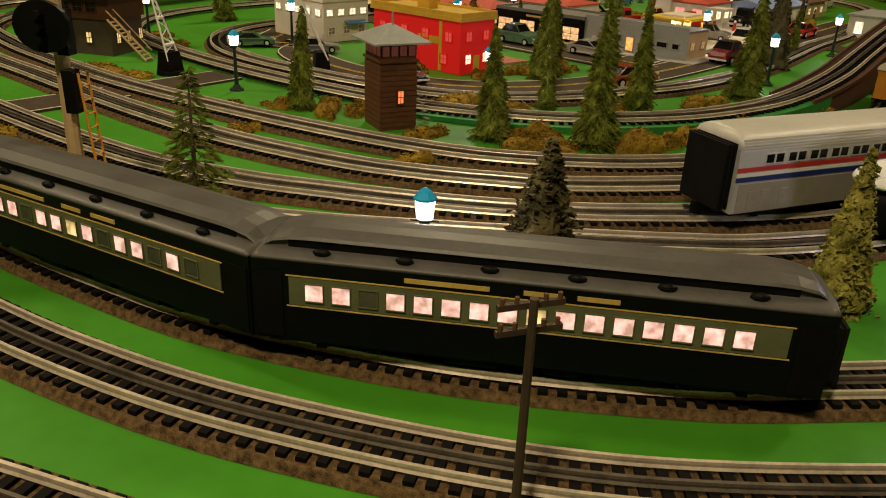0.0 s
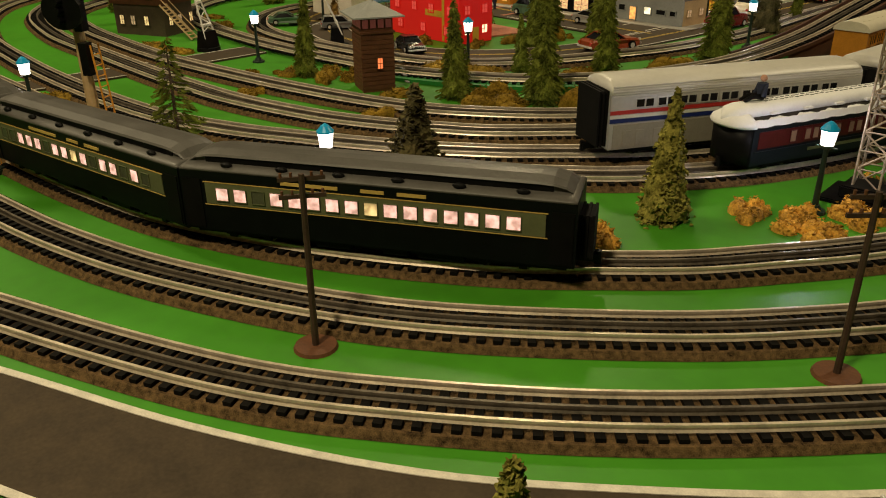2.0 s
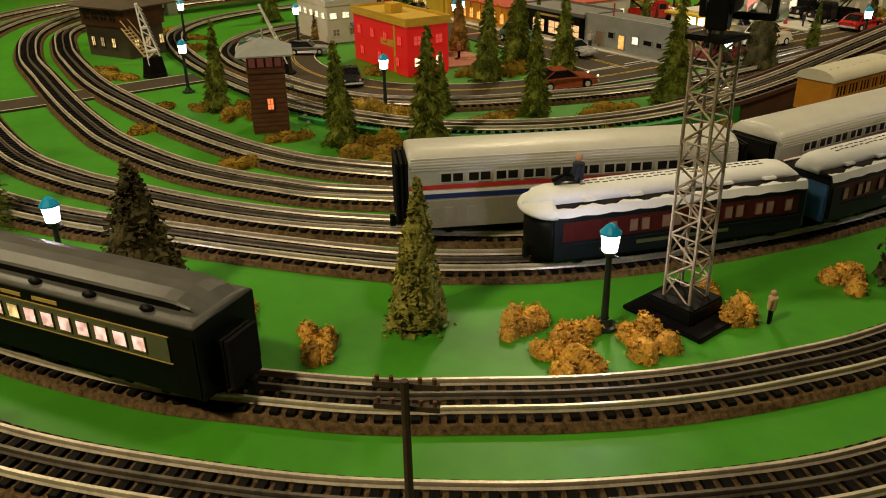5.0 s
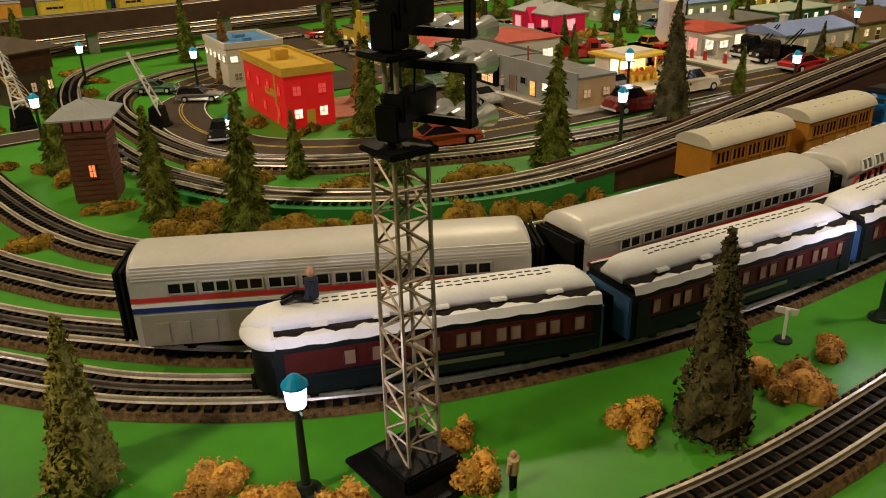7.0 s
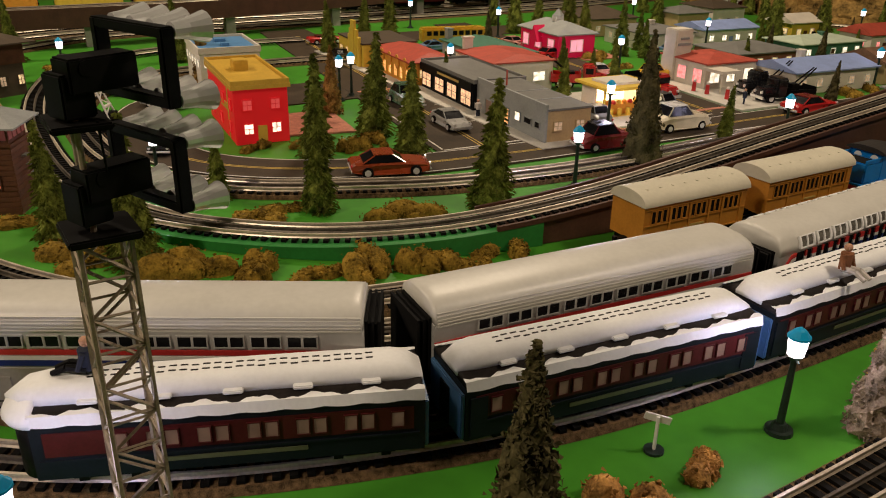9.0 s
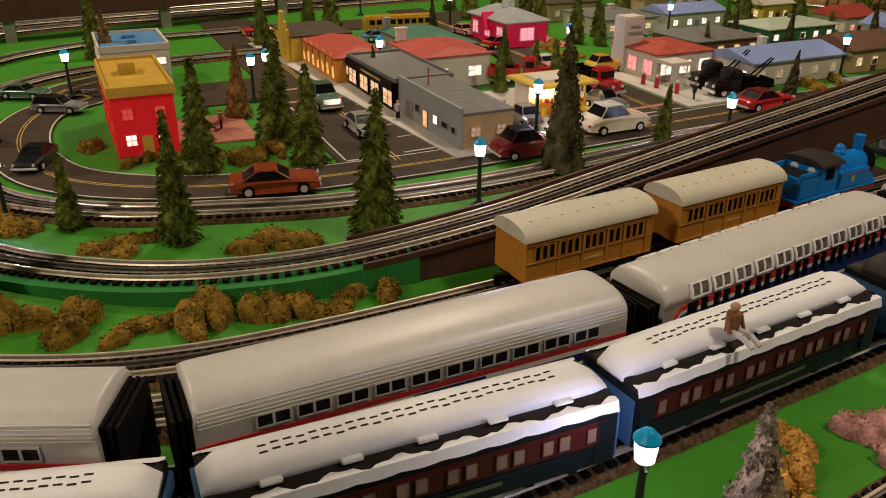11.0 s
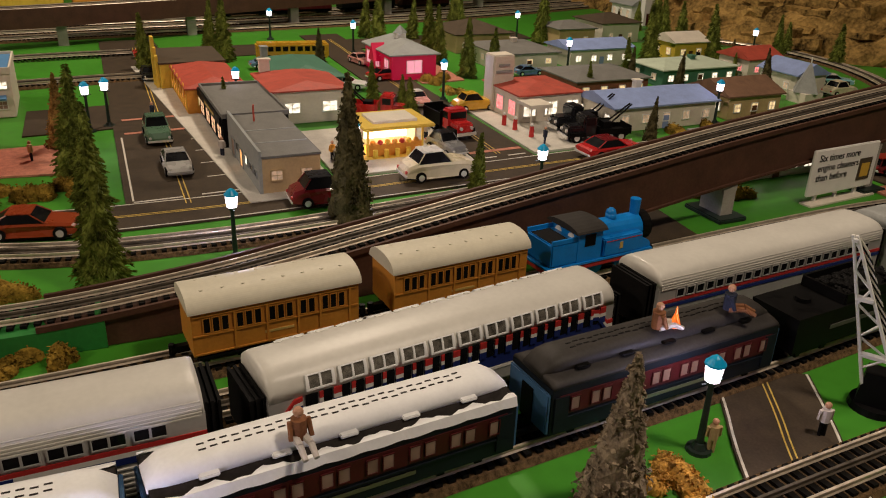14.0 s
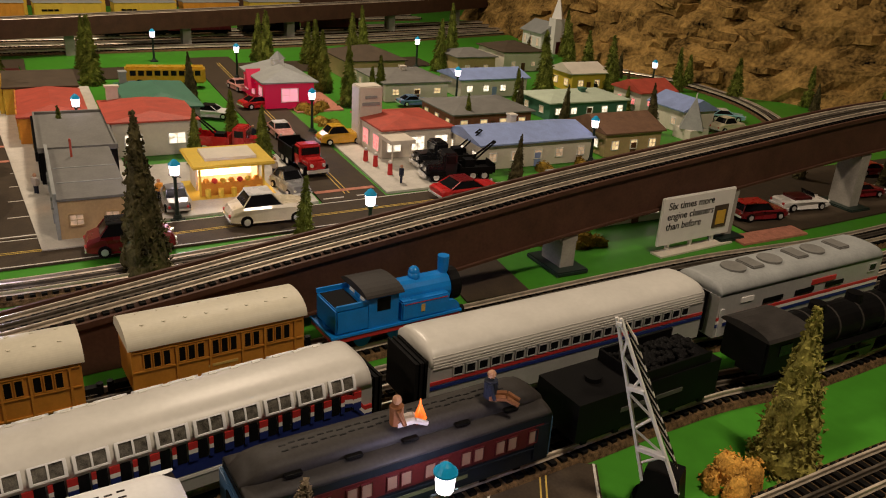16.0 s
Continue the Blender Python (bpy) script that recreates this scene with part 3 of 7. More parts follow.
                    loft(bm, [[(e * x, s * (w + o), z + dz + q) for o, q in ((0.0, 0.0), (0.0014, 0.0), (0.0014, 0.0036), (0.0, 0.0036))] for x, z in ((0.1495, 0.0320), (0.1435, 0.0320), (0.1330, 0.0450), (0.1270, 0.0462))])
                    part("swoosh", bm, m, t, m + " angled stripe end")
        for k in range(17):
            part("roof_boss", one(box, -0.126 + k * 0.0158, 0.0176, zr - 0.0036, 0.0052, 0.0030, 0.0020), "silver_roof", t)
    else:
        strip(t, "stripe", L, w, 0.0360, 0.0030, "red", label="dull red stripe", out=0.0006)
        strip(t, "stripe", L, w, 0.0315, 0.0030, "blue", label="navy stripe", out=0.0006)
        for s in (-1, 1):
            for k in range(22):
                window(t, -0.125 + k * 0.0119, s, w, 0.0446, 0.0078, 0.0072)
    t.matrix_basis = at @ Matrix.Diagonal(({"bilevel": 0.985, "coach": 0.972, "dome": 1.03, "short": 1.02}[kind], 1, 1, 1))
    return t


M["domeglass"] = mat("smoky_dome_glass", (0.13, 0.12, 0.10), 0.15, var=0.5, scale=200)
silver_car("bilevel", on_track("A3", 0.010, 1.103, 0.30))
silver_car("coach", on_track("A3", 0.093, 1.416, 0.30))
silver_car("dome", on_track("A3", 0.054, 1.754, 0.30))
silver_car("short", on_track("A3", 0.020, 2.112, 0.30))


def diesel(at):
    L, w = 0.262, 0.028
    t = carriage("diesel_locomotive", "silver grey passenger diesel locomotive with stripes", "silver streamliner cars", L, w, 0.011, 0.056, 0.069, "silver", "slate", "locomotive", 0.7)
    for z, m in ((0.030, "red"), (0.0265, "white"), (0.0225, "blue")):
        strip(t, "stripe", L, w, z, 0.0032, m, out=0.0007)
    strip(t, "lettering", 0.040, w, 0.0440, 0.0055, "red", 0.03, "dull red lettering shape", 0.0009)
    strip(t, "number_bar", 0.018, w, 0.0440, 0.0055, "white", -0.09, "pale number bar", 0.0009)
    for x in (-0.085, -0.03, 0.04):
        bm = B()
        rod(bm, (x, 0, 0.0675), (x, 0, 0.0705), 0.013, n=18)
        part("roof_fan", bm, "greyroof2", t, "round grey roof fan")
    for x in (-0.06, 0.01, 0.08):
        bm = one(box, x, 0, 0.067, 0.018, 0.024, 0.004)
        bevelled(bm, 0.001)
        part("roof_hatch", bm, "greyroof2", t)
    for s in (-1, 1):
        for x in (-0.05, 0.0, 0.05):
            part("grille", one(box, x, s * (w + 0.0008), 0.037, 0.03, 0.001, 0.005), "black", t)
        part("ladder", one(box, -0.125, s * (w + 0.001), 0.012, 0.006, 0.0012, 0.03), "chrome", t)
        window(t, 0.115, s, w, 0.047, 0.012, 0.008)
    t.matrix_basis = at


diesel(on_track("A3", 0.012, 2.412, 0.262))


M["snowgap"] = mat("dark_bare_roof", (0.020, 0.016, 0.014), 0.6, var=0.3, spec=0.12)


def snow_car(label, at, observation=False, snowy=True, body="bluegrey", L=0.240):
    """A heavyweight carriage with a raised roof deck, snow-covered or bare."""
    w, ze = 0.0262, 0.0480
    t = carriage("passenger_car", label, "snow-roofed train cars", L, w, 0.009, ze, 0.0550, body, "snowgap" if snowy else "charcoal", flat=0.85, trucks=True)
    part("window_band", one(box, 0, 0, 0.0252, L * 0.94, 2 * w + 0.0012, 0.0165), "maroon", t, "maroon window band")
    zt, zm = 0.0640, 0.0545
    bm = B()
    rings = []
    for k in range(25):
        u = k / 24
        x = (u - 0.5) * (L + 0.001) - (0.018 * max(0.0, 1 - 3 * u) if observation else 0.0)
        e = min(1.0, min(u, 1 - u) * (L / 0.022))
        f = math.sqrt(max(0.0, 1 - (1 - e) ** 2))
        hw, top = (0.0150 * f + 0.0005, zm + (zt - zm) * f) if observation and u < 0.5 else (0.0150 * (0.80 + 0.20 * f), zm + (zt - zm) * max(0.10, f))
        rings.append([(x, hw * y, zm - 0.004 + (top - zm + 0.004) * z) for y, z in ((-1, 0), (-1.02, 0.55), (-0.88, 0.82), (-0.5, 0.97), (0, 1), (0.5, 0.97), (0.88, 0.82), (1.02, 0.55), (1, 0))])
    loft(bm, rings)
    deck = part("roof_deck", bm, "snow" if snowy else "charcoal", t, "snow-white raised roof deck" if snowy else "charcoal raised roof deck", smooth=True)
    bm = B()
    for k in range(26):
        for s in (-1, 1):
            box(bm, -L * 0.36 + k * L * 0.72 / 25, s * 0.0028 + (0.0005 if k % 3 else -0.0004), zt - 0.0005, 0.0044, 0.0012, 0.0007)
    part("roof_vents", bm, "snowgap" if snowy else "black", deck, "dark slots along the roof deck")
    for s in (-1, 1):
        for k in range(5):
            bm = one(box, -L * 0.36 + k * L * 0.18, s * 0.0168, 0.0545, 0.012, 0.005, 0.0024)
            bevelled(bm, 0.0006)
            part("vent_hood", bm, "snow" if snowy else "black", deck)
        if snowy:
            bm = B()
            top, bot = [], []
            n = 60
            for k in range(n + 1):
                x = (k / n - 0.5) * L
                inner = 0.0222 + 0.0016 * math.sin(k * 0.72 + s) + 0.0009 * math.sin(k * 1.9)
                zi = ze + 0.0070 * math.sqrt(max(0.02, 1 - (inner / (w * 1.01)) ** 2)) ** 0.85
                top.append((x, s * inner, zi + 0.0009))
                bot.append((x, s * (w + 0.0012), ze - 0.0008 - 0.0012 * abs(math.sin(k * 0.5))))
            loft(bm, [[(a[0], s * (w * 0.93), ze + 0.0045) for a in top], top, [(a[0], s * (w * 0.97), ze + 0.0050) for a in top], bot], caps=False, closed=False)
            part("snow_edge", bm, "snow", t, "wavy edge of moulded snow on the eaves")
        for k in range(14):
            x = -L * 0.41 + k * L * 0.063 + (0.004 if k % 2 else 0)
            if observation and x < -L * 0.32:
                continue
            window(t, x, s, w + 0.0006, 0.0335, 0.0072, 0.0105, "amberpane", "maroon", 0.0007)
        part("sill_rail", one(box, 0, s * (w + 0.0006), 0.0215, L * 0.97, 0.0014, 0.0012), "bluegrey", t)
        part("lettering", one(box, 0.0, s * (w + 0.0004), 0.0160, 0.085, 0.0006, 0.0030), "olive", t, "faded gilt lettering")
        if not observation:
            for e in (-1, 1):
                part("vestibule_door", one(box, e * L * 0.462, s * (w + 0.0007), 0.012, 0.012, 0.0012, 0.029), "bluegrey", t)
    for e in ((1,) if observation else (-1, 1)):
        bm = one(box, e * (L / 2 + 0.0012), 0, 0.010, 0.0030, 2 * w * 0.97, 0.034)
        bevelled(bm, 0.0008)
        end = part("end_panel", bm, "endblue", t, "light blue end panel")
        part("end_door", one(box, e * (L / 2 + 0.0030), 0, 0.011, 0.0012, 0.014, 0.028), "black", end)
    if observation:
        bm = B()
        loft(bm, [[(-L / 2 - 0.016 * math.cos(a) + 0.002, 0.0255 * math.sin(a), z) for a in [math.pi * (j / 12 - 0.5) for j in range(13)]] for z in (0.010, 0.022, 0.030, 0.044)])
        part("rounded_end", bm, "black", t, "rounded black observation platform", smooth=True)
        bm = B()
        loft(bm, [[(-L / 2 + 0.002 - q * math.cos(a), 0.0265 * r * math.sin(a), z) for a in [math.pi * (j / 14 - 0.5) for j in range(15)]] for q, r, z in ((0.021, 1.02, 0.0455), (0.0225, 1.05, 0.0480), (0.0205, 1.0, 0.0515), (0.016, 0.80, 0.0545), (0.010, 0.60, 0.0575))])
        part("rounded_roof", bm, "snow", t, "rounded snow-white roof end", smooth=True)
    t.matrix_basis = at
    return t


snow_car("maroon observation car with rounded snow-white roof", on_track("A4", 0.105, 1.146, 0.230), True, L=0.230)
snow_car("maroon and blue carriage with snow-white roof", on_track("A4", 0.156, 1.384, 0.240))
snow_car("maroon and blue carriage with snow-white roof", on_track("A4", 0.140, 1.641, 0.240))
snow_car("maroon and blue carriage with bare charcoal roof", on_track("A4", 0.121, 1.905, 0.228), snowy=False, L=0.228)


def steam_engine(at_tender, at_engine):
    t = thing("coal_tender", "black coal tender behind the steam locomotive", "tender", "snow-roofed train cars")
    L, w = 0.160, 0.025
    bm = one(bar, [(-w, 0.010), (-w, 0.044), (w, 0.044), (w, 0.010)], -L / 2, L / 2)
    bevelled(bm, 0.002)
    part("body", bm, "black", t)
    for s in (-1, 1):
        part("coal_board", one(box, 0.025, s * 0.0225, 0.044, 0.085, 0.0022, 0.010), "black", t)
        part("lettering", one(box, 0, s * (w + 0.0003), 0.025, 0.07, 0.0006, 0.004), "greyroof", t)
    part("bulkhead", one(box, -0.018, 0, 0.044, 0.0025, 0.045, 0.010), "black", t)
    bm = B()
    rng = random.Random(3)
    for k in range(170):
        x, y = rng.uniform(-0.012, 0.064), rng.uniform(-0.019, 0.019)
        bmesh.ops.create_icosphere(bm, subdivisions=1, radius=rng.uniform(0.0022, 0.004), matrix=Matrix.Translation((x, y, 0.046 + 0.008 * (1 - (y / 0.02) ** 2) * rng.uniform(0.7, 1))))
    tagged(part("coal", bm, "rubber", t, "heaped black coal"), kind="stuff")
    bm = B()
    rod(bm, (-0.045, 0, 0.044), (-0.045, 0, 0.048), 0.007, n=14)
    part("water_hatch", bm, "black", t)
    for x in (-0.05, 0.05):
        truck(t, x, 0.034)
    t.matrix_basis = at_tender
    e = thing("steam_locomotive", "black steam locomotive with boiler and running boards", "locomotive", "snow-roofed train cars")
    bm = B()
    rod(bm, (-0.055, 0, 0.038), (0.118, 0, 0.038), 0.0195, n=24)
    part("boiler", bm, "black", e, smooth=False)
    for x in (-0.03, 0.005, 0.04, 0.075, 0.11):
        part("boiler_band", one(rod, (x - 0.0012, 0, 0.038), (x + 0.0012, 0, 0.038), 0.0201, n=24), "charcoal", e)
    bm = one(box, -0.080, 0, 0.018, 0.050, 0.050, 0.036)
    bevelled(bm, 0.002)
    cab = part("cab", bm, "black", e)
    bm = one(bar, dome_profile(0.028, 0.0535, 0.054, 0.0610, 8), -0.108, -0.05)
    part("cab_roof", bm, "charcoal", cab)
    for s in (-1, 1):
        part("cab_window", one(box, -0.08, s * 0.0252, 0.036, 0.016, 0.001, 0.011), "darkglass", cab)
        part("running_board", one(box, 0.03, s * 0.023, 0.026, 0.17, 0.009, 0.0016), "black", e)
        bm = B()
        rod(bm, (-0.02, s * 0.014, 0.0265), (0.10, s * 0.014, 0.0265), 0.0022)
        part("side_rod", one(box, 0.02, s * 0.0205, 0.010, 0.085, 0.0015, 0.003), "midrail", e)
        bm.free()
        for x in (-0.02, 0.02, 0.06):
            bm = B()
            rod(bm, (x, s * 0.0135, 0.0125), (x, s * 0.018, 0.0125), 0.0125, n=20)
            part("driving_wheel", bm, "midrail", e)
        bm = B()
        rod(bm, (0.085, s * 0.022, 0.016), (0.115, s * 0.022, 0.016), 0.0075, n=14)
        part("cylinder", bm, "black", e)
    for x, r, h in ((0.095, 0.0065, 0.014), (0.045, 0.0085, 0.009), (-0.01, 0.0085, 0.008)):
        bm = B()
        rod(bm, (x, 0, 0.054), (x, 0, 0.056 + h), r, r * 0.9, 14)
        part("chimney" if x > 0.09 else "steam_dome", bm, "black", e)
    part("pilot", one(box, 0.128, 0, 0.004, 0.018, 0.044, 0.010), "black", e)
    part("frame", one(box, 0.01, 0, 0.012, 0.22, 0.016, 0.010), "black", e)
    bm = B()
    rod(bm, (0.118, 0, 0.050), (0.126, 0, 0.050), 0.005, n=12)
    part("headlight", bm, "chrome", e)
    e.matrix_basis = at_engine


steam_engine(on_track("A4", 0.108, 2.128, 0.16), on_track("A4", 0.095, 2.360, 0.22))


def branch_coach(at):
    L, w, ze = 0.150, 0.0245, 0.0500
    t = carriage("branch_line_coach", "mustard brown wooden coach with cream arched roof", "mustard coaches", L, w, 0.011, ze, 0.0560, "mustard", "cream", flat=0.95)
    bm = B()
    loft(bm, [[(x, y * 1.09, z + 0.0008) for y, z in dome_profile(w, ze - 0.001, ze, 0.0640, 30, 0.9)[1:-1]] for x in (-L / 2 - 0.0025, L / 2 + 0.0025)])
    roof = part("roof_shell", bm, "cream", t, "cream arched roof", smooth=False)
    bm = B()
    loft(bm, [[(x, y * 0.985, z) for y, z in dome_profile(w, ze - 0.001, ze, 0.0628, 30, 0.9)[1:-1]] for x in (-L / 2 - 0.0003, L / 2 + 0.0003)])
    part("end_arch", bm, "mustard", t)
    for k in range(8):
        for s in (-1, 1):
            bm = B()
            rod(bm, (-0.062 + k * 0.0178, s * 0.0105, 0.0612), (-0.062 + k * 0.0178, s * 0.0105, 0.0645), 0.0019, 0.0016, 8)
            part("roof_vent", bm, "cream", roof)
    for s in (-1, 1):
        x = -0.0625
        for group in (3, 3, 3, 2, 3):
            for k in range(group):
                window(t, x, s, w, 0.0385, 0.0052, 0.0130, "black", "mustard", 0.0008)
                x += 0.0078
            part("door_post", one(box, x + 0.0002, s * (w + 0.0007), 0.013, 0.0018, 0.0014, 0.034), "mustard", t)
            x += 0.0048
        for z in (0.0295, 0.0470, 0.0125):
            part("beading", one(box, 0, s * (w + 0.0006), z, L * 0.985, 0.0012, 0.0010), "mustard", t)
        part("lettering", one(box, 0.0, s * (w + 0.0003), 0.0205, 0.026, 0.0005, 0.0022), "gold", t)
        part("footboard", one(box, 0, s * 0.024, 0.0085, L * 0.95, 0.004, 0.0015), "black", t)
    t.matrix_basis = at


branch_coach(on_track("A1", -0.066, 1.649, 0.15) @ Matrix.Diagonal((0.966, 1, 1, 1)))
branch_coach(on_track("A1", -0.078, 1.821, 0.15) @ Matrix.Diagonal((0.966, 1, 1, 1)))


def tank_engine(at):
    e = thing("tank_engine", "bright blue tank engine with red running gear", "locomotive")
    bm = one(box, 0.0, 0, 0.0120, 0.150, 0.048, 0.0060)
    bevelled(bm, 0.001)
    part("frame", bm, "red", e, "red buffer beam and frame")
    part("footplate", one(box, 0.0, 0, 0.0180, 0.152, 0.050, 0.0022), "engblue", e)
    bm = one(box, -0.052, 0, 0.0202, 0.036, 0.045, 0.0250)
    bevelled(bm, 0.0015)
    part("bunker", bm, "engblue", e)
    part("bunker_coal", one(box, -0.055, 0, 0.0400, 0.026, 0.037, 0.0056), "rubber", e)
    for s in (-1, 1):
        part("bunker_side", one(box, -0.052, s * 0.0215, 0.045, 0.036, 0.002, 0.0045), "engblue", e)
        part("cab_side", one(box, -0.018, s * 0.0218, 0.0202, 0.034, 0.0022, 0.0330), "engblue", e)
        part("cab_opening", one(box, -0.018, s * 0.0228, 0.037, 0.015, 0.001, 0.0130), "black", e)
        bm = one(box, 0.032, s * 0.0175, 0.0202, 0.058, 0.0125, 0.0200)
        bevelled(bm, 0.0015)
        tank = part("side_tank", bm, "engblue", e)
        part("emblem", one(box, 0.028, s * 0.0240, 0.027, 0.0045, 0.0006, 0.0075), "gold", tank, "small yellow number plate shape")
        part("lining", one(box, 0.032, s * 0.0239, 0.0370, 0.052, 0.0006, 0.0007), "red", tank)
        for x in (-0.038, 0.0, 0.036):
            bm = B()
            rod(bm, (x, s * 0.0132, 0.0100), (x, s * 0.0172, 0.0100), 0.0100, n=18)
            part("wheel", bm, "engblue", e)
        bm = B()
        rod(bm, (0.076, s * 0.015, 0.0150), (0.084, s * 0.015, 0.0150), 0.0042, n=12)
        part("buffer", bm, "black", e)
        bm = B()
        rod(bm, (0.064, s * 0.0185, 0.0202), (0.064, s * 0.0225, 0.0202), 0.0110, n=20)
        part("splasher", bm, "engblue", e)
    for x in (-0.034, -0.002):
        part("cab_sheet", one(box, x, 0, 0.0202, 0.002, 0.042, 0.0330), "engblue", e)
    for y in (-0.011, 0.011):
        bm = B()
        rod(bm, (-0.0358, y, 0.0450), (-0.0348, y, 0.0450), 0.0052, n=14)
        part("spectacle_window", bm, "white", e, "round cab window")
    bm = one(bar, dome_profile(0.0265, 0.0530, 0.0535, 0.0600, 10), -0.040, 0.003)
    part("cab_roof", bm, "charcoal", e, "dark arched cab roof")
    bm = B()
    rod(bm, (-0.002, 0, 0.0385), (0.068, 0, 0.0385), 0.0152, n=20)
    part("boiler", bm, "engblue", e)
    bm = B()
    rod(bm, (0.068, 0, 0.0385), (0.080, 0, 0.0385), 0.0170, n=20)
    part("smokebox", bm, "black", e)
    bm = B()
    rod(bm, (0.080, 0, 0.0385), (0.0825, 0, 0.0385), 0.0135, 0.0125, 20)
    part("smokebox_door", bm, "slate", e, "pale grey round smokebox door")
    bm = B()
    rod(bm, (0.066, 0, 0.052), (0.066, 0, 0.0700), 0.0056, 0.0062, 14)
    part("chimney", bm, "engblue", e)
    bm = B()
    rod(bm, (0.030, 0, 0.050), (0.030, 0, 0.0585), 0.0062, n=14)
    ball(bm, 0.030, 0, 0.0585, 0.0062)
    part("steam_dome", bm, "engblue", e, smooth=True)
    e.matrix_basis = at


tank_engine(on_track("A1", -0.093, 1.990, 0.15) @ Matrix.Diagonal((0.93, 1, 1, 1)))


def pullman(label, at, lit, tail=False):
    """A dark heavyweight coach with a clerestory roof and lit windows."""
    L, w, ze = 0.308, 0.0275, 0.0590
    t = carriage("passenger_car", label, "dark green train cars", L, w, 0.010, ze, 0.0640, "pullman", "greyroof", flat=0.9)
    bm = B()
    rings = []
    for k in range(33):
        u = k / 32
        e = min(1.0, min(u, 1 - u) * (L / 0.030))
        f = math.sqrt(max(0.0, 1 - (1 - e) ** 2))
        x, hw, top = (u - 0.5) * L, 0.0165 * (0.9 + 0.1 * f), 0.0590 + 0.0140 * max(0.05, f)
        rings.append([(x, hw * y, 0.060 + (top - 0.060) * z) for y, z in ((-1, 0), (-1, 0.60), (-1.14, 0.62), (-1.06, 0.74), (-0.55, 0.95), (0, 1), (0.55, 0.95), (1.06, 0.74), (1.14, 0.62), (1, 0.60), (1, 0))])
    loft(bm, rings)
    part("clerestory", bm, "greyroof", t, "dark grey raised clerestory roof")
    for s in (-1, 1):
        part("clerestory_side", one(box, 0, s * 0.0168, 0.0610, L * 0.88, 0.0012, 0.0062), "black", t)
        for k in range(6):
            bm = B()
            bmesh.ops.create_uvsphere(bm, u_segments=8, v_segments=6, radius=1, matrix=Matrix.Translation((-0.115 + k * 0.046, s * 0.0222, 0.0630)) @ Matrix.Diagonal((0.0052, 0.0030, 0.0024, 1)))
            part("roof_ventilator", bm, "black", t)
        part("window_band", one(box, 0, s * (w + 0.0003), 0.0325, L * 0.86, 0.0006, 0.0170), "olive", t, "olive green window band")
        for z in (0.0315, 0.0500):
            part("gold_line", one(box, 0, s * (w + 0.0005), z, L * 0.87, 0.0007, 0.0006), "gold", t)
        for x, n in ((-0.045, 0.046), (0.005, 0.018), (0.035, 0.022)):
            part("lettering", one(box, x, s * (w + 0.0004), 0.0530, n, 0.0006, 0.0026), "gold", t, "gilt lettering on the letterboard")
        for k in range(16):
            x = -0.118 + k * 0.0152
            pane = "pinkpane" if k in lit else "olivepane"
            if k == lit[len(lit) // 2]:
                pane = "warmpane"
            window(t, x, s, w + 0.0005, 0.0410, 0.0100, 0.0100, pane, "olive", 0.0006)
        for e in (-1, 1):
            part("vestibule", one(box, e * L * 0.468, s * (w + 0.0004), 0.012, 0.016, 0.0008, 0.040), "black", t)
        for x, n in ((-0.03, 0.03), (0.02, 0.02), (0.055, 0.036)):
            bm = one(box, x, s * 0.019, 0.0030, n, 0.010, 0.0070)
            bevelled(bm, 0.001)
            part("underfloor_tank", bm, "black", t)
    if tail:
        for s in (-1, 1):
            part("marker_lamp", one(ball, -L / 2 - 0.001, s * 0.022, 0.050, 0.0022), "redlight", t)
    bellows(t, L, 0.016, 0.012, 0.046)
    t.matrix_basis = at


M["olivepane"] = mat("dim_olive_window", (0.07, 0.075, 0.045), 0.2, var=0.2)
pullman("dark green heavyweight coach with lit pink windows", on_track("T1", 0.006, 0.652, 0.308), [0, 1, 3, 4, 5, 6, 7, 8, 9, 10, 11, 12, 13, 14, 15])
pullman("dark green heavyweight coach with some lit windows", on_track("T1", -0.262, 0.548, 0.308), [2, 3, 4, 6, 7, 8, 9, 11, 12, 14])
pullman("dark green heavyweight coach with red tail lamps", on_track("T1", -0.585, 0.493, 0.308), [1, 2, 5, 6, 10, 11], True)


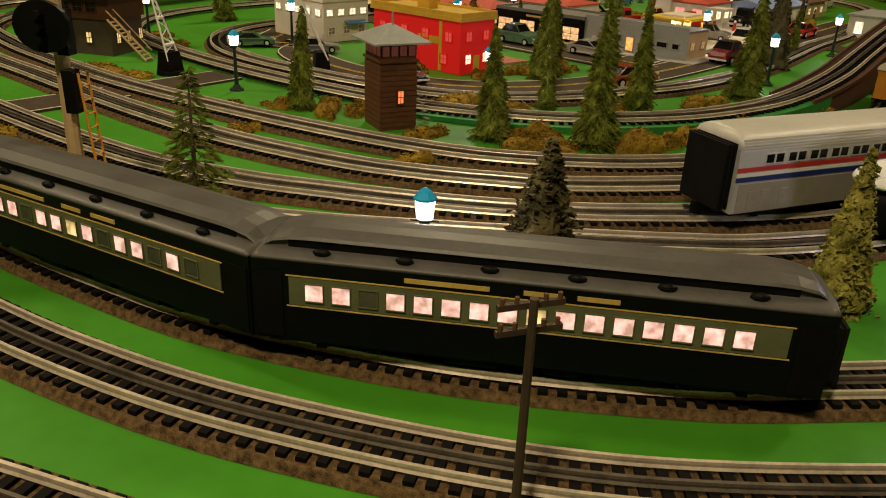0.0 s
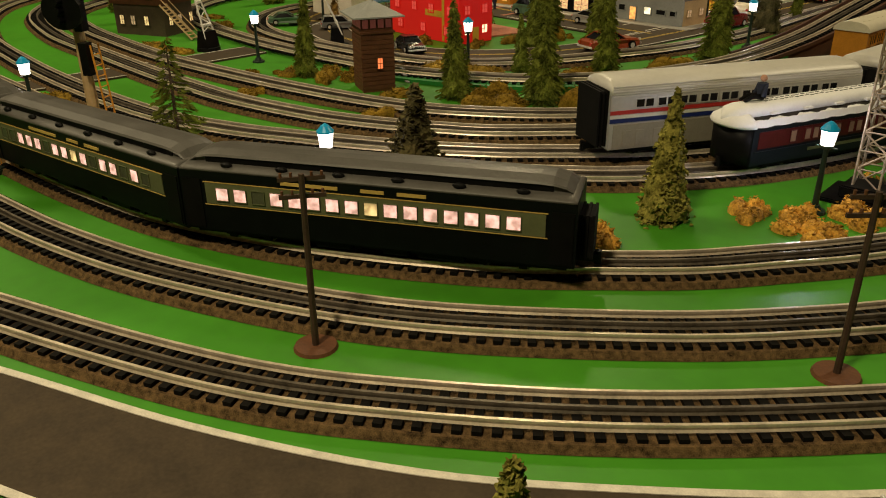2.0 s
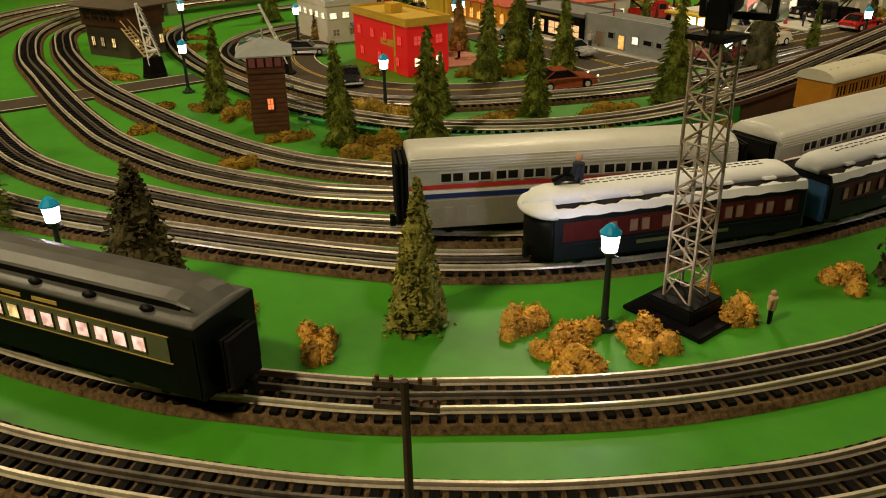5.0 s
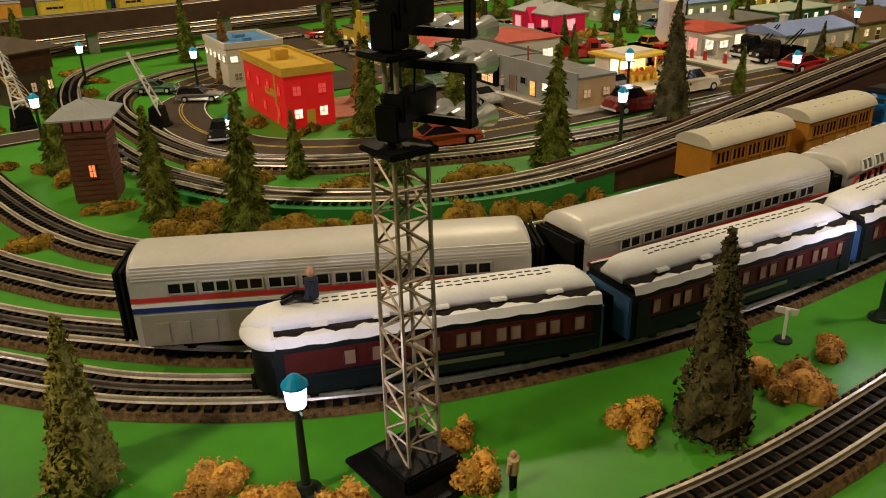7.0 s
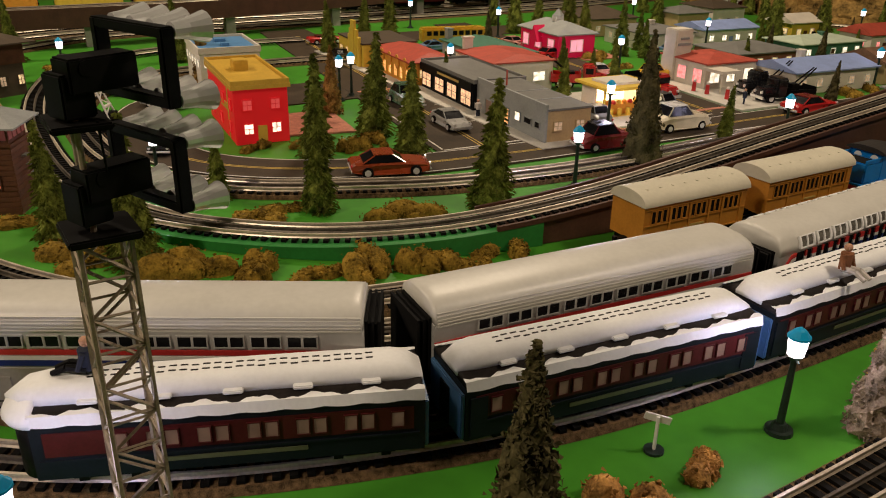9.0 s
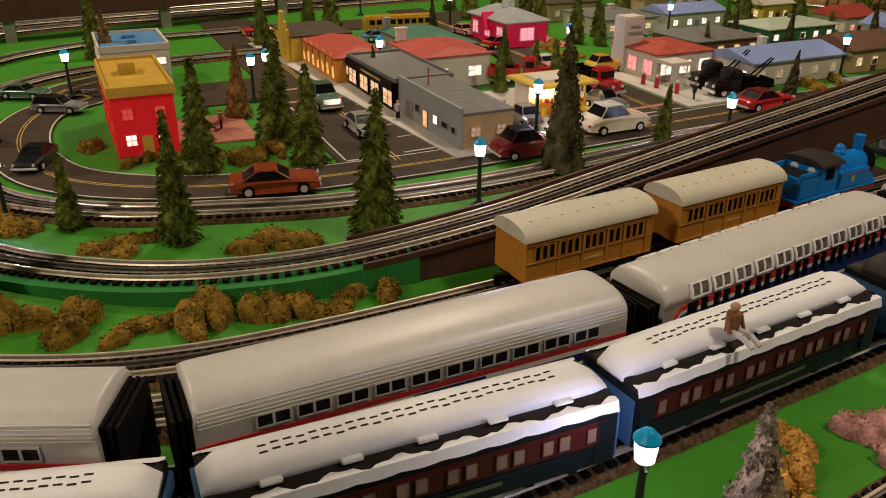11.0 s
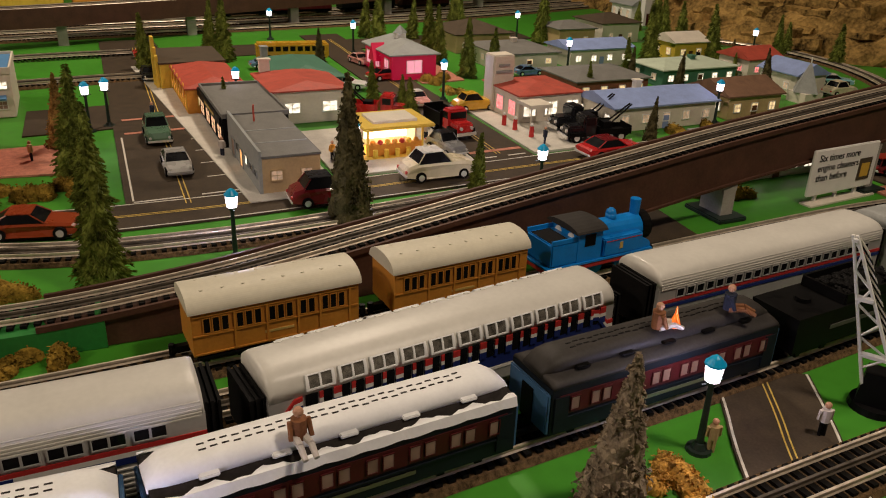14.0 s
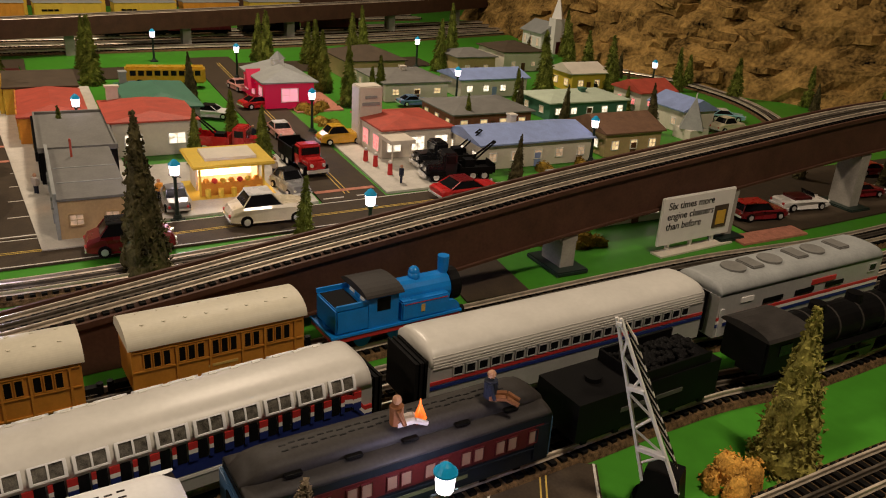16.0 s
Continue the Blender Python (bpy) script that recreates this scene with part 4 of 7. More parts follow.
# ---- trees and bushes ----
M["brownpine"] = mat("ochre_brown_foliage", (0.150, 0.085, 0.022), 0.9, var=0.5, scale=70, speck=(0.26, 0.16, 0.045), spec=0.05)
def conifer(rng, h, spread, trunk_h, layers, per, droop, clumpy, material, core=True):
    """A model conifer: tapered trunk, limbs and a crown of many small tufts."""
    t = thing("pine_tree", "", "tree", "model trees")
    bm = B()
    rod(bm, (0, 0, 0), (0, 0, h * 0.93), h * 0.022, h * 0.004, 7)
    trunk = part("trunk", bm, "bark", t)
    limbs, crown = B(), B()
    rings = []
    for k in range(15):
        u = k / 14
        rr = (spread * (1 - u) ** 0.86 * 0.74 + h * 0.006) * (0.55 if k == 0 else 1.0)
        rings.append([(rr * rng.uniform(0.75, 1.2) * math.cos(a * math.tau / 11), rr * rng.uniform(0.75, 1.2) * math.sin(a * math.tau / 11), trunk_h + (h * 0.97 - trunk_h) * u - rr * droop * 0.6) for a in range(11)])
    if core:
        loft(crown, rings)
    for k in range(layers):
        u = (k + 0.3) / layers
        z = trunk_h + (h - trunk_h) * u
        r = spread * (1 - u) ** 0.86 * rng.uniform(0.80, 1.12) + h * 0.012
        n = max(4, int(per * (0.25 + 0.75 * (1 - u))))
        for j in range(n):
            a = rng.uniform(0, math.tau)
            length = r * (rng.uniform(0.62, 0.98) if clumpy else rng.uniform(0.62, 1.10))
            out = Vector((math.cos(a), math.sin(a), 0))
            root = Vector((0, 0, z + rng.uniform(-0.5, 0.5) * h / layers))
            tip_p = root + out * length + Vector((0, 0, -droop * length * rng.uniform(0.5, 1.2)))
            if j % 3 == 0 and u < 0.8:
                rod(limbs, root, root.lerp(tip_p, 0.85), h * 0.005, h * 0.0015, 3)
            m = 3 if clumpy else 4
            for q in range(m):
                f = 0.5 + 0.5 * (q + 0.6) / m
                c = root.lerp(tip_p, f)
                size = h * (0.033 if clumpy else 0.034) * (1.15 - 0.5 * f) * rng.uniform(0.7, 1.35) * (1 - 0.35 * u)
                if clumpy:
                    vs = [crown.verts.new(c + Vector((rng.uniform(-1, 1), rng.uniform(-1, 1), rng.uniform(-0.8, 0.8))).normalized() * size * rng.uniform(0.7, 1.2)) for _ in range(5)]
                    for tri in ((0, 1, 2), (0, 2, 3), (0, 3, 4), (1, 2, 4), (2, 3, 4), (0, 1, 4), (1, 3, 4)):
                        crown.faces.new([vs[i] for i in tri])
                else:
                    for w in range(2):
                        side = Vector((-out.y, out.x, 0)) * size * rng.uniform(-1.6, 1.6)
                        p0 = crown.verts.new(c - out * size * 0.4)
                        p1 = crown.verts.new(c + side * 0.25 + Vector((0, 0, size * 0.35)))
                        p2 = crown.verts.new(c + side + out * size * 1.3 + Vector((0, 0, -size * rng.uniform(0.1, 0.9))))
                        p3 = crown.verts.new(c - Vector((0, 0, size * 0.35)) + side * 0.3)
                        for tri in ((p0, p1, p2), (p0, p2, p3), (p1, p3, p2)):
                            crown.faces.new(tri)
    part("branchwork", limbs, "bark", trunk)
    part("crown", crown, material, t)
    return t


RNG = random.Random(11)
PROTOS = {
    "pine": [conifer(RNG, 0.13, 0.029, 0.005, 44, 26, 0.5, False, "pine") for _ in range(4)],
    "sparse": [conifer(RNG, 0.13, 0.037, 0.014, 22, 22, 0.35, False, "pine", core=False)],
    "olive": [conifer(RNG, 0.13, 0.034, 0.006, 42, 34, 0.7, True, "olivepine") for _ in range(2)],
    "dark": [conifer(RNG, 0.13, 0.034, 0.005, 42, 34, 0.6, True, "darkpine") for _ in range(2)],
    "brown": [conifer(RNG, 0.13, 0.031, 0.005, 42, 32, 0.6, True, "brownpine")],
    "grey": [conifer(RNG, 0.13, 0.036, 0.005, 42, 34, 0.7, True, "greypine") for _ in range(2)],
}
TREE_LABELS = {"pine": "slim dark green model pine with bristly needles", "sparse": "sparse dark green model pine with visible limbs",
               "olive": "olive green foam-covered model spruce", "dark": "tall dark brown-green model spruce", "brown": "ochre brown foam-covered model spruce", "grey": "grey-brown foam-covered model spruce"}
USED, COUNT = set(), {}


def tree(kind, x, y, h, wide=1.0):
    COUNT[kind] = COUNT.get(kind, -1) + 1
    proto = PROTOS[kind][COUNT[kind] % len(PROTOS[kind])]
    m = pose(x, y, 0, RNG.uniform(-3, 3), RNG.uniform(-3, 3), RNG.uniform(0, 360))
    if proto.name in USED:
        ob = copy_thing(proto, m)
    else:
        USED.add(proto.name)
        ob = proto
        ob.matrix_basis = m
    s = h / 0.13
    ob.scale = (s * wide, s * wide, s)
    tagged(ob, TREE_LABELS[kind], "tree")


for k, x, y, h, w in (
    ("dark", -0.044, 0.732, 0.120, 1.55), ("olive", 0.100, 0.897, 0.116, 1.0), ("dark", 0.262, 1.262, 0.140, 0.88), ("grey", 0.257, 1.552, 0.097, 1.0),
    ("grey", 0.224, 1.803, 0.126, 0.95), ("olive", 0.203, 2.214, 0.141, 0.95), ("sparse", -0.295, 0.628, 0.138, 1.0), ("olive", 0.345, 0.474, 0.117, 1.0),
):
    tree(k, x, y, h, w)
for x, y, h in ((-0.342, 1.040, 0.124), (-0.243, 1.107, 0.146), (-0.397, 1.220, 0.084), (-0.314, 1.322, 0.134), (-0.599, 0.957, 0.123), (-0.250, 1.516, 0.151),
                (-0.369, 1.998, 0.086), (-0.603, 1.499, 0.151), (-0.493, 1.515, 0.128), (-0.523, 1.382, 0.142), (-0.731, 1.935, 0.088), (-0.880, 2.031, 0.083), (-0.719, 2.045, 0.085),
                (-1.394, 1.841, 0.127), (-1.485, 2.260, 0.129), (-1.230, 2.325, 0.118), (-1.079, 2.328, 0.112), (-1.325, 2.341, 0.129), (-1.030, 2.364, 0.080), (-0.813, 2.479, 0.066),
                (-1.136, 2.884, 0.092), (-1.111, 3.068, 0.120), (-1.073, 3.261, 0.099), (-0.836, 3.486, 0.088), (-1.610, 3.276, 0.123), (-1.417, 3.152, 0.111), (-1.770, 2.943, 0.123),
                (-1.807, 2.653, 0.111), (-1.640, 2.551, 0.109), (-1.340, 1.311, 0.124), (-1.334, 1.660, 0.105), (-1.581, 1.837, 0.107), (-1.458, 0.979, 0.114), (-1.301, 0.947, 0.102), (-0.866, 1.752, 0.072), (-0.833, 2.070, 0.066), (-1.649, 2.279, 0.107), (-1.434, 2.727, 0.119), (-0.998, 2.712, 0.075), (-1.068, 2.830, 0.133), (-0.908, 2.956, 0.049), (-1.584, 2.397, 0.095), (-1.127, 2.423, 0.085)):
    tree("pine", x, y, h * (1.2 if y > 2.1 or x < -1.0 else 1.06), RNG.uniform(0.70, 0.92))
for x, y, h in ((-0.328, 1.805, 0.187), (-0.513, 2.404, 0.069), (-1.186, 2.016, 0.090), (-0.938, 2.676, 0.070), (-0.801, 2.700, 0.079), (-0.965, 2.996, 0.070), (-0.715, 2.864, 0.091), (-0.373, 2.910, 0.065), (-0.297, 3.036, 0.064)):
    tree("dark", x, y, h * (1.15 if y > 2 else 1.0), 0.76)
for x, y, h in ((-0.766, 1.482, 0.116), (-1.047, 1.317, 0.137)):
    tree("brown", x, y, h, 0.9)


def bush(label, x, y, rx, ry, h, material, seed):
    rng = random.Random(seed)
    bm = B()
    n = int(420 + 9000 * rx)
    lobes = [(rng.uniform(-0.95, 0.95), rng.uniform(-0.75, 0.75), rng.uniform(0.26, 0.72)) for _ in range(9)]
    for _ in range(n):
        lx, ly, lr = rng.choice(lobes)
        d = Vector((rng.gauss(0, 1), rng.gauss(0, 1), abs(rng.gauss(0, 1)))).normalized() * lr * rng.uniform(0.75, 1.05)
        c = Vector(((lx + d.x) * rx * 0.8, (ly + d.y) * ry * 0.8, max(0.0006, d.z * h * 1.15)))
        s = 0.0013 + 0.0011 * rng.random()
        vs = [bm.verts.new(c + Vector((rng.uniform(-1, 1), rng.uniform(-1, 1), rng.uniform(-0.6, 1))) * s) for _ in range(5)]
        for tri in ((0, 1, 2), (0, 2, 3), (0, 3, 4), (1, 2, 4), (2, 3, 4), (1, 3, 4)):
            bm.faces.new([vs[i] for i in tri])
    for lx, ly, lr in lobes:
        bmesh.ops.create_icosphere(bm, subdivisions=2, radius=1, matrix=Matrix.Translation((lx * rx * 0.8, ly * ry * 0.8, 0)) @ Matrix.Diagonal((lr * rx * 0.74, lr * ry * 0.74, lr * h * 1.06, 1)))
    bmesh.ops.delete(bm, geom=[v for v in bm.verts if v.co.z < -0.0008], context="VERTS")
    ob = tagged(part("bush", bm, material), label, "bush", "lichen bushes")
    ob.matrix_basis = pose(x, y, 0.0, 0, 0, rng.uniform(0, 360))


n = 0
for x, y, rx, ry, h in ((0.027, 0.778, 0.034, 0.022, 0.020), (0.091, 0.825, 0.026, 0.018, 0.018), (0.147, 0.959, 0.026, 0.018, 0.017), (0.199, 0.959, 0.028, 0.022, 0.020),
                        (0.181, 0.985, 0.018, 0.016, 0.016), (0.213, 1.020, 0.026, 0.022, 0.024), (0.221, 1.106, 0.020, 0.018, 0.024), (0.182, 1.114, 0.014, 0.012, 0.014), (0.230, 1.222, 0.026, 0.020, 0.018),
                        (0.231, 1.603, 0.028, 0.024, 0.030), (0.198, 1.645, 0.018, 0.016, 0.016), (0.224, 1.869, 0.034, 0.026, 0.022), (0.205, 2.152, 0.026, 0.024, 0.034), (0.214, 2.434, 0.03, 0.03, 0.03)):
    n += 1
    bush("golden brown lichen bush on the green board", x, y, rx, ry, h, "moss", n)
for x, y, rx, ry, h in ((0.252, 1.339, 0.028, 0.026, 0.026), (0.238, 1.417, 0.022, 0.018, 0.014)):
    n += 1
    bush("reddish brown lichen bush on the green board", x, y, rx, ry, h, "brownmoss", n)
bush("dusty pink lichen bush on the green board", 0.234, 1.702, 0.042, 0.030, 0.030, "pinkmoss", 99)
for x, y, r, h in ((-0.402, 0.995, 0.026, 0.016), (-0.305, 1.071, 0.024, 0.022), (-0.338, 0.904, 0.018, 0.012), (-0.547, 0.839, 0.020, 0.012), (-0.273, 1.053, 0.026, 0.020),
                   (-0.204, 1.168, 0.026, 0.022), (-0.165, 1.216, 0.026, 0.024), (-0.141, 1.259, 0.020, 0.020), (-0.125, 1.308, 0.024, 0.026), (-0.122, 1.352, 0.018, 0.020), (-0.119, 1.391, 0.016, 0.018),
                   (-0.114, 1.435, 0.018, 0.020), (-0.112, 1.482, 0.018, 0.022), (-0.255, 1.413, 0.028, 0.015), (-0.343, 1.279, 0.022, 0.014), (-0.310, 1.243, 0.022, 0.012), (-0.476, 1.129, 0.022, 0.018), (-0.425, 1.163, 0.020, 0.016),
                   (-0.631, 0.953, 0.030, 0.018), (-0.563, 0.981, 0.026, 0.018), (-0.532, 1.000, 0.018, 0.014), (-0.669, 0.886, 0.016, 0.010), (-0.908, 0.878, 0.02, 0.012), (-0.962, 0.870, 0.02, 0.012),
                   (-0.684, 1.263, 0.02, 0.014), (-0.591, 1.321, 0.02, 0.014), (-0.580, 1.405, 0.026, 0.022), (-0.544, 1.439, 0.024, 0.02), (-0.556, 1.470, 0.020, 0.018), (-0.700, 0.615, 0.022, 0.014), (-0.650, 0.600, 0.02, 0.014),
                   (-0.532, 2.480, 0.022, 0.016), (-0.546, 2.568, 0.022, 0.018), (-0.713, 2.803, 0.022, 0.018), (-0.979, 2.601, 0.02, 0.016), (-1.050, 2.228, 0.022, 0.016), (-0.948, 2.234, 0.022, 0.018), (-0.895, 2.307, 0.022, 0.014), (-0.254, 2.332, 0.026, 0.018), (-1.098, 1.054, 0.02, 0.014), (-1.231, 1.083, 0.02, 0.014), (-1.354, 1.066, 0.02, 0.013)):
    n += 1
    bush("olive brown lichen bush on the green board", x + 0.006 * math.sin(n * 3.7), y + 0.008 * math.cos(n * 5.3), r * (1.55 + 0.5 * math.sin(n * 2.1)), r * (1.15 + 0.35 * math.sin(n)), h * (1.15 + 0.4 * math.cos(n * 1.7)), "olivemoss", n)


# ---- street lamps, masts and poles ----
def street_lamp():
    t = thing("street_lamp", "lit street lamp with teal cap and dark green post", "lamp", "street lamps")
    bm = B()
    for z0, z1, r0, r1 in ((0, 0.003, 0.0105, 0.0100), (0.003, 0.008, 0.0065, 0.0045), (0.008, 0.062, 0.0030, 0.0022), (0.062, 0.066, 0.0036, 0.0050)):
        rod(bm, (0, 0, z0), (0, 0, z1), r0, r1, 14)
    part("post", bm, "post", t)
    bm = B()
    rod(bm, (-0.010, 0, 0.0640), (0.010, 0, 0.0640), 0.0008)
    part("ladder_bar", bm, "post", t)
    bm = B()
    rod(bm, (0, 0, 0.0660), (0, 0, 0.0800), 0.0058, 0.0072, 14)
    part("globe", bm, "bulb", t, "glowing white globe").visible_shadow = False
    bm = B()
    rod(bm, (0, 0, 0.0800), (0, 0, 0.0815), 0.0082, 0.0080, 14)
    rod(bm, (0, 0, 0.0815), (0, 0, 0.0860), 0.0076, 0.0040, 14)
    rod(bm, (0, 0, 0.0860), (0, 0, 0.0880), 0.0040, 0.0012, 10)
    part("cap", bm, "teal", t, "teal blue lamp cap")
    return t


lamp = street_lamp()
spots = [(0.180, 1.011), (-0.101, 0.683), (-0.739, 0.951), (-0.450, 1.157), (0.229, 1.490), (-0.270, 1.652), (-0.494, 1.866), (-0.311, 2.064), (-0.852, 1.526), (-1.009, 1.247), (-1.218, 1.072), (-0.911, 1.779), (-0.575, 2.603), (-1.060, 2.583), (-0.888, 2.182), (-1.418, 2.169), (-1.668, 2.014), (0.190, 1.909), (-0.589, 0.565), (-1.082, 3.181), (-1.505, 2.692), (-0.876, 1.557)]
for i, (x, y) in enumerate(spots):
    if i:
        copy_thing(lamp, pose(x, y, 0, 0, 0, 37 * i)).scale = (0.96, 0.96, 0.95)
    else:
        lamp.matrix_basis = pose(x, y, 0)
        lamp.scale = (0.96, 0.96, 0.95)
    if i in (0, 1, 4, 5, 6, 7, 17, 3, 14):
        data = bpy.data.lights.new("lamp_bulb", "POINT")
        data.energy, data.color, data.shadow_soft_size = 0.12, (0.88, 0.78, 1.0), 0.005
        new("lamp_bulb", data).matrix_basis = pose(x, y, 0.069)


def flood_tower(x, y):
    t = thing("floodlight_tower", "steel lattice floodlight tower on a black base", "tower", at=pose(x, y, 0, 0, 0, 8))
    bm = one(box, 0, 0, 0, 0.070, 0.058, 0.004)
    bevelled(bm, 0.001)
    base = part("base_plate", bm, "black", t)
    bm = one(box, 0, 0, 0.004, 0.040, 0.040, 0.012)
    bevelled(bm, 0.0015)
    part("plinth", bm, "black", base)
    H, a, b = 0.205, 0.0112, 0.0104
    for sx in (-1, 1):
        for sy in (-1, 1):
            part("leg", one(rod, (sx * a, sy * a, 0.014), (sx * b, sy * b, H), 0.0013, 0.0013, 5), "steel", t)
    levels = 11
    for k in range(levels):
        z0, z1 = 0.014 + (H - 0.014) * k / levels, 0.014 + (H - 0.014) * (k + 1) / levels
        r0, r1 = a + (b - a) * k / levels, a + (b - a) * (k + 1) / levels
        for p, q in (((-1, -1), (1, -1)), ((1, -1), (1, 1)), ((1, 1), (-1, 1)), ((-1, 1), (-1, -1))):
            u, v = (p, q) if k % 2 else (q, p)
            part("brace", one(rod, (u[0] * r0, u[1] * r0, z0), (v[0] * r1, v[1] * r1, z1), 0.0009, n=4), "steel", t)
            part("brace", one(rod, (p[0] * r1, p[1] * r1, z1), (q[0] * r1, q[1] * r1, z1), 0.00075, n=4), "steel", t)
    bm = one(box, 0, 0, H, 0.030, 0.030, 0.0035)
    bevelled(bm, 0.0008)
    part("head_platform", bm, "black", t)
    for dx in (-0.005, 0.005):
        part("head_post", one(rod, (dx, -0.003, H + 0.003), (dx, -0.003, H + 0.052), 0.0014, n=8), "steel", t)
    part("cable", one(rod, (0.006, 0.006, H + 0.020), (0.012, 0.004, H + 0.052), 0.0006, n=5), "black", t)
    bm = one(box, 0, -0.002, H + 0.048, 0.028, 0.024, 0.003)
    bevelled(bm, 0.0008)
    part("upper_platform", bm, "black", t)
    swing = pose(0, 0, 0, 0, 0, 20)
    for z in (H + 0.007, H + 0.052):
        bm = one(box, 0.0, -0.003, z, 0.014, 0.014, 0.018)
        box(bm, 0.003, 0.008, z + 0.010, 0.013, 0.030, 0.014)
        rod(bm, (-0.008, 0.0, z + 0.020), (0.010, 0.0, z + 0.020), 0.004, n=10)
        bevelled(bm, 0.0008)
        bmesh.ops.transform(bm, matrix=swing, verts=bm.verts)
        bank = part("floodlight_bank", bm, "black", t, "black bracket holding a rack of chrome floodlights")
        bm = B()
        for dz in (0.003, 0.031):
            box(bm, 0.006, 0.024, z + dz, 0.050, 0.006, 0.0045)
        for dx in (-0.017, 0.029):
            box(bm, dx, 0.024, z + 0.003, 0.004, 0.0065, 0.0325)
        bevelled(bm, 0.0007)
        bmesh.ops.transform(bm, matrix=swing, verts=bm.verts)
        part("rack", bm, "black", bank)
        for row in (0.0055, 0.0335):
            for k in range(4):
                cx = -0.012 + k * 0.0135
                bm = B()
                rod(bm, (cx, 0.027, z + row), (cx, 0.034, z + row), 0.0034, 0.0042, 14)
                rod(bm, (cx, 0.034, z + row), (cx, 0.043, z + row), 0.0042, 0.0066, 14)
                ball(bm, cx, 0.0425, z + row, 0.0064, 0.0022, 0.0064, n=12)
                bmesh.ops.transform(bm, matrix=swing, verts=bm.verts)
                part("reflector", bm, "chrome", bank, "shiny chrome reflector")


flood_tower(0.197, 1.075)


def telegraph_pole(x, y, turn):
    t = thing("telegraph_pole", "dark brown telegraph pole with two crossarms", "pole", "telegraph poles", at=pose(x, y, 0, 0, 0, turn))
    bm = B()
    rod(bm, (0, 0, 0), (0, 0, 0.0022), 0.0145, 0.0135, 22)
    part("base", bm, "brownwood", t, "round brown base disc")
    part("shaft", one(rod, (0, 0, 0.002), (0, 0, 0.118), 0.0023, 0.0018, 8), "polewood", t)
    for z in (0.102, 0.113):
        arm = part("crossarm", one(box, 0, 0.0024, z, 0.028, 0.0022, 0.0026), "polewood", t)
        for dx in (-0.012, -0.006, 0.006, 0.012):
            part("insulator", one(rod, (dx, 0.0024, z + 0.0026), (dx, 0.0024, z + 0.0052), 0.0010, n=6), "brownwood", arm)


telegraph_pole(0.084, 0.553, 62)
telegraph_pole(0.316, 0.774, 50)


def crossing_gate(x, y, turn, lean, side_lean, h, striped):
    t = thing("crossing_gate", "raised white lattice crossing gate on a black machine base", "crossing gate", "crossing gates", at=pose(x, y, 0, 0, 0, turn))
    bm = B()
    rod(bm, (0, 0, 0), (0, 0, 0.006), 0.021, 0.020, 22)
    part("base_disc", bm, "black", t)
    bm = B()
    loft(bm, [[(a * k, b * k * 1.1, z) for a, b in ((-0.011, -0.013), (0.011, -0.013), (0.011, 0.013), (-0.011, 0.013))] for k, z in ((1.1, 0.005), (1.0, 0.018), (0.86, 0.034))])
    bevelled(bm, 0.001)
    part("machine_case", bm, "black", t)
    d = Vector((math.tan(radians(lean)), math.tan(radians(side_lean)), 1)).normalized()
    p0, n = Vector((0, 0, 0.022)), h - 0.022
    wide = 0.0115

    def rail(f, s):
        return p0 + d * n * f + Vector((0.009 * (1 - f), s * wide * (1 - f) + s * 0.0014, 0))

    for s in (-1, 1):
        part("gate_arm", one(rod, rail(0, s), rail(1, s), 0.0017, 0.0014, 5), "white", t)
    for j in range(8):
        f0, f1, s = 0.12 + j * 0.11, 0.12 + (j + 1) * 0.11, 1 if j % 2 else -1
        part("lattice_bar", one(rod, rail(f0, s), rail(f1, -s), 0.0011, n=4), "white", t)
    for f in (0.22, 0.60, 0.97):
        part("cross_plate", one(rod, rail(f, -1), rail(f, 1), 0.0028, n=6), "white", t)
    if striped:
        def edge(f, k):
            return rail(f, 1) + Vector((-0.003, 0.0015 + k * 0.0085, -0.010 * k))

        bm = B()
        loft(bm, [[edge(f, 0), edge(f, 1), edge(f, 1) + Vector((-0.0016, 0, 0)), edge(f, 0) + Vector((-0.0016, 0, 0))] for f in (0.24, 0.98)])
        brd = part("striped_board", bm, "line", t, "cream board with slanting black stripes")
        for j in range(10):
            f = 0.25 + j * 0.073
            bm = B()
            up = Vector((0.0005, 0, 0))
            loft(bm, [[edge(f, k) + up, edge(f + 0.034, k) + up, edge(f + 0.034, k) - up * 5, edge(f, k) - up * 5] for k in (-0.02, 1.02)])
            part("stripe", bm, "black", brd)


crossing_gate(0.200, 2.086, -57, 11, -19, 0.162, True)
crossing_gate(-0.891, 0.934, 20, -14, 0, 0.125, True)
crossing_gate(-0.767, 1.124, 60, -18, 0, 0.125, False)


def small_sign(x, y):
    t = thing("road_sign", "small white crossing sign on a dark base", "sign", at=pose(x, y, 0, 0, 0, 60))
    bm = B()
    rod(bm, (0, 0, 0), (0, 0, 0.002), 0.007, n=14)
    part("base", bm, "post", t)
    part("post", one(rod, (0, 0, 0), (0, 0, 0.028), 0.0013, n=6), "white", t)
    part("board", one(box, 0, 0.0012, 0.0235, 0.018, 0.0014, 0.0052, 0, 14), "white", t)


small_sign(0.211, 1.394)


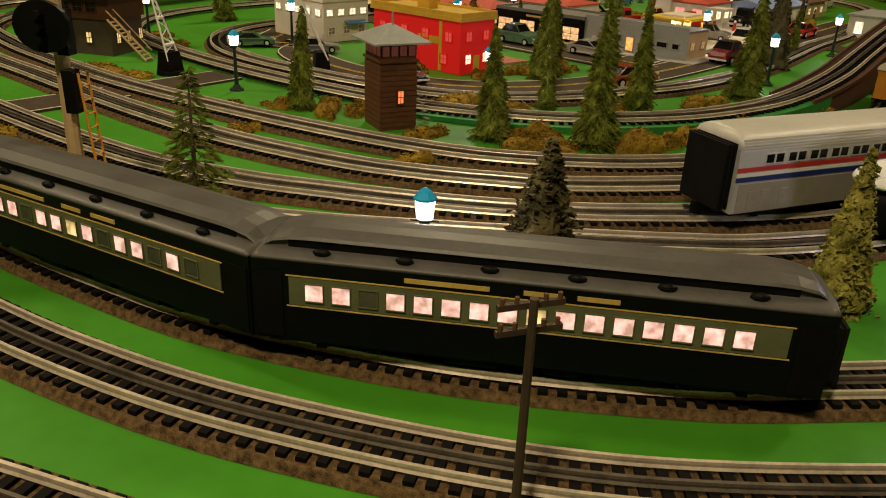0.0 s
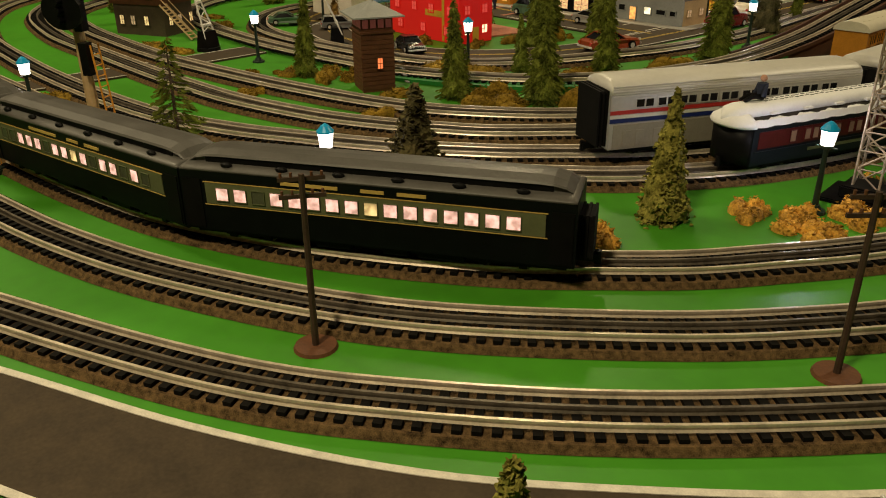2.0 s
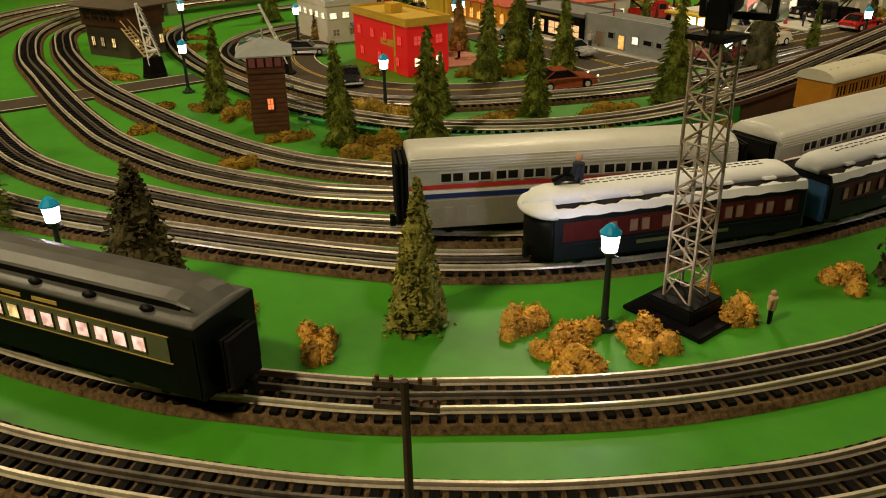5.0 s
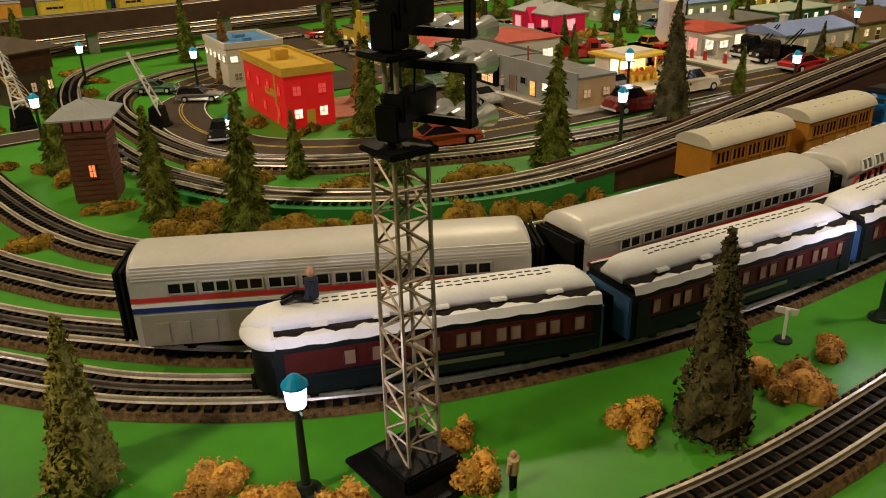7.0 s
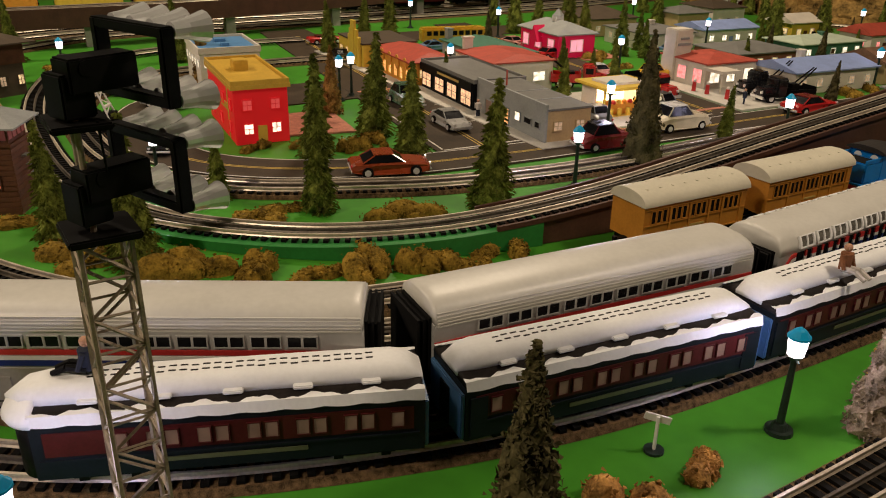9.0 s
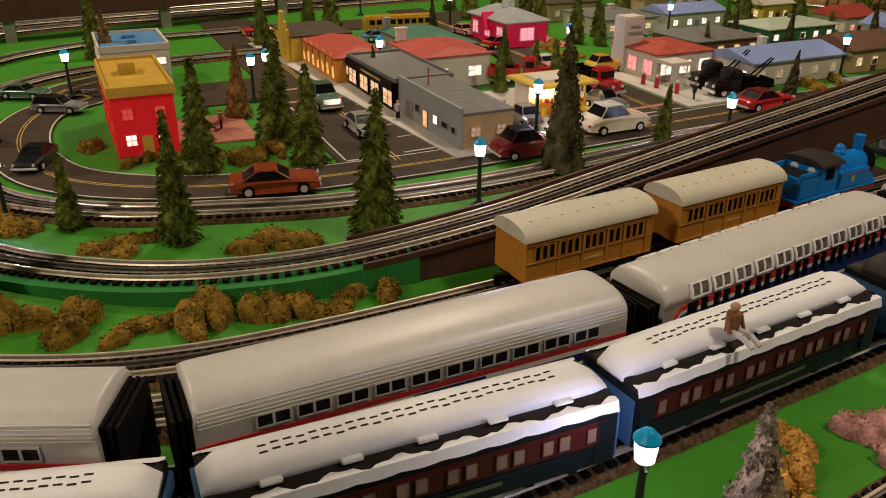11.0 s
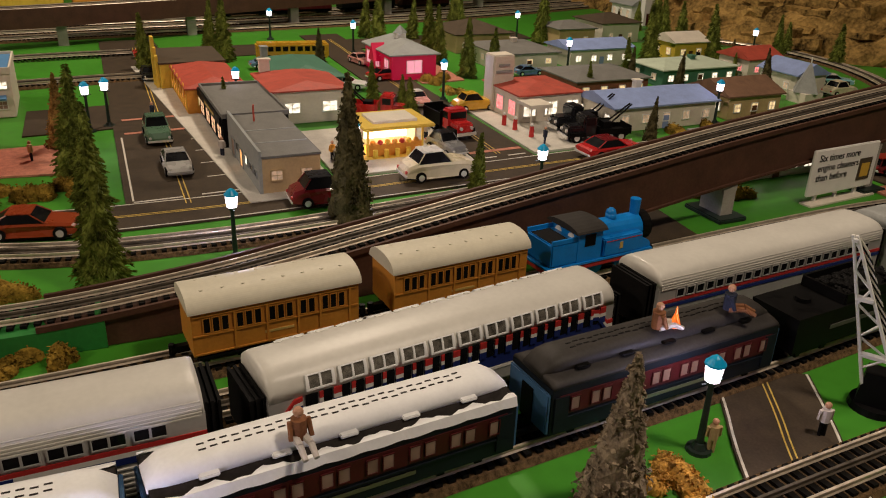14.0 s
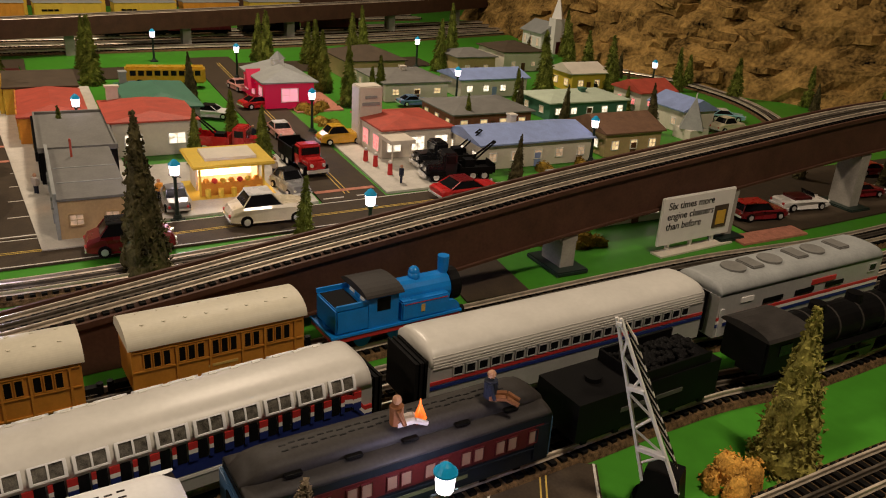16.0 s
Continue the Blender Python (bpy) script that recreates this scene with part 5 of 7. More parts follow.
def signal_post(x, y):
    t = thing("railway_signal", "tan signal post with black target heads and ladder", "signal", "railway signals", at=pose(x, y, 0, 0, 0, 35))
    t.scale = (1.5, 1.5, 1.25)
    bm = one(box, 0, 0, 0, 0.034, 0.026, 0.005)
    bevelled(bm, 0.001)
    part("base", bm, "post", t)
    part("relay_box", one(box, 0.006, 0.0, 0.005, 0.012, 0.016, 0.022), "tanwall", t)
    part("shaft", one(rod, (-0.004, 0, 0.004), (-0.004, 0, 0.185), 0.0042, 0.0034, 10), "tanwall", t)
    for z in (0.135, 0.100):
        part("signal_housing", one(box, 0.002, -0.004, z - 0.024, 0.006, 0.007, 0.026), "black", t)
    bm = B()
    rod(bm, (-0.004, -0.010, 0.128), (-0.004, -0.013, 0.128), 0.015, n=20)
    head = part("target", bm, "black", t, "round black signal target")
    for dz in (-0.007, 0.0, 0.007):
        part("hood", one(rod, (-0.004, -0.012, 0.128 + dz), (-0.004, -0.018, 0.128 + dz), 0.0026, n=8), "black", head)
    for s in (-0.004, 0.004):
        part("ladder_rail", one(rod, (0.012, s, 0.0), (0.006, s, 0.10), 0.0008, n=4), "orange", t)
    for k in range(11):
        part("rung", one(rod, (0.0117 - 0.00052 * k, -0.004, 0.006 + k * 0.0086), (0.0117 - 0.00052 * k, 0.004, 0.006 + k * 0.0086), 0.0006, n=4), "orange", t)


signal_post(-0.382, 0.582)
signal_post(-0.437, 0.473)


# ---- figures ----
def figure(label, at, coat, legs, sitting=False, s=1.0):
    """A plain painted figure in one mesh."""
    bm = B()
    faces = {}

    def mark(i):
        for f in bm.faces:
            if f not in faces:
                faces[f] = i

    for d in (-1, 1):
        if sitting:
            rod(bm, (0, d * 0.0028, 0.004), (0.012, d * 0.0034, 0.0055), 0.0026, 0.0022, 7)
            rod(bm, (0.012, d * 0.0034, 0.0055), (0.021, d * 0.0034, 0.0015), 0.0022, 0.0018, 7)
        else:
            rod(bm, (0, d * 0.0022, 0), (0, d * 0.0020, 0.017), 0.0019, 0.0024, 7)
    mark(1)
    z = 0.003 if sitting else 0.016
    rod(bm, (0, 0, z), (0, 0, z + 0.014), 0.0046, 0.0050, 9)
    for d in (-1, 1):
        rod(bm, (0, d * 0.0056, z + 0.013), (0.004 if sitting else 0.001, d * 0.0066, z + 0.002), 0.0019, 0.0015, 6)
    mark(0)
    ball(bm, 0, 0, z + 0.0185, 0.0034, n=9)
    mark(2)
    for f, i in faces.items():
        f.material_index = i
    ob = part("figurine", bm, coat)
    for m in (legs, "skin"):
        ob.data.materials.append(M[m])
    ob.matrix_basis = at @ Matrix.Diagonal((s, s, s, 1))
    tagged(ob, label, "figurine")


m0 = on_track("A4", 0.065, 1.073, 0.1)
figure("small dark seated figurine on the snow-white roof", m0 @ pose(0, 0, 0.0635, 0, 0, 180), "navycloth", "black", True)
m0 = on_track("A4", 0.141, 1.609, 0.1)
figure("small seated figurine in brown vest on the snow-white roof", m0 @ pose(0, -0.0165, 0.0605, 0, 0, -90), "browncloth", "whitecloth", True, 1.0)
m0 = on_track("A4", 0.119, 1.914, 0.1)
figure("small brown seated figurine on the charcoal roof", m0 @ pose(-0.018, -0.010, 0.0630, 0, 0, -10), "browncloth", "whitecloth", True)
figure("small navy seated figurine on the charcoal roof", m0 @ pose(0.057, -0.010, 0.0630, 0, 0, -40), "navycloth", "browncloth", True)
bm = B()
for dx, dy, hh in ((0, 0, 0.017), (0.003, 0.001, 0.012), (-0.003, -0.001, 0.013), (0.0, -0.003, 0.010), (0.001, 0.003, 0.011)):
    rod(bm, (dx, dy, 0), (dx * 0.4, dy * 0.4, hh), 0.0032, 0.0004, 7)
ob = tagged(part("campfire", bm, "flame"), "small glowing orange campfire on the charcoal roof", "campfire")
ob.matrix_basis = m0 @ pose(0.0, -0.010, 0.0632)
figure("small standing figurine in dark coat beside a bush", pose(0.241, 1.118, 0, 0, 0, 200), "tanwall", "black", False, 0.72)
figure("small standing figurine in pale shirt by the road", pose(0.214, 2.009, 0.003, 0, 0, 160), "whitecloth", "black", False, 0.8)
figure("small standing figurine in tan coat under the lamp", pose(0.195, 1.916, 0, 0, 0, 160), "tanwall", "tanwall", False, 0.8)
for x, y, c in ((-0.545, 2.213, "navycloth"), (-0.574, 1.856, "orange"), (-0.666, 1.730, "whitecloth"), (-0.786, 1.719, "redwall"), (-0.941, 1.718, "browncloth"), (-1.121, 1.712, "navycloth"), (-0.636, 2.037, "whitecloth"),
                (-0.705, 1.442, "tanwall"), (-0.891, 1.629, "navycloth"), (-0.643, 1.704, "whitecloth"), (-0.837, 2.056, "navycloth"), (-1.124, 2.678, "black"), (-1.083, 2.996, "black"), (-0.724, 2.025, "browncloth")):
    figure("tiny painted standing figurine in the town", pose(x, y, 0.003, 0, 0, x * 900), c, "navycloth", False, 0.8)


# ---- roads ----
def road(name, label, pts, half, lines=True, mid="yline", edge=True):
    ribbon("road", pts, half, 0.0004, 0.0030, "asphalt", label, "road")
    if edge:
        for s in (-1, 1):
            line = spline(pts, 0.02)
            bm = B()
            sweep(bm, line, [(s * (half - 0.0035), 0.0030), (s * (half - 0.0015), 0.0030), (s * (half - 0.0015), 0.0034), (s * (half - 0.0035), 0.0034)])
            tagged(part("road_edge_line", bm, "line"), "thin pale painted road edge line", "road marking", "", "structure")
    if lines:
        line = spline(pts, 0.02)
        for s in (-1, 1):
            bm = B()
            sweep(bm, line, [(s * 0.0022 - 0.0006, 0.0030), (s * 0.0022 + 0.0006, 0.0030), (s * 0.0022 + 0.0006, 0.0034), (s * 0.0022 - 0.0006, 0.0034)])
            tagged(part("road_centre_line", bm, mid), "thin yellow painted centre line", "road marking", "", "structure")


road("road", "dark asphalt road along the town track", [(-0.481, 2.670), (-0.458, 2.240), (-0.438, 1.821), (-0.433, 1.617), (-0.444, 1.447), (-0.490, 1.309), (-0.574, 1.212), (-0.700, 1.170), (-0.829, 1.172), (-0.929, 1.207), (-0.989, 1.277), (-1.041, 1.227), (-1.151, 1.349)], 0.043)
slab("road", "dark asphalt main street with parking bays", "road", [(-1.713, 1.580), (-0.475, 1.553), (-0.482, 1.720), (-1.725, 1.712)], 0.0004, 0.0026, "asphalt")
slab("road", "dark asphalt side street between stand and station", "road", [(-1.699, 2.103), (-0.496, 2.068), (-0.499, 2.168), (-1.709, 2.215)], 0.0004, 0.0026, "asphalt")
slab("road", "dark asphalt street behind the shops", "road", [(-1.571, 1.708), (-1.430, 1.704), (-1.510, 2.750), (-1.657, 2.760)], 0.0004, 0.0022, "asphalt")
slab("road", "dark asphalt street by the red building", "road", [(-1.012, 1.428), (-0.846, 1.425), (-0.855, 1.567), (-1.021, 1.571)], 0.0004, 0.0022, "asphalt")
road("road", "dark asphalt level crossing road with yellow lines", [(-0.807, 0.453), (-0.806, 0.656), (-0.817, 0.847), (-0.831, 1.010)], 0.036, False, edge=True)
road("road", "dark asphalt crossing road with double yellow line", [(0.124, 2.033), (0.181, 1.998), (0.241, 1.959), (0.392, 1.876)], 0.043)
slab("road", "dark asphalt road passing under the bridge", "road", [(-0.406, 2.136), (-0.143, 2.112), (-0.144, 2.194), (-0.408, 2.221)], 0.0004, 0.0026, "asphalt")
slab("road", "dark asphalt car park beyond the bridge", "road", [(-0.413, 2.621), (-0.177, 2.602), (-0.223, 3.360), (-0.420, 3.322)], 0.0004, 0.0026, "asphalt")
NEAR_ROAD = [(-0.323, 0.214), (-0.126, 0.291), (0.015, 0.363), (0.135, 0.424), (0.244, 0.495), (0.327, 0.571), (0.410, 0.664), (0.485, 0.780), (0.542, 0.936)]
ribbon("road", NEAR_ROAD, 0.039, 0.0004, 0.0030, "asphalt", "dark asphalt road along the board edge", "road")
for off in (-0.0378, 0.0378):
    line = spline(NEAR_ROAD, 0.02)
    tagged(part("road_edge_line", one(sweep, line, [(off - 0.0025, 0.003), (off + 0.0025, 0.003), (off + 0.0025, 0.0036), (off - 0.0025, 0.0036)]), "line"), "pale painted road edge line", "road marking", "", "structure")
beam = thing("road_barrier", "white painted barrier beam on tall posts beside the near road", "barrier", at=pose(0.3125, 0.4455, 0, 0, 0, 74))
bm = one(box, 0, 0, 0.0655, 0.052, 0.0070, 0.0085)
bevelled(bm, 0.0012)
part("beam", bm, "white", beam)
for dx in (-0.018, 0.021):
    part("post", one(box, dx, 0, 0.0002, 0.005, 0.005, 0.0656), "post", beam)


def mark(p, q, w, m):
    dx, dy = q[0] - p[0], q[1] - p[1]
    bm = one(box, (p[0] + q[0]) / 2, (p[1] + q[1]) / 2, 0.0027, math.hypot(dx, dy), w, 0.0005, math.degrees(math.atan2(dy, dx)))
    tagged(part("road_mark", bm, m), "painted line on the street", "road marking", "", "structure")


MARKS = (
    ((-1.602, 1.653), (-0.457, 1.625), 0.0014, "yline"),
    ((-1.602, 1.659), (-0.457, 1.631), 0.0014, "yline"),
    ((-0.555, 1.667), (-0.557, 1.713), 0.0018, "line"),
    ((-0.620, 1.668), (-0.622, 1.714), 0.0018, "line"),
    ((-0.685, 1.670), (-0.687, 1.716), 0.0018, "line"),
    ((-0.751, 1.672), (-0.753, 1.718), 0.0018, "line"),
    ((-0.928, 1.677), (-0.930, 1.723), 0.0018, "line"),
    ((-0.995, 1.678), (-0.998, 1.725), 0.0018, "line"),
    ((-1.062, 1.680), (-1.065, 1.727), 0.0018, "line"),
    ((-1.130, 1.682), (-1.133, 1.729), 0.0018, "line"),
    ((-0.481, 1.563), (-0.483, 1.624), 0.0030, "line"),
    ((-0.485, 1.649), (-0.487, 1.700), 0.0030, "line"),
    ((-0.789, 1.570), (-0.486, 1.563), 0.0025, "line"),
    ((-1.614, 2.162), (-0.524, 2.112), 0.0014, "yline"),
    ((-1.615, 2.168), (-0.525, 2.119), 0.0014, "yline"),
    ((-0.509, 2.073), (-0.510, 2.105), 0.0030, "line"),
    ((-0.511, 2.126), (-0.512, 2.158), 0.0030, "line"),
    ((-0.539, 2.070), (-0.543, 2.165), 0.0100, "brickpave"),
    ((-0.811, 1.576), (-0.819, 1.709), 0.0100, "brickpave"),
    ((-0.899, 1.578), (-0.907, 1.712), 0.0100, "brickpave"),
)
for p, q, w, m in MARKS:
    mark(p, q, w, m)
slab("pavement", "pale concrete pavement in front of the shops", "pavement", [(-1.36, 1.630), (-0.43, 1.702), (-0.43, 1.83), (-1.36, 1.83)], 0.0004, 0.0045, "pave")
slab("pavement", "pale concrete plaza round the fruit stand", "pavement", [(-0.738, 1.846), (-0.493, 1.838), (-0.501, 2.063), (-0.749, 2.073)], 0.0004, 0.0040, "pave")
slab("pavement", "pale concrete filling station forecourt", "pavement", [(-0.844, 2.191), (-0.510, 2.174), (-0.516, 2.350), (-0.853, 2.371)], 0.0004, 0.0040, "pave")
slab("pavement", "pink brick terrace beside the red building", "pavement", [(-0.777, 1.368), (-0.647, 1.366), (-0.632, 1.481), (-0.784, 1.484)], 0.0004, 0.0032, "brickpave")
slab("pavement", "pink brick yard round the schoolhouse", "pavement", [(-1.304, 2.213), (-1.037, 2.200), (-1.043, 2.304), (-1.311, 2.318)], 0.0004, 0.0030, "brickpave")
slab("pavement", "brick parking strip by the car park", "pavement", [(-0.198, 2.561), (-0.166, 2.559), (-0.167, 2.687), (-0.199, 2.689)], 0.0004, 0.0034, "brickpave")


# ---- buildings ----
def win(parent, face, u, z, w, h, pane, rim, bars=True):
    """A framed window on a wall; face is (origin, along, outward)."""
    o, al, nr = face
    c = o + al * u
    ang = math.degrees(math.atan2(al.y, al.x))

    def piece(bm, du, dz, a, b, depth, out):
        p = c + al * du + nr * out
        box(bm, p.x, p.y, z + dz - b / 2, a, depth, b, ang)

    lip = 0.0013
    bm = B()
    for du, dz, a, b in ((0, h / 2, w + 2 * lip, lip), (0, -h / 2, w + 2.6 * lip, lip * 1.2), (-w / 2 - lip / 2, 0, lip, h), (w / 2 + lip / 2, 0, lip, h)):
        piece(bm, du, dz, a, b, 0.0022, 0.0006)
    fr = part("window", bm, rim, parent)
    bm = B()
    piece(bm, 0, 0, w, h, 0.0012, 0.0002)
    part("pane", bm, pane, fr)
    if bars:
        bm = B()
        piece(bm, 0, 0, 0.0007, h, 0.0016, 0.0004)
        piece(bm, 0, 0, w, 0.0007, 0.0016, 0.0004)
        part("glazing_bar", bm, rim, fr)


def faces_of(x0, y0, x1, y1):
    """South, east, north and west walls as origin, along and outward."""
    return {"s": (Vector((x0, y0, 0)), Vector((1, 0, 0)), Vector((0, -1, 0))), "e": (Vector((x1, y0, 0)), Vector((0, 1, 0)), Vector((1, 0, 0))),
            "n": (Vector((x0, y1, 0)), Vector((1, 0, 0)), Vector((0, 1, 0))), "w": (Vector((x0, y0, 0)), Vector((0, 1, 0)), Vector((-1, 0, 0)))}


def building(label, x0, y0, x1, y1, h, wall, roof, kind="gable", rise=0.018, wins=(), rim="white", base=0.0004, over=0.006, ridge="x", category="house", name="house", chimney=None, parapet=0.0):
    """Walls, roof, doors and windows of one model building. wins: (side, count, sill, width, height, pane)."""
    t = thing(name, label, category, "town buildings")
    bm = one(box, (x0 + x1) / 2, (y0 + y1) / 2, base, x1 - x0, y1 - y0, h - base)
    bevelled(bm, 0.0008, 1)
    walls = part("wall", bm, wall, t)
    bm = B()
    a, b, c, d = x0 - over, y0 - over, x1 + over, y1 + over
    e = 0.0022
    mx, my = (a + c) / 2, (b + d) / 2
    if kind == "flat":
        box(bm, mx, my, h, c - a, d - b, 0.003 + rise)
        if parapet:
            for px, py, sx, sy in ((mx, b + 0.0015, c - a, 0.003), (mx, d - 0.0015, c - a, 0.003), (a + 0.0015, my, 0.003, d - b - 0.006), (c - 0.0015, my, 0.003, d - b - 0.006)):
                box(bm, px, py, h + 0.003 + rise, sx, sy, parapet)
    else:
        k = 0.0 if kind == "gable" else 0.42 * min(c - a, d - b)
        if ridge == "x":
            r0, r1 = (a + k, my, h + rise), (c - k, my, h + rise)
        else:
            r0, r1 = (mx, b + k, h + rise), (mx, d - k, h + rise)
        lo = [bm.verts.new((x, y, h - 0.0004)) for x, y in ((a, b), (c, b), (c, d), (a, d))]
        hi = [bm.verts.new((x, y, h + e)) for x, y in ((a, b), (c, b), (c, d), (a, d))]
        p, q = bm.verts.new((r0[0], r0[1], r0[2] + e)), bm.verts.new((r1[0], r1[1], r1[2] + e))
        bm.faces.new(lo[::-1])
        for i in range(4):
            bm.faces.new((lo[i], lo[(i + 1) % 4], hi[(i + 1) % 4], hi[i]))
        if ridge == "x":
            for f in ((hi[0], hi[1], q, p), (hi[2], hi[3], p, q), (hi[1], hi[2], q), (hi[3], hi[0], p)):
                bm.faces.new(f)
        else:
            for f in ((hi[1], hi[2], q, p), (hi[3], hi[0], p, q), (hi[0], hi[1], p), (hi[2], hi[3], q)):
                bm.faces.new(f)
    rf = part("roof", bm, roof, t)
    if kind == "gable":
        bm = B()
        g = rise * 0.9
        for s in (0, 1):
            if ridge == "x":
                x = (x0 - 0.0004, x1 + 0.0004)[s]
                loft(bm, [[(x, y0, h - 0.001), (x, y1, h - 0.001), (x, my, h + g)], [(x + (0.002, -0.002)[s], y0, h - 0.001), (x + (0.002, -0.002)[s], y1, h - 0.001), (x + (0.002, -0.002)[s], my, h + g)]])
            else:
                y = (y0 - 0.0004, y1 + 0.0004)[s]
                loft(bm, [[(x0, y, h - 0.001), (x1, y, h - 0.001), (mx, y, h + g)], [(x0, y + (0.002, -0.002)[s], h - 0.001), (x1, y + (0.002, -0.002)[s], h - 0.001), (mx, y + (0.002, -0.002)[s], h + g)]])
        part("gable", bm, wall, walls)
    if chimney:
        cx, cy, ch, cm = chimney
        bm = one(box, cx, cy, h, 0.014, 0.012, ch)
        box(bm, cx, cy, h + ch, 0.017, 0.015, 0.003)
        part("chimney", bm, cm, rf)
    F = faces_of(x0, y0, x1, y1)
    for side, count, z, w, hh, pane in wins:
        f = F[side]
        length = (x1 - x0) if side in "sn" else (y1 - y0)
        for i in range(count):
            win(walls, f, length * (i + 0.5) / count + 0.0007 * math.sin(i * 3 + x0 * 50), z, w, hh, pane, rim)
    return t, walls, F


def stand(t, cx, cy, nx, ny, kx, ky, kz):
    """Sets a building drawn round cx, cy on its plot at nx, ny."""
    t.matrix_basis = Matrix.Translation((nx, ny, 0)) @ Matrix.Diagonal((kx, ky, kz, 1)) @ Matrix.Translation((-cx, -cy, 0))


def door(walls, face, u, w, h, material, z=0.0045):
    o, al, nr = face
    p = o + al * u + nr * 0.0006
    ang = math.degrees(math.atan2(al.y, al.x))
    part("door", one(box, p.x, p.y, z, w, 0.0018, h, ang), material, walls)


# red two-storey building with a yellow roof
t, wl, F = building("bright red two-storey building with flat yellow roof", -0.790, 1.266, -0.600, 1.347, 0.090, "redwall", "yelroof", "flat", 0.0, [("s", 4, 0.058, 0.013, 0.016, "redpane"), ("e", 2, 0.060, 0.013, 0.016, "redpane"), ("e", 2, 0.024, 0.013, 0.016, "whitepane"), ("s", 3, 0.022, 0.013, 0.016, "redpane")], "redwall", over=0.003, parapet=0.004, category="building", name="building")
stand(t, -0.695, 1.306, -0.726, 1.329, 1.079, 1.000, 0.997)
part("cornice", one(box, -0.695, 1.3065, 0.084, 0.198, 0.089, 0.006), "yelroof", wl, "yellow cornice band")
bm = one(box, -0.70, 1.30, 0.091, 0.026, 0.022, 0.018)
bevelled(bm, 0.001)
part("roof_hut", bm, "yelroof", t)
part("sign_board", one(box, -0.665, 1.2662, 0.044, 0.045, 0.002, 0.011), "yelroof", wl, "blank yellow sign board")
part("pilaster", one(box, -0.640, 1.2662, 0.002, 0.006, 0.002, 0.080), "yelroof", wl)
door(wl, F["e"], 0.040, 0.014, 0.024, "yelroof")
# white building with a blue roof
t, wl, F = building("off-white stepped building with flat blue roof", -1.07, 1.275, -0.93, 1.385, 0.074, "whitewall", "whitewall", "flat", 0.0, [("s", 5, 0.055, 0.013, 0.012, "whitepane"), ("e", 4, 0.055, 0.014, 0.012, "whitepane"), ("e", 3, 0.022, 0.014, 0.014, "amberpane")], "white", over=0.002, parapet=0.008, category="building", name="building")
stand(t, -1.000, 1.330, -1.062, 1.358, 1.114, 1.018, 1.014)
part("roof_panel", one(box, -1.0, 1.33, 0.0772, 0.134, 0.104, 0.0035), "blueroof", t, "blue roof panel")
for x, s in ((-1.02, 0.02), (-0.97, 0.014)):
    part("roof_vent", one(box, x, 1.33, 0.0805, s, s, 0.006), "blueroof", t)
part("awning", one(box, -0.924, 1.35, 0.034, 0.012, 0.05, 0.003, 0, 18), "blueroof", wl, "blue awning")
# shop row
t, wl, F = building("grey fronted shop with tan side wall and grey roof", -0.635, 1.722, -0.462, 1.800, 0.052, "tanwall", "greyroof2", "flat", 0.0, [("e", 2, 0.028, 0.014, 0.014, "dimwarm")], "tanwall", over=0.001, category="shop", name="shop")
stand(t, -0.548, 1.761, -0.567, 1.764, 1.289, 1.026, 1.013)
part("front", one(box, -0.5485, 1.7205, 0.002, 0.175, 0.004, 0.060), "slate", wl, "grey painted shop front")
for x, w, h, z, m in ((-0.60, 0.016, 0.026, 0.006, "amberpane"), (-0.575, 0.012, 0.012, 0.022, "darkglass"), (-0.553, 0.012, 0.026, 0.006, "orangelit"), (-0.525, 0.012, 0.014, 0.020, "whitepane"), (-0.500, 0.016, 0.010, 0.022, "darkglass"), (-0.478, 0.010, 0.010, 0.022, "darkglass")):
    win(wl, (Vector((-0.635, 1.7185, 0)), Vector((1, 0, 0)), Vector((0, -1, 0))), x + 0.635, z + h / 2, w, h, m, "slate", False)
for x in (-0.56, -0.51):
    part("roof_seam", one(box, x, 1.762, 0.0548, 0.0015, 0.074, 0.001), "slate", t)
part("roof_pipe", one(rod, (-0.6, 1.75, 0.054), (-0.6, 1.75, 0.080), 0.0015, n=6), "redroof", t)
t, wl, F = building("black fronted shop with lit display windows", -0.785, 1.700, -0.638, 1.800, 0.050, "black", "greyroof2", "flat", 0.0, [("s", 4, 0.022, 0.026, 0.026, "shoplit")], "black", over=0.001, parapet=0.004, category="shop", name="shop")
stand(t, -0.712, 1.750, -0.792, 1.765, 1.520, 1.040, 1.020)
part("sign_fascia", one(box, -0.7115, 1.6975, 0.038, 0.146, 0.004, 0.013), "black", wl, "black sign fascia")
part("lettering", one(box, -0.70, 1.6952, 0.043, 0.06, 0.0008, 0.004), "gold", wl, "small gilt lettering")
t, wl, F = building("orange shop row with red pitched roof", -1.09, 1.690, -0.800, 1.790, 0.046, "orange", "redroof", "hip", 0.012, [("s", 7, 0.022, 0.020, 0.022, "orangelit"), ("e", 2, 0.026, 0.014, 0.016, "warmpane")], "yellow", over=0.003, category="shop", name="shop")
stand(t, -0.945, 1.740, -1.013, 1.743, 0.738, 1.050, 1.028)
for k in range(5):
    bm = B()
    rod(bm, (-1.06 + k * 0.056, 1.6895, 0.040), (-1.06 + k * 0.056, 1.6875, 0.040), 0.014, n=16)
    part("arched_top", bm, "orange", wl, "rounded false-front top")
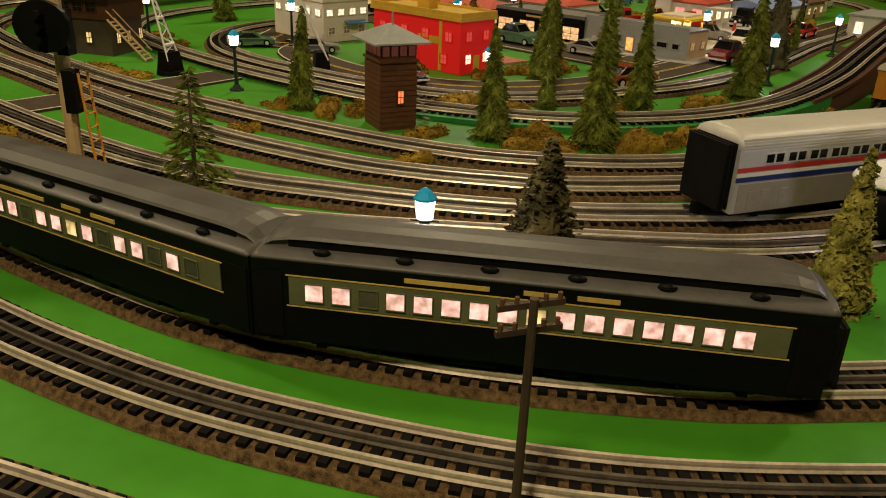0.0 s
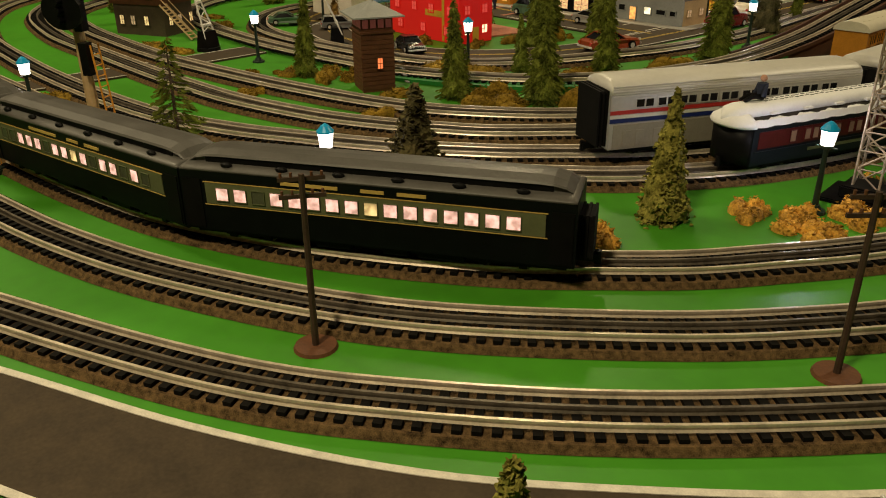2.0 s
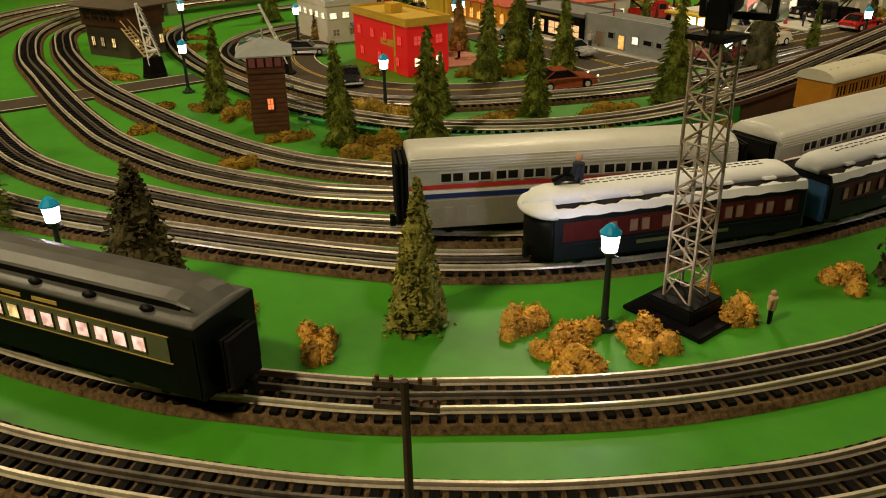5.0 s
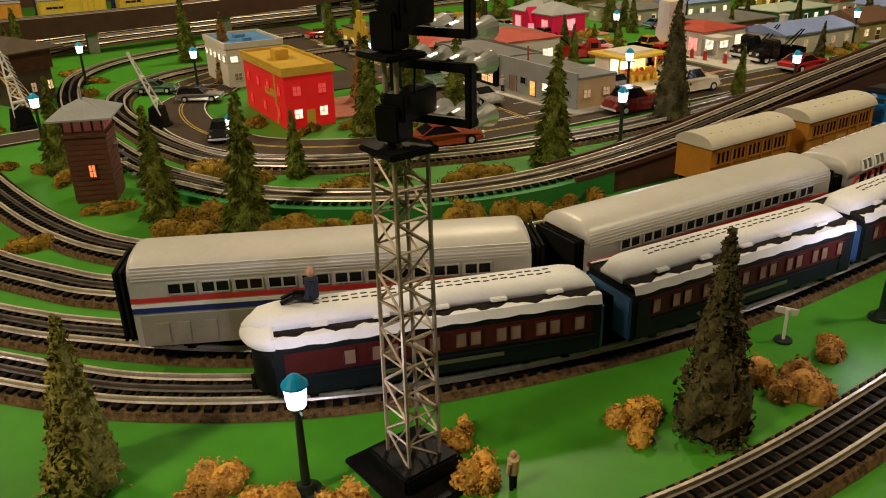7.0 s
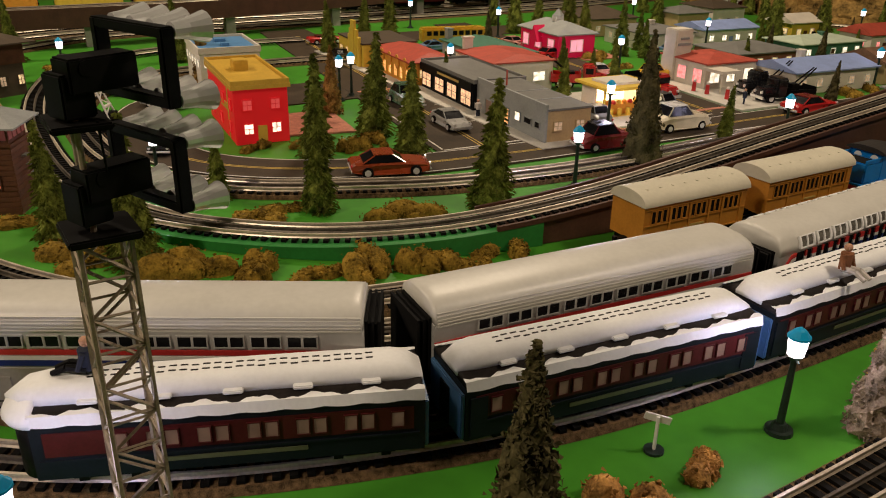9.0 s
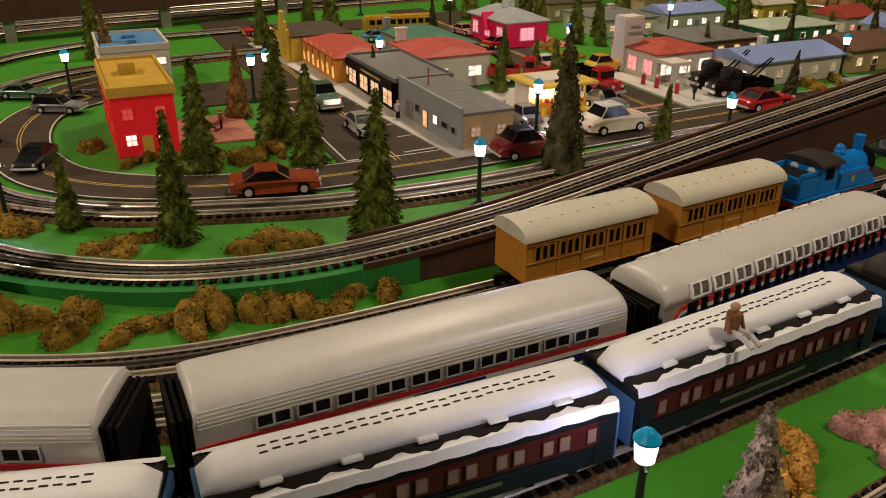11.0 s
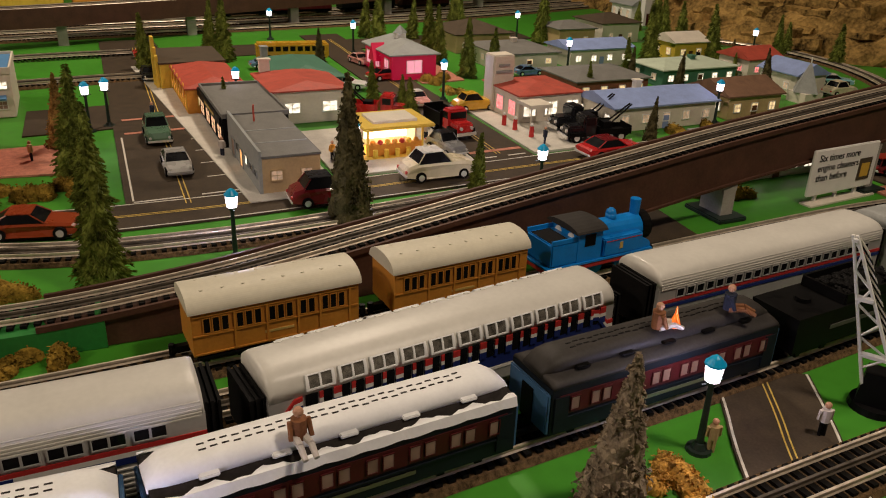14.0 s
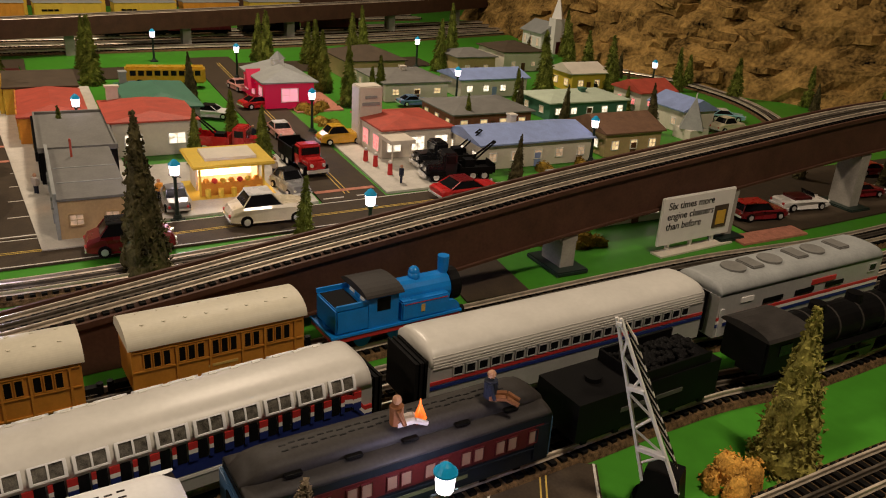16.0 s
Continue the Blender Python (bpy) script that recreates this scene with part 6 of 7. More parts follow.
t, wl, F = building("yellow shop with tall stepped sign tower", -1.26, 1.680, -1.095, 1.800, 0.050, "yellow", "darkroof", "flat", 0.0, [("s", 4, 0.022, 0.018, 0.020, "warmpane")], "yellow", over=0.002, category="shop", name="shop")
stand(t, -1.177, 1.740, -1.203, 1.733, 1.000, 1.058, 1.042)
for i, (w, h) in enumerate(((0.07, 0.060), (0.046, 0.074), (0.022, 0.092))):
    part("sign_tower", one(box, -1.14, 1.676 - 0.001 * i, 0.004, w, 0.006, h), "yellow", wl, "stepped yellow sign tower")
# fire station, green-roofed hall, schoolhouse
t, wl, F = building("off-white fire station with red roof", -0.775, 1.818, -0.575, 1.900, 0.056, "whitewall", "redroof", "hip", 0.010, [("e", 2, 0.028, 0.016, 0.018, "whitepane"), ("s", 4, 0.028, 0.016, 0.018, "whitepane"), ("n", 3, 0.026, 0.020, 0.024, "amberpane")], "white", over=0.004, category="building", name="building", chimney=(-0.77, 1.83, 0.026, "whitewall"))
stand(t, -0.675, 1.859, -0.880, 1.887, 0.800, 1.600, 1.022)
t, wl, F = building("grey walled hall with dark green roof", -1.03, 1.825, -0.840, 1.935, 0.050, "slate", "greenroof", "hip", 0.014, [("e", 3, 0.028, 0.014, 0.014, "dimwarm"), ("s", 4, 0.028, 0.014, 0.014, "dimwarm")], "slate", category="building", name="building", chimney=(-1.02, 1.835, 0.024, "slate"))
stand(t, -0.935, 1.880, -1.027, 1.925, 1.137, 1.055, 1.036)
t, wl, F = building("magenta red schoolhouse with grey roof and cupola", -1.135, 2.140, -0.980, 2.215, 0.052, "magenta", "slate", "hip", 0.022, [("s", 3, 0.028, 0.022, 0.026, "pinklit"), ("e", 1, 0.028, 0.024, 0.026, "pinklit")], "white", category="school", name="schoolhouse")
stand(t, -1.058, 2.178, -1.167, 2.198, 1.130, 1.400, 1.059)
bm = one(box, -1.06, 2.178, 0.070, 0.016, 0.016, 0.014)
cup = part("cupola", bm, "white", t, "small white cupola")
part("cupola_roof", one(rod, (-1.06, 2.178, 0.084), (-1.06, 2.178, 0.100), 0.013, 0.001, 4), "slate", cup)
bm = B()
loft(bm, [[(-1.075, 2.128, 0.030), (-1.040, 2.128, 0.030), (-1.0575, 2.128, 0.066)], [(-1.075, 2.150, 0.030), (-1.040, 2.150, 0.030), (-1.0575, 2.150, 0.066)]])
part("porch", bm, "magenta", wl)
# filling station
t, wl, F = building("off-white filling station with red roof and sign tower", -0.690, 2.190, -0.565, 2.310, 0.050, "whitewall", "redroof", "hip", 0.010, [("s", 3, 0.026, 0.022, 0.026, "redlit"), ("e", 3, 0.026, 0.022, 0.024, "whitepane")], "white", over=0.003, category="filling station", name="filling_station")
stand(t, -0.627, 2.250, -0.745, 2.302, 1.120, 1.120, 1.040)
bm = one(box, -0.665, 2.205, 0.004, 0.034, 0.040, 0.100)
bevelled(bm, 0.002)
tw = part("sign_tower", bm, "whitewall", t, "tall off-white sign tower")
part("emblem", one(box, -0.647, 2.205, 0.084, 0.0015, 0.020, 0.004), "slate", tw, "small dark emblem shape")
part("lettering", one(box, -0.647, 2.205, 0.072, 0.0015, 0.030, 0.005), "slate", tw, "small dark lettering")
part("canopy", one(box, -0.545, 2.205, 0.040, 0.05, 0.040, 0.006), "whitewall", t)
for y in (2.19, 2.22):
    part("canopy_post", one(rod, (-0.525, y, 0.004), (-0.525, y, 0.041), 0.0014, n=6), "whitewall", t)
for x, y in ((-0.638, 2.208), (-0.589, 2.213), (-0.671, 2.204)):
    p = thing("fuel_pump", "small red and white fuel pump on the forecourt", "fuel pump", "fuel pumps", at=pose(x, y, 0.004))
    part("column", one(rod, (0, 0, 0), (0, 0, 0.018), 0.0045, 0.0036, 10), "red", p)
    part("globe", one(ball, 0, 0, 0.021, 0.0032), "white", p)
# fruit stand
s = thing("fruit_stand", "bright yellow roadside stand with lit open front", "stand", at=pose(0, 0, 0.004))
stand(s, -0.548, 1.925, -0.598, 1.956, 1.080, 1.040, 1.028)
part("floor_plate", one(box, -0.548, 1.925, 0, 0.085, 0.115, 0.004), "yellow", s, "yellow floor plate")
part("back_wall", one(box, -0.580, 1.925, 0.004, 0.004, 0.090, 0.044), "whitewall", s)
for y in (1.882, 1.968):
    part("side_wall", one(box, -0.562, y, 0.004, 0.036, 0.003, 0.044), "whitewall", s)
for y in (1.8815, 1.9685):
    part("post", one(box, -0.520, y, 0.004, 0.003, 0.003, 0.044), "yellow", s)
ctr = part("counter", one(box, -0.522, 1.925, 0.004, 0.006, 0.088, 0.018), "orange", s, "orange counter front")
for k in range(5):
    part("stool", one(rod, (-0.511, 1.890 + k * 0.0175, 0.004), (-0.511, 1.890 + k * 0.0175, 0.016), 0.0038, 0.0038, 10), "yellow", s)
part("lit_panel", one(box, -0.5768, 1.925, 0.014, 0.0018, 0.082, 0.032), "standlit", s, "glowing interior wall")
bm = one(box, -0.546, 1.925, 0.048, 0.092, 0.112, 0.005)
bevelled(bm, 0.0015)
part("roof", bm, "yellow", s, "flat yellow roof")
bm = one(box, -0.546, 1.925, 0.053, 0.05, 0.07, 0.004)
part("roof_sign", bm, "whitewall", s)
for k in range(7):
    part("fruit", one(ball, -0.522, 1.890 + k * 0.0115, 0.0235, 0.0045), ("orange", "red", "yellow")[k % 3], ctr)
data = bpy.data.lights.new("stand_bulb", "POINT")
data.energy, data.color, data.shadow_soft_size = 0.12, (1.0, 0.80, 0.45), 0.008
new("stand_bulb", data).matrix_basis = pose(-0.595, 1.956, 0.046)
# houses
HOUSES = (
    ("white house with periwinkle blue roof and blue doors", -0.700, 2.372, -0.575, 2.600, 0.044, "whitewall", "softblue", "gable", 0.016, [("e", 5, 0.022, 0.014, 0.015, "dimwarm"), ("s", 3, 0.022, 0.014, 0.015, "whitepane")], "y", (-0.678, 2.492, 0.022, "whitewall")),
    ("cream bungalow with brown shingle roof and lit windows", -0.698, 2.642, -0.586, 2.774, 0.044, "tanwall", "brownroof", "gable", 0.024, [("e", 3, 0.022, 0.014, 0.016, "warmpane"), ("s", 2, 0.022, 0.014, 0.016, "whitepane")], "y", None),
    ("brick ranch house with dark grey roof", -0.941, 2.438, -0.798, 2.616, 0.040, "brickwall", "greyroof2", "hip", 0.014, [("e", 4, 0.022, 0.014, 0.013, "warmpane"), ("s", 3, 0.022, 0.014, 0.013, "warmpane")], "y", None),
    ("pale ranch house with grey hipped roof", -1.277, 2.423, -1.101, 2.581, 0.041, "whitewall", "greyroof2", "hip", 0.014, [("e", 3, 0.022, 0.015, 0.013, "warmpane"), ("s", 3, 0.022, 0.014, 0.013, "dimwarm")], "y", (-1.183, 2.501, 0.022, "whitewall")),
    ("white house with blue roof and blue door", -1.214, 2.617, -1.102, 2.800, 0.043, "whitewall", "softblue", "gable", 0.016, [("e", 4, 0.022, 0.014, 0.015, "whitepane")], "y", None),
    ("white and green house with pale green roof", -0.979, 2.703, -0.857, 2.913, 0.038, "greenroof", "palegrn", "hip", 0.012, [("e", 5, 0.020, 0.014, 0.014, "whitepane"), ("s", 2, 0.020, 0.014, 0.014, "dimwarm")], "y", (-0.910, 2.821, 0.018, "greenroof")),
    ("small yellow house with white roof", -1.208, 2.944, -1.113, 3.049, 0.046, "yellow", "whitewall", "gable", 0.020, [("e", 2, 0.022, 0.014, 0.016, "warmpane"), ("s", 2, 0.022, 0.014, 0.016, "warmpane")], "y", None),
    ("small white house with red roof", -0.979, 2.970, -0.878, 3.072, 0.045, "whitewall", "redroof", "gable", 0.022, [("e", 2, 0.022, 0.012, 0.014, "redlit"), ("s", 2, 0.022, 0.012, 0.014, "redlit")], "y", None),
    ("small white cottage with blue gable roof", -0.800, 2.928, -0.694, 3.016, 0.047, "whitewall", "softblue", "gable", 0.022, [("e", 1, 0.022, 0.012, 0.016, "whitepane"), ("s", 2, 0.022, 0.012, 0.014, "dimwarm")], "x", None),
    ("tan building with dark olive hipped roof", -1.516, 2.425, -1.348, 2.584, 0.047, "tanwall", "darkroof", "hip", 0.026, [("e", 3, 0.022, 0.012, 0.014, "dimwarm")], "y", None),
    ("tan house with dark roof near the church", -1.465, 2.743, -1.356, 2.859, 0.050, "tanwall", "greyroof2", "hip", 0.016, [("e", 2, 0.022, 0.012, 0.014, "dimwarm")], "y", None),
    ("cream house with dark hipped roof near the church", -1.539, 2.909, -1.392, 3.038, 0.055, "whitewall", "darkroof", "hip", 0.020, [("e", 2, 0.022, 0.012, 0.014, "dimwarm")], "y", None),
    ("white service building with lit windows under the bridge", -0.393, 2.386, -0.289, 2.550, 0.052, "whitewall", "slate", "flat", 0.0, [("e", 5, 0.026, 0.018, 0.028, "whitepane"), ("s", 2, 0.026, 0.018, 0.028, "whitepane")], "y", None),
)
for label, x0, y0, x1, y1, h, wall, roof, kind, rise, wins, ridge, chim in HOUSES:
    t, wl, F = building(label, x0, y0, x1, y1, h, wall, roof, kind, rise, wins, "white", ridge=ridge, chimney=chim)
    door(wl, F["e"], (y1 - y0) * 0.5, 0.012, 0.024, "softblue" if roof == "softblue" else "brownwood", 0.001)
# church and spire
t, wl, F = building("white church with steeple and dark red door", -1.500, 2.990, -1.410, 3.070, 0.055, "white", "slate", "gable", 0.030, [("e", 2, 0.030, 0.010, 0.024, "amberpane"), ("s", 3, 0.030, 0.010, 0.024, "dimwarm")], "white", ridge="x", category="church", name="church")
stand(t, -1.455, 3.030, -1.741, 3.275, 1.256, 1.225, 1.122)
bm = one(box, -1.402, 3.030, 0.0004, 0.030, 0.030, 0.100)
st = part("steeple", bm, "white", t)
part("spire", one(rod, (-1.402, 3.030, 0.100), (-1.402, 3.030, 0.165), 0.020, 0.001, 4), "white", st)
part("church_door", one(box, -1.3865, 3.030, 0.002, 0.002, 0.014, 0.034), "maroon", st, "dark red arched door")
sp = thing("spire", "small white pyramid spire on a square base", "spire", at=pose(-0.661, 2.923, 0))
part("base", one(box, 0, 0, 0, 0.050, 0.050, 0.022), "whitewall", sp)
part("pyramid", one(rod, (0, 0, 0.022), (0, 0, 0.084), 0.034, 0.001, 4), "slate", sp)
part("finial", one(rod, (0, 0, 0.082), (0, 0, 0.094), 0.0014, n=5), "white", sp)


# ---- tower and house by the tracks ----
def switch_tower():
    t = thing("switch_tower", "brown wooden switch tower with grey hipped roof", "tower", at=pose(-0.465, 0.991, 0, 0, 0, -20))
    bm = one(box, 0, 0, 0, 0.050, 0.046, 0.082)
    walls = part("wall", bm, "brownwood", t)
    for k in range(12):
        z = 0.004 + k * 0.0062
        bm = B()
        for x, y, sx, sy in ((0, -0.0232, 0.0504, 0.0009), (0, 0.0232, 0.0504, 0.0009), (-0.0252, 0, 0.0009, 0.046), (0.0252, 0, 0.0009, 0.046)):
            box(bm, x, y, z, sx, sy, 0.0050)
        part("clapboard", bm, "brownwood", walls)
    part("belt", one(box, 0, 0, 0.0805, 0.054, 0.050, 0.003), "brownwood", walls)
    bm = one(box, 0, 0, 0.0835, 0.049, 0.045, 0.019)
    cabin = part("cabin", bm, "brownwood", t)
    for s in (-1, 1):
        for k in range(4):
            part("cabin_pane", one(box, -0.018 + k * 0.012, s * 0.0228, 0.088, 0.0088, 0.0010, 0.011), "dimred", cabin)
            part("cabin_pane", one(box, s * 0.0248, -0.0165 + k * 0.011, 0.088, 0.0010, 0.0082, 0.011), "dimred", cabin)
    bm = B()
    lo = [(-0.038, -0.036, 0.1025), (0.038, -0.036, 0.1025), (0.038, 0.036, 0.1025), (-0.038, 0.036, 0.1025)]
    loft(bm, [lo, [(x, y, 0.1045) for x, y, z in lo], [(x * 0.06, y * 0.06, 0.122) for x, y, z in lo]])
    rf = part("roof", bm, "slate", t, "grey hipped roof")
    part("stovepipe", one(rod, (0.004, 0, 0.120), (0.004, 0, 0.136), 0.0012, n=6), "slate", rf)
    win(walls, (Vector((0.0262, -0.02, 0)), Vector((0, 1, 0)), Vector((1, 0, 0))), 0.022, 0.040, 0.007, 0.016, "orangepane", "brownwood", True)
    for k in range(7):
        part("stair_tread", one(box, 0.0, 0.028 + 0.0035 * k, 0.004 + 0.0100 * (6 - k), 0.012, 0.005, 0.0014), "greyroof2", t)


switch_tower()


def dark_house():
    t = thing("dark_house", "dark brown lineside house with pale wooden stairs", "house", at=pose(-1.144, 0.940, 0, 0, 0, 28))
    walls = part("wall", one(box, 0, 0, 0, 0.120, 0.085, 0.058), "darkroof", t)
    part("upper_wall", one(box, 0, 0, 0.058, 0.128, 0.093, 0.036), "brownwood", t)
    F = faces_of(-0.06, -0.0425, 0.06, 0.0425)
    for s in ("s", "e"):
        for u in (0.018, 0.045, 0.078):
            win(walls, F[s], u, 0.028, 0.010, 0.018, "dimwarm" if u == 0.045 else "warmpane", "darkroof")
    F = faces_of(-0.064, -0.0465, 0.064, 0.0465)
    for u in (0.02, 0.045, 0.07, 0.095):
        win(walls, F["s"], u, 0.077, 0.018, 0.016, "darkglass", "brownwood")
    bm = B()
    lo = [(-0.082, -0.064, 0.094), (0.082, -0.064, 0.094), (0.082, 0.064, 0.094), (-0.082, 0.064, 0.094)]
    loft(bm, [lo, [(x, y, 0.0965) for x, y, z in lo], [(x * 0.4, y * 0.05, 0.116) for x, y, z in lo]])
    part("roof", bm, "darkroof", t)
    for s in (-0.009, 0.009):
        part("stair_stringer", one(rod, (0.070, -0.052 + s, 0.062), (0.135, -0.052 + s, 0.002), 0.0020, n=4), "tanwall", t)
        part("handrail", one(rod, (0.070, -0.052 + s, 0.076), (0.135, -0.052 + s, 0.016), 0.0011, n=4), "tanwall", t)
    for k in range(11):
        part("stair_tread", one(box, 0.074 + k * 0.0058, -0.052, 0.057 - k * 0.0053, 0.006, 0.018, 0.0014), "tanwall", t)


dark_house()


# ---- billboard ----
def billboard():
    t = thing("billboard", "white roadside billboard with dark printed words", "billboard", at=pose(-0.187, 2.481, 0, 0, 0, 94.5))
    t.scale = (1.23, 1.23, 1.23)
    bm = one(box, 0, 0, 0.010, 0.112, 0.004, 0.054)
    bevelled(bm, 0.001)
    board = part("board", bm, "white", t)
    for x in (-0.035, 0, 0.035):
        part("leg", one(box, x, 0.003, 0, 0.004, 0.003, 0.012), "white", t)
    part("foot", one(box, 0, -0.002, 0.0002, 0.112, 0.016, 0.002), "whitewall", t)
    for k, words in enumerate(("Six times more", "engine cleaners", "than before")):
        cu = bpy.data.curves.new("slogan_line", "FONT")
        cu.body, cu.size, cu.extrude = words, 0.0115, 0.0002
        tx = new("slogan_line", cu)
        tx.data.materials.append(M["black"])
        tx.parent = board
        tx.matrix_basis = pose(-0.048, -0.0023, 0.0505 - k * 0.0115, 90, 0, 0)
    bm = one(box, 0.036, -0.0022, 0.020, 0.022, 0.0012, 0.026)
    part("emblem", bm, "darkroof", board, "dark shield-shaped emblem")
    part("emblem_field", one(box, 0.036, -0.0030, 0.024, 0.014, 0.0008, 0.016), "yelroof", board)


billboard()


# ---- vehicles ----
def paint(name, col, metal=0.0):
    M["paint_" + name] = mat("car_paint_" + name, col, 0.28, metal, var=0.05, scale=60, coat=0.6)


for nm, col in (("orange", (0.26, 0.045, 0.012)), ("red", (0.50, 0.02, 0.018)), ("maroon", (0.16, 0.012, 0.014)), ("cream", (0.68, 0.60, 0.42)), ("green", (0.085, 0.155, 0.095)), ("silver", (0.34, 0.33, 0.31)),
                ("black", (0.012, 0.012, 0.014)), ("yellow", (0.62, 0.36, 0.02)), ("pink", (0.62, 0.30, 0.26)), ("white", (0.72, 0.70, 0.66)), ("grey", (0.20, 0.20, 0.20)), ("blue", (0.12, 0.20, 0.34)), ("aqua", (0.25, 0.48, 0.52))):
    paint(nm, col)


def wheels(t, L, w, r, xs):
    for x in xs:
        for s in (-1, 1):
            bm = B()
            rod(bm, (x, s * (w - 0.006), r), (x, s * (w + 0.0004), r), r, n=16)
            wh = part("wheel", bm, "rubber", t)
            bm = B()
            rod(bm, (x, s * (w + 0.0002), r), (x, s * (w + 0.0010), r), r * 0.58, n=12)
            part("hub_cap", bm, "chrome", wh)


def auto(label, x, y, turn, colour, L=0.092, style="sedan", z=0.003, two=None):
    """A model car: shaped hull, glazed cabin, roof, wheels, lamps and bumpers."""
    t = thing("car", label, "car", "model cars", at=pose(x, y, z, 0, 0, turn))
    W, r, h = L * 0.205, L * 0.072, L * 0.30
    P = "paint_" + colour
    if style == "sport":
        hull = [(-0.50, 0.08), (-0.50, 0.17), (-0.44, 0.215), (-0.1, 0.205), (0.22, 0.19), (0.44, 0.15), (0.50, 0.11), (0.50, 0.06), (0.3, 0.045), (-0.3, 0.045)]
        cab, h = [(-0.34, 0.20), (-0.20, 0.285), (0.02, 0.285), (0.20, 0.19)], L * 0.285
    elif style == "old":
        hull = [(-0.50, 0.08), (-0.50, 0.15), (-0.46, 0.22), (-0.34, 0.26), (0.0, 0.26), (0.30, 0.25), (0.45, 0.22), (0.50, 0.14), (0.50, 0.07), (0.3, 0.05), (-0.3, 0.05)]
        cab = [(-0.34, 0.25), (-0.24, 0.38), (0.02, 0.39), (0.14, 0.25)]
    else:
        hull = [(-0.50, 0.08), (-0.50, 0.175), (-0.46, 0.195), (-0.2, 0.195), (0.14, 0.195), (0.44, 0.170), (0.50, 0.14), (0.50, 0.06), (0.3, 0.04), (-0.3, 0.04)]
        cab = [(-0.36, 0.19), (-0.20, 0.282), (0.02, 0.285), (0.17, 0.19)]
        if style == "wagon":
            cab = [(-0.47, 0.19), (-0.42, 0.30), (0.04, 0.305), (0.17, 0.19)]
    bm = B()
    loft(bm, [[(px * L * (0.975 if abs(q) == 1 else 1.0), -W * q * (1 - 0.16 * max(0.0, abs(px) - 0.30) / 0.2), (0.05 + (pz - 0.05) * (0.80 if abs(q) == 1 else 1.0)) * L) for px, pz in hull] for q in (1.0, 0.84, 0.0, -0.84, -1.0)])
    bevelled(bm, L * 0.020, 3)
    body = part("body", bm, P, t, smooth=False)
    if style != "open":
        bm = B()
        loft(bm, [[(px * L, -W * (0.90 if pz < 0.27 else 0.72) * s, pz * L) for px, pz in cab] for s in (1, -1)])
        bevelled(bm, L * 0.014, 2)
        g = part("glazing", bm, "darkglass", t, "dark car windows")
        top = max(p[1] for p in cab)
        xs = sorted(p[0] for p in cab if p[1] > 0.28)
        bm = one(box, (xs[0] + xs[-1]) / 2 * L, 0, top * L - 0.0008, (xs[-1] - xs[0] + 0.04) * L, W * 1.50, L * 0.016)
        bevelled(bm, L * 0.006)
        part("roof", bm, "paint_" + (two or colour), t)
        for s in (-1, 1):
            for px in (cab[0], cab[-1]):
                q = cab[1] if px is cab[0] else cab[-2]
                part("pillar", one(rod, (px[0] * L, s * W * 0.90, px[1] * L), (q[0] * L, s * W * 0.73, q[1] * L), L * 0.010, n=4), P, g)
    else:
        part("interior", one(box, -0.08 * L, 0, 0.19 * L, 0.36 * L, W * 1.5, 0.05 * L), "maroon", t)
        part("windscreen", one(box, 0.13 * L, 0, 0.225 * L, 0.008 * L, W * 1.5, 0.09 * L, 0, -25), "darkglass", t)
    wheels(t, L, W, r, (-0.30 * L, 0.31 * L))
    for e in (-1, 1):
        bm = one(box, e * 0.502 * L, 0, 0.075 * L, L * 0.016, W * 1.9, L * 0.035)
        bevelled(bm, L * 0.006)
        part("bumper", bm, "chrome" if style != "sport" else P, t)
        for s in (-1, 1):
            bm = B()
            rod(bm, (e * 0.485 * L, s * W * 0.72, 0.15 * L), (e * 0.508 * L, s * W * 0.72, 0.15 * L), L * 0.022, n=10)
            part("headlight" if e > 0 else "tail_light", bm, "chrome" if e > 0 else "red", t)
    return t, W


auto("burnt orange sports coupe on the town road", -0.412, 1.449, 78, "orange", 0.106, "sedan")
auto("silver low sports car parked by the shops", -0.602, 1.632, 0, "silver", 0.092, "sport")
auto("pale green fifties sedan parked by the shops", -0.767, 1.623, 0, "green", 0.095, "old")
auto("black coupe parked by the yellow shop", -1.231, 1.658, 0, "black", 0.085)
auto("red convertible parked across the street end", -1.464, 1.690, 90, "red", 0.09, "open")
auto("dark maroon sedan with black roof", -0.405, 1.797, 88, "maroon", 0.100, "old", two="black")
auto("cream fifties hardtop beside the fruit stand", -0.452, 1.975, 90, "cream", 0.108, "old", two="white")
auto("bright red muscle car at the street corner", -0.458, 2.282, 92, "red", 0.108, "sedan", two="maroon")
auto("yellow taxi near the filling station", -0.794, 2.204, 90, "yellow", 0.085, "old")
auto("pink fifties car on the side street", -0.868, 2.116, 0, "pink", 0.085, "sedan", two="white")
auto("white and black police car by the hall", -1.033, 2.027, 60, "white", 0.085, "sedan", two="black")
auto("grey vintage car behind the shop", -0.542, 1.871, 178, "grey", 0.080, "old")
auto("dark vintage pickup beside the fruit stand", -0.560, 2.039, 10, "grey", 0.080, "old", two="black")
auto("red estate car in the car park", -0.243, 2.666, 82, "maroon", 0.088, "wagon", two="red")
auto("white open convertible in the car park", -0.255, 2.771, 82, "white", 0.090, "open")
auto("dark red car in the car park", -0.268, 2.935, 82, "maroon", 0.08)
auto("red car beside the schoolhouse", -1.096, 2.137, 100, "red", 0.085, "sedan", two="maroon")
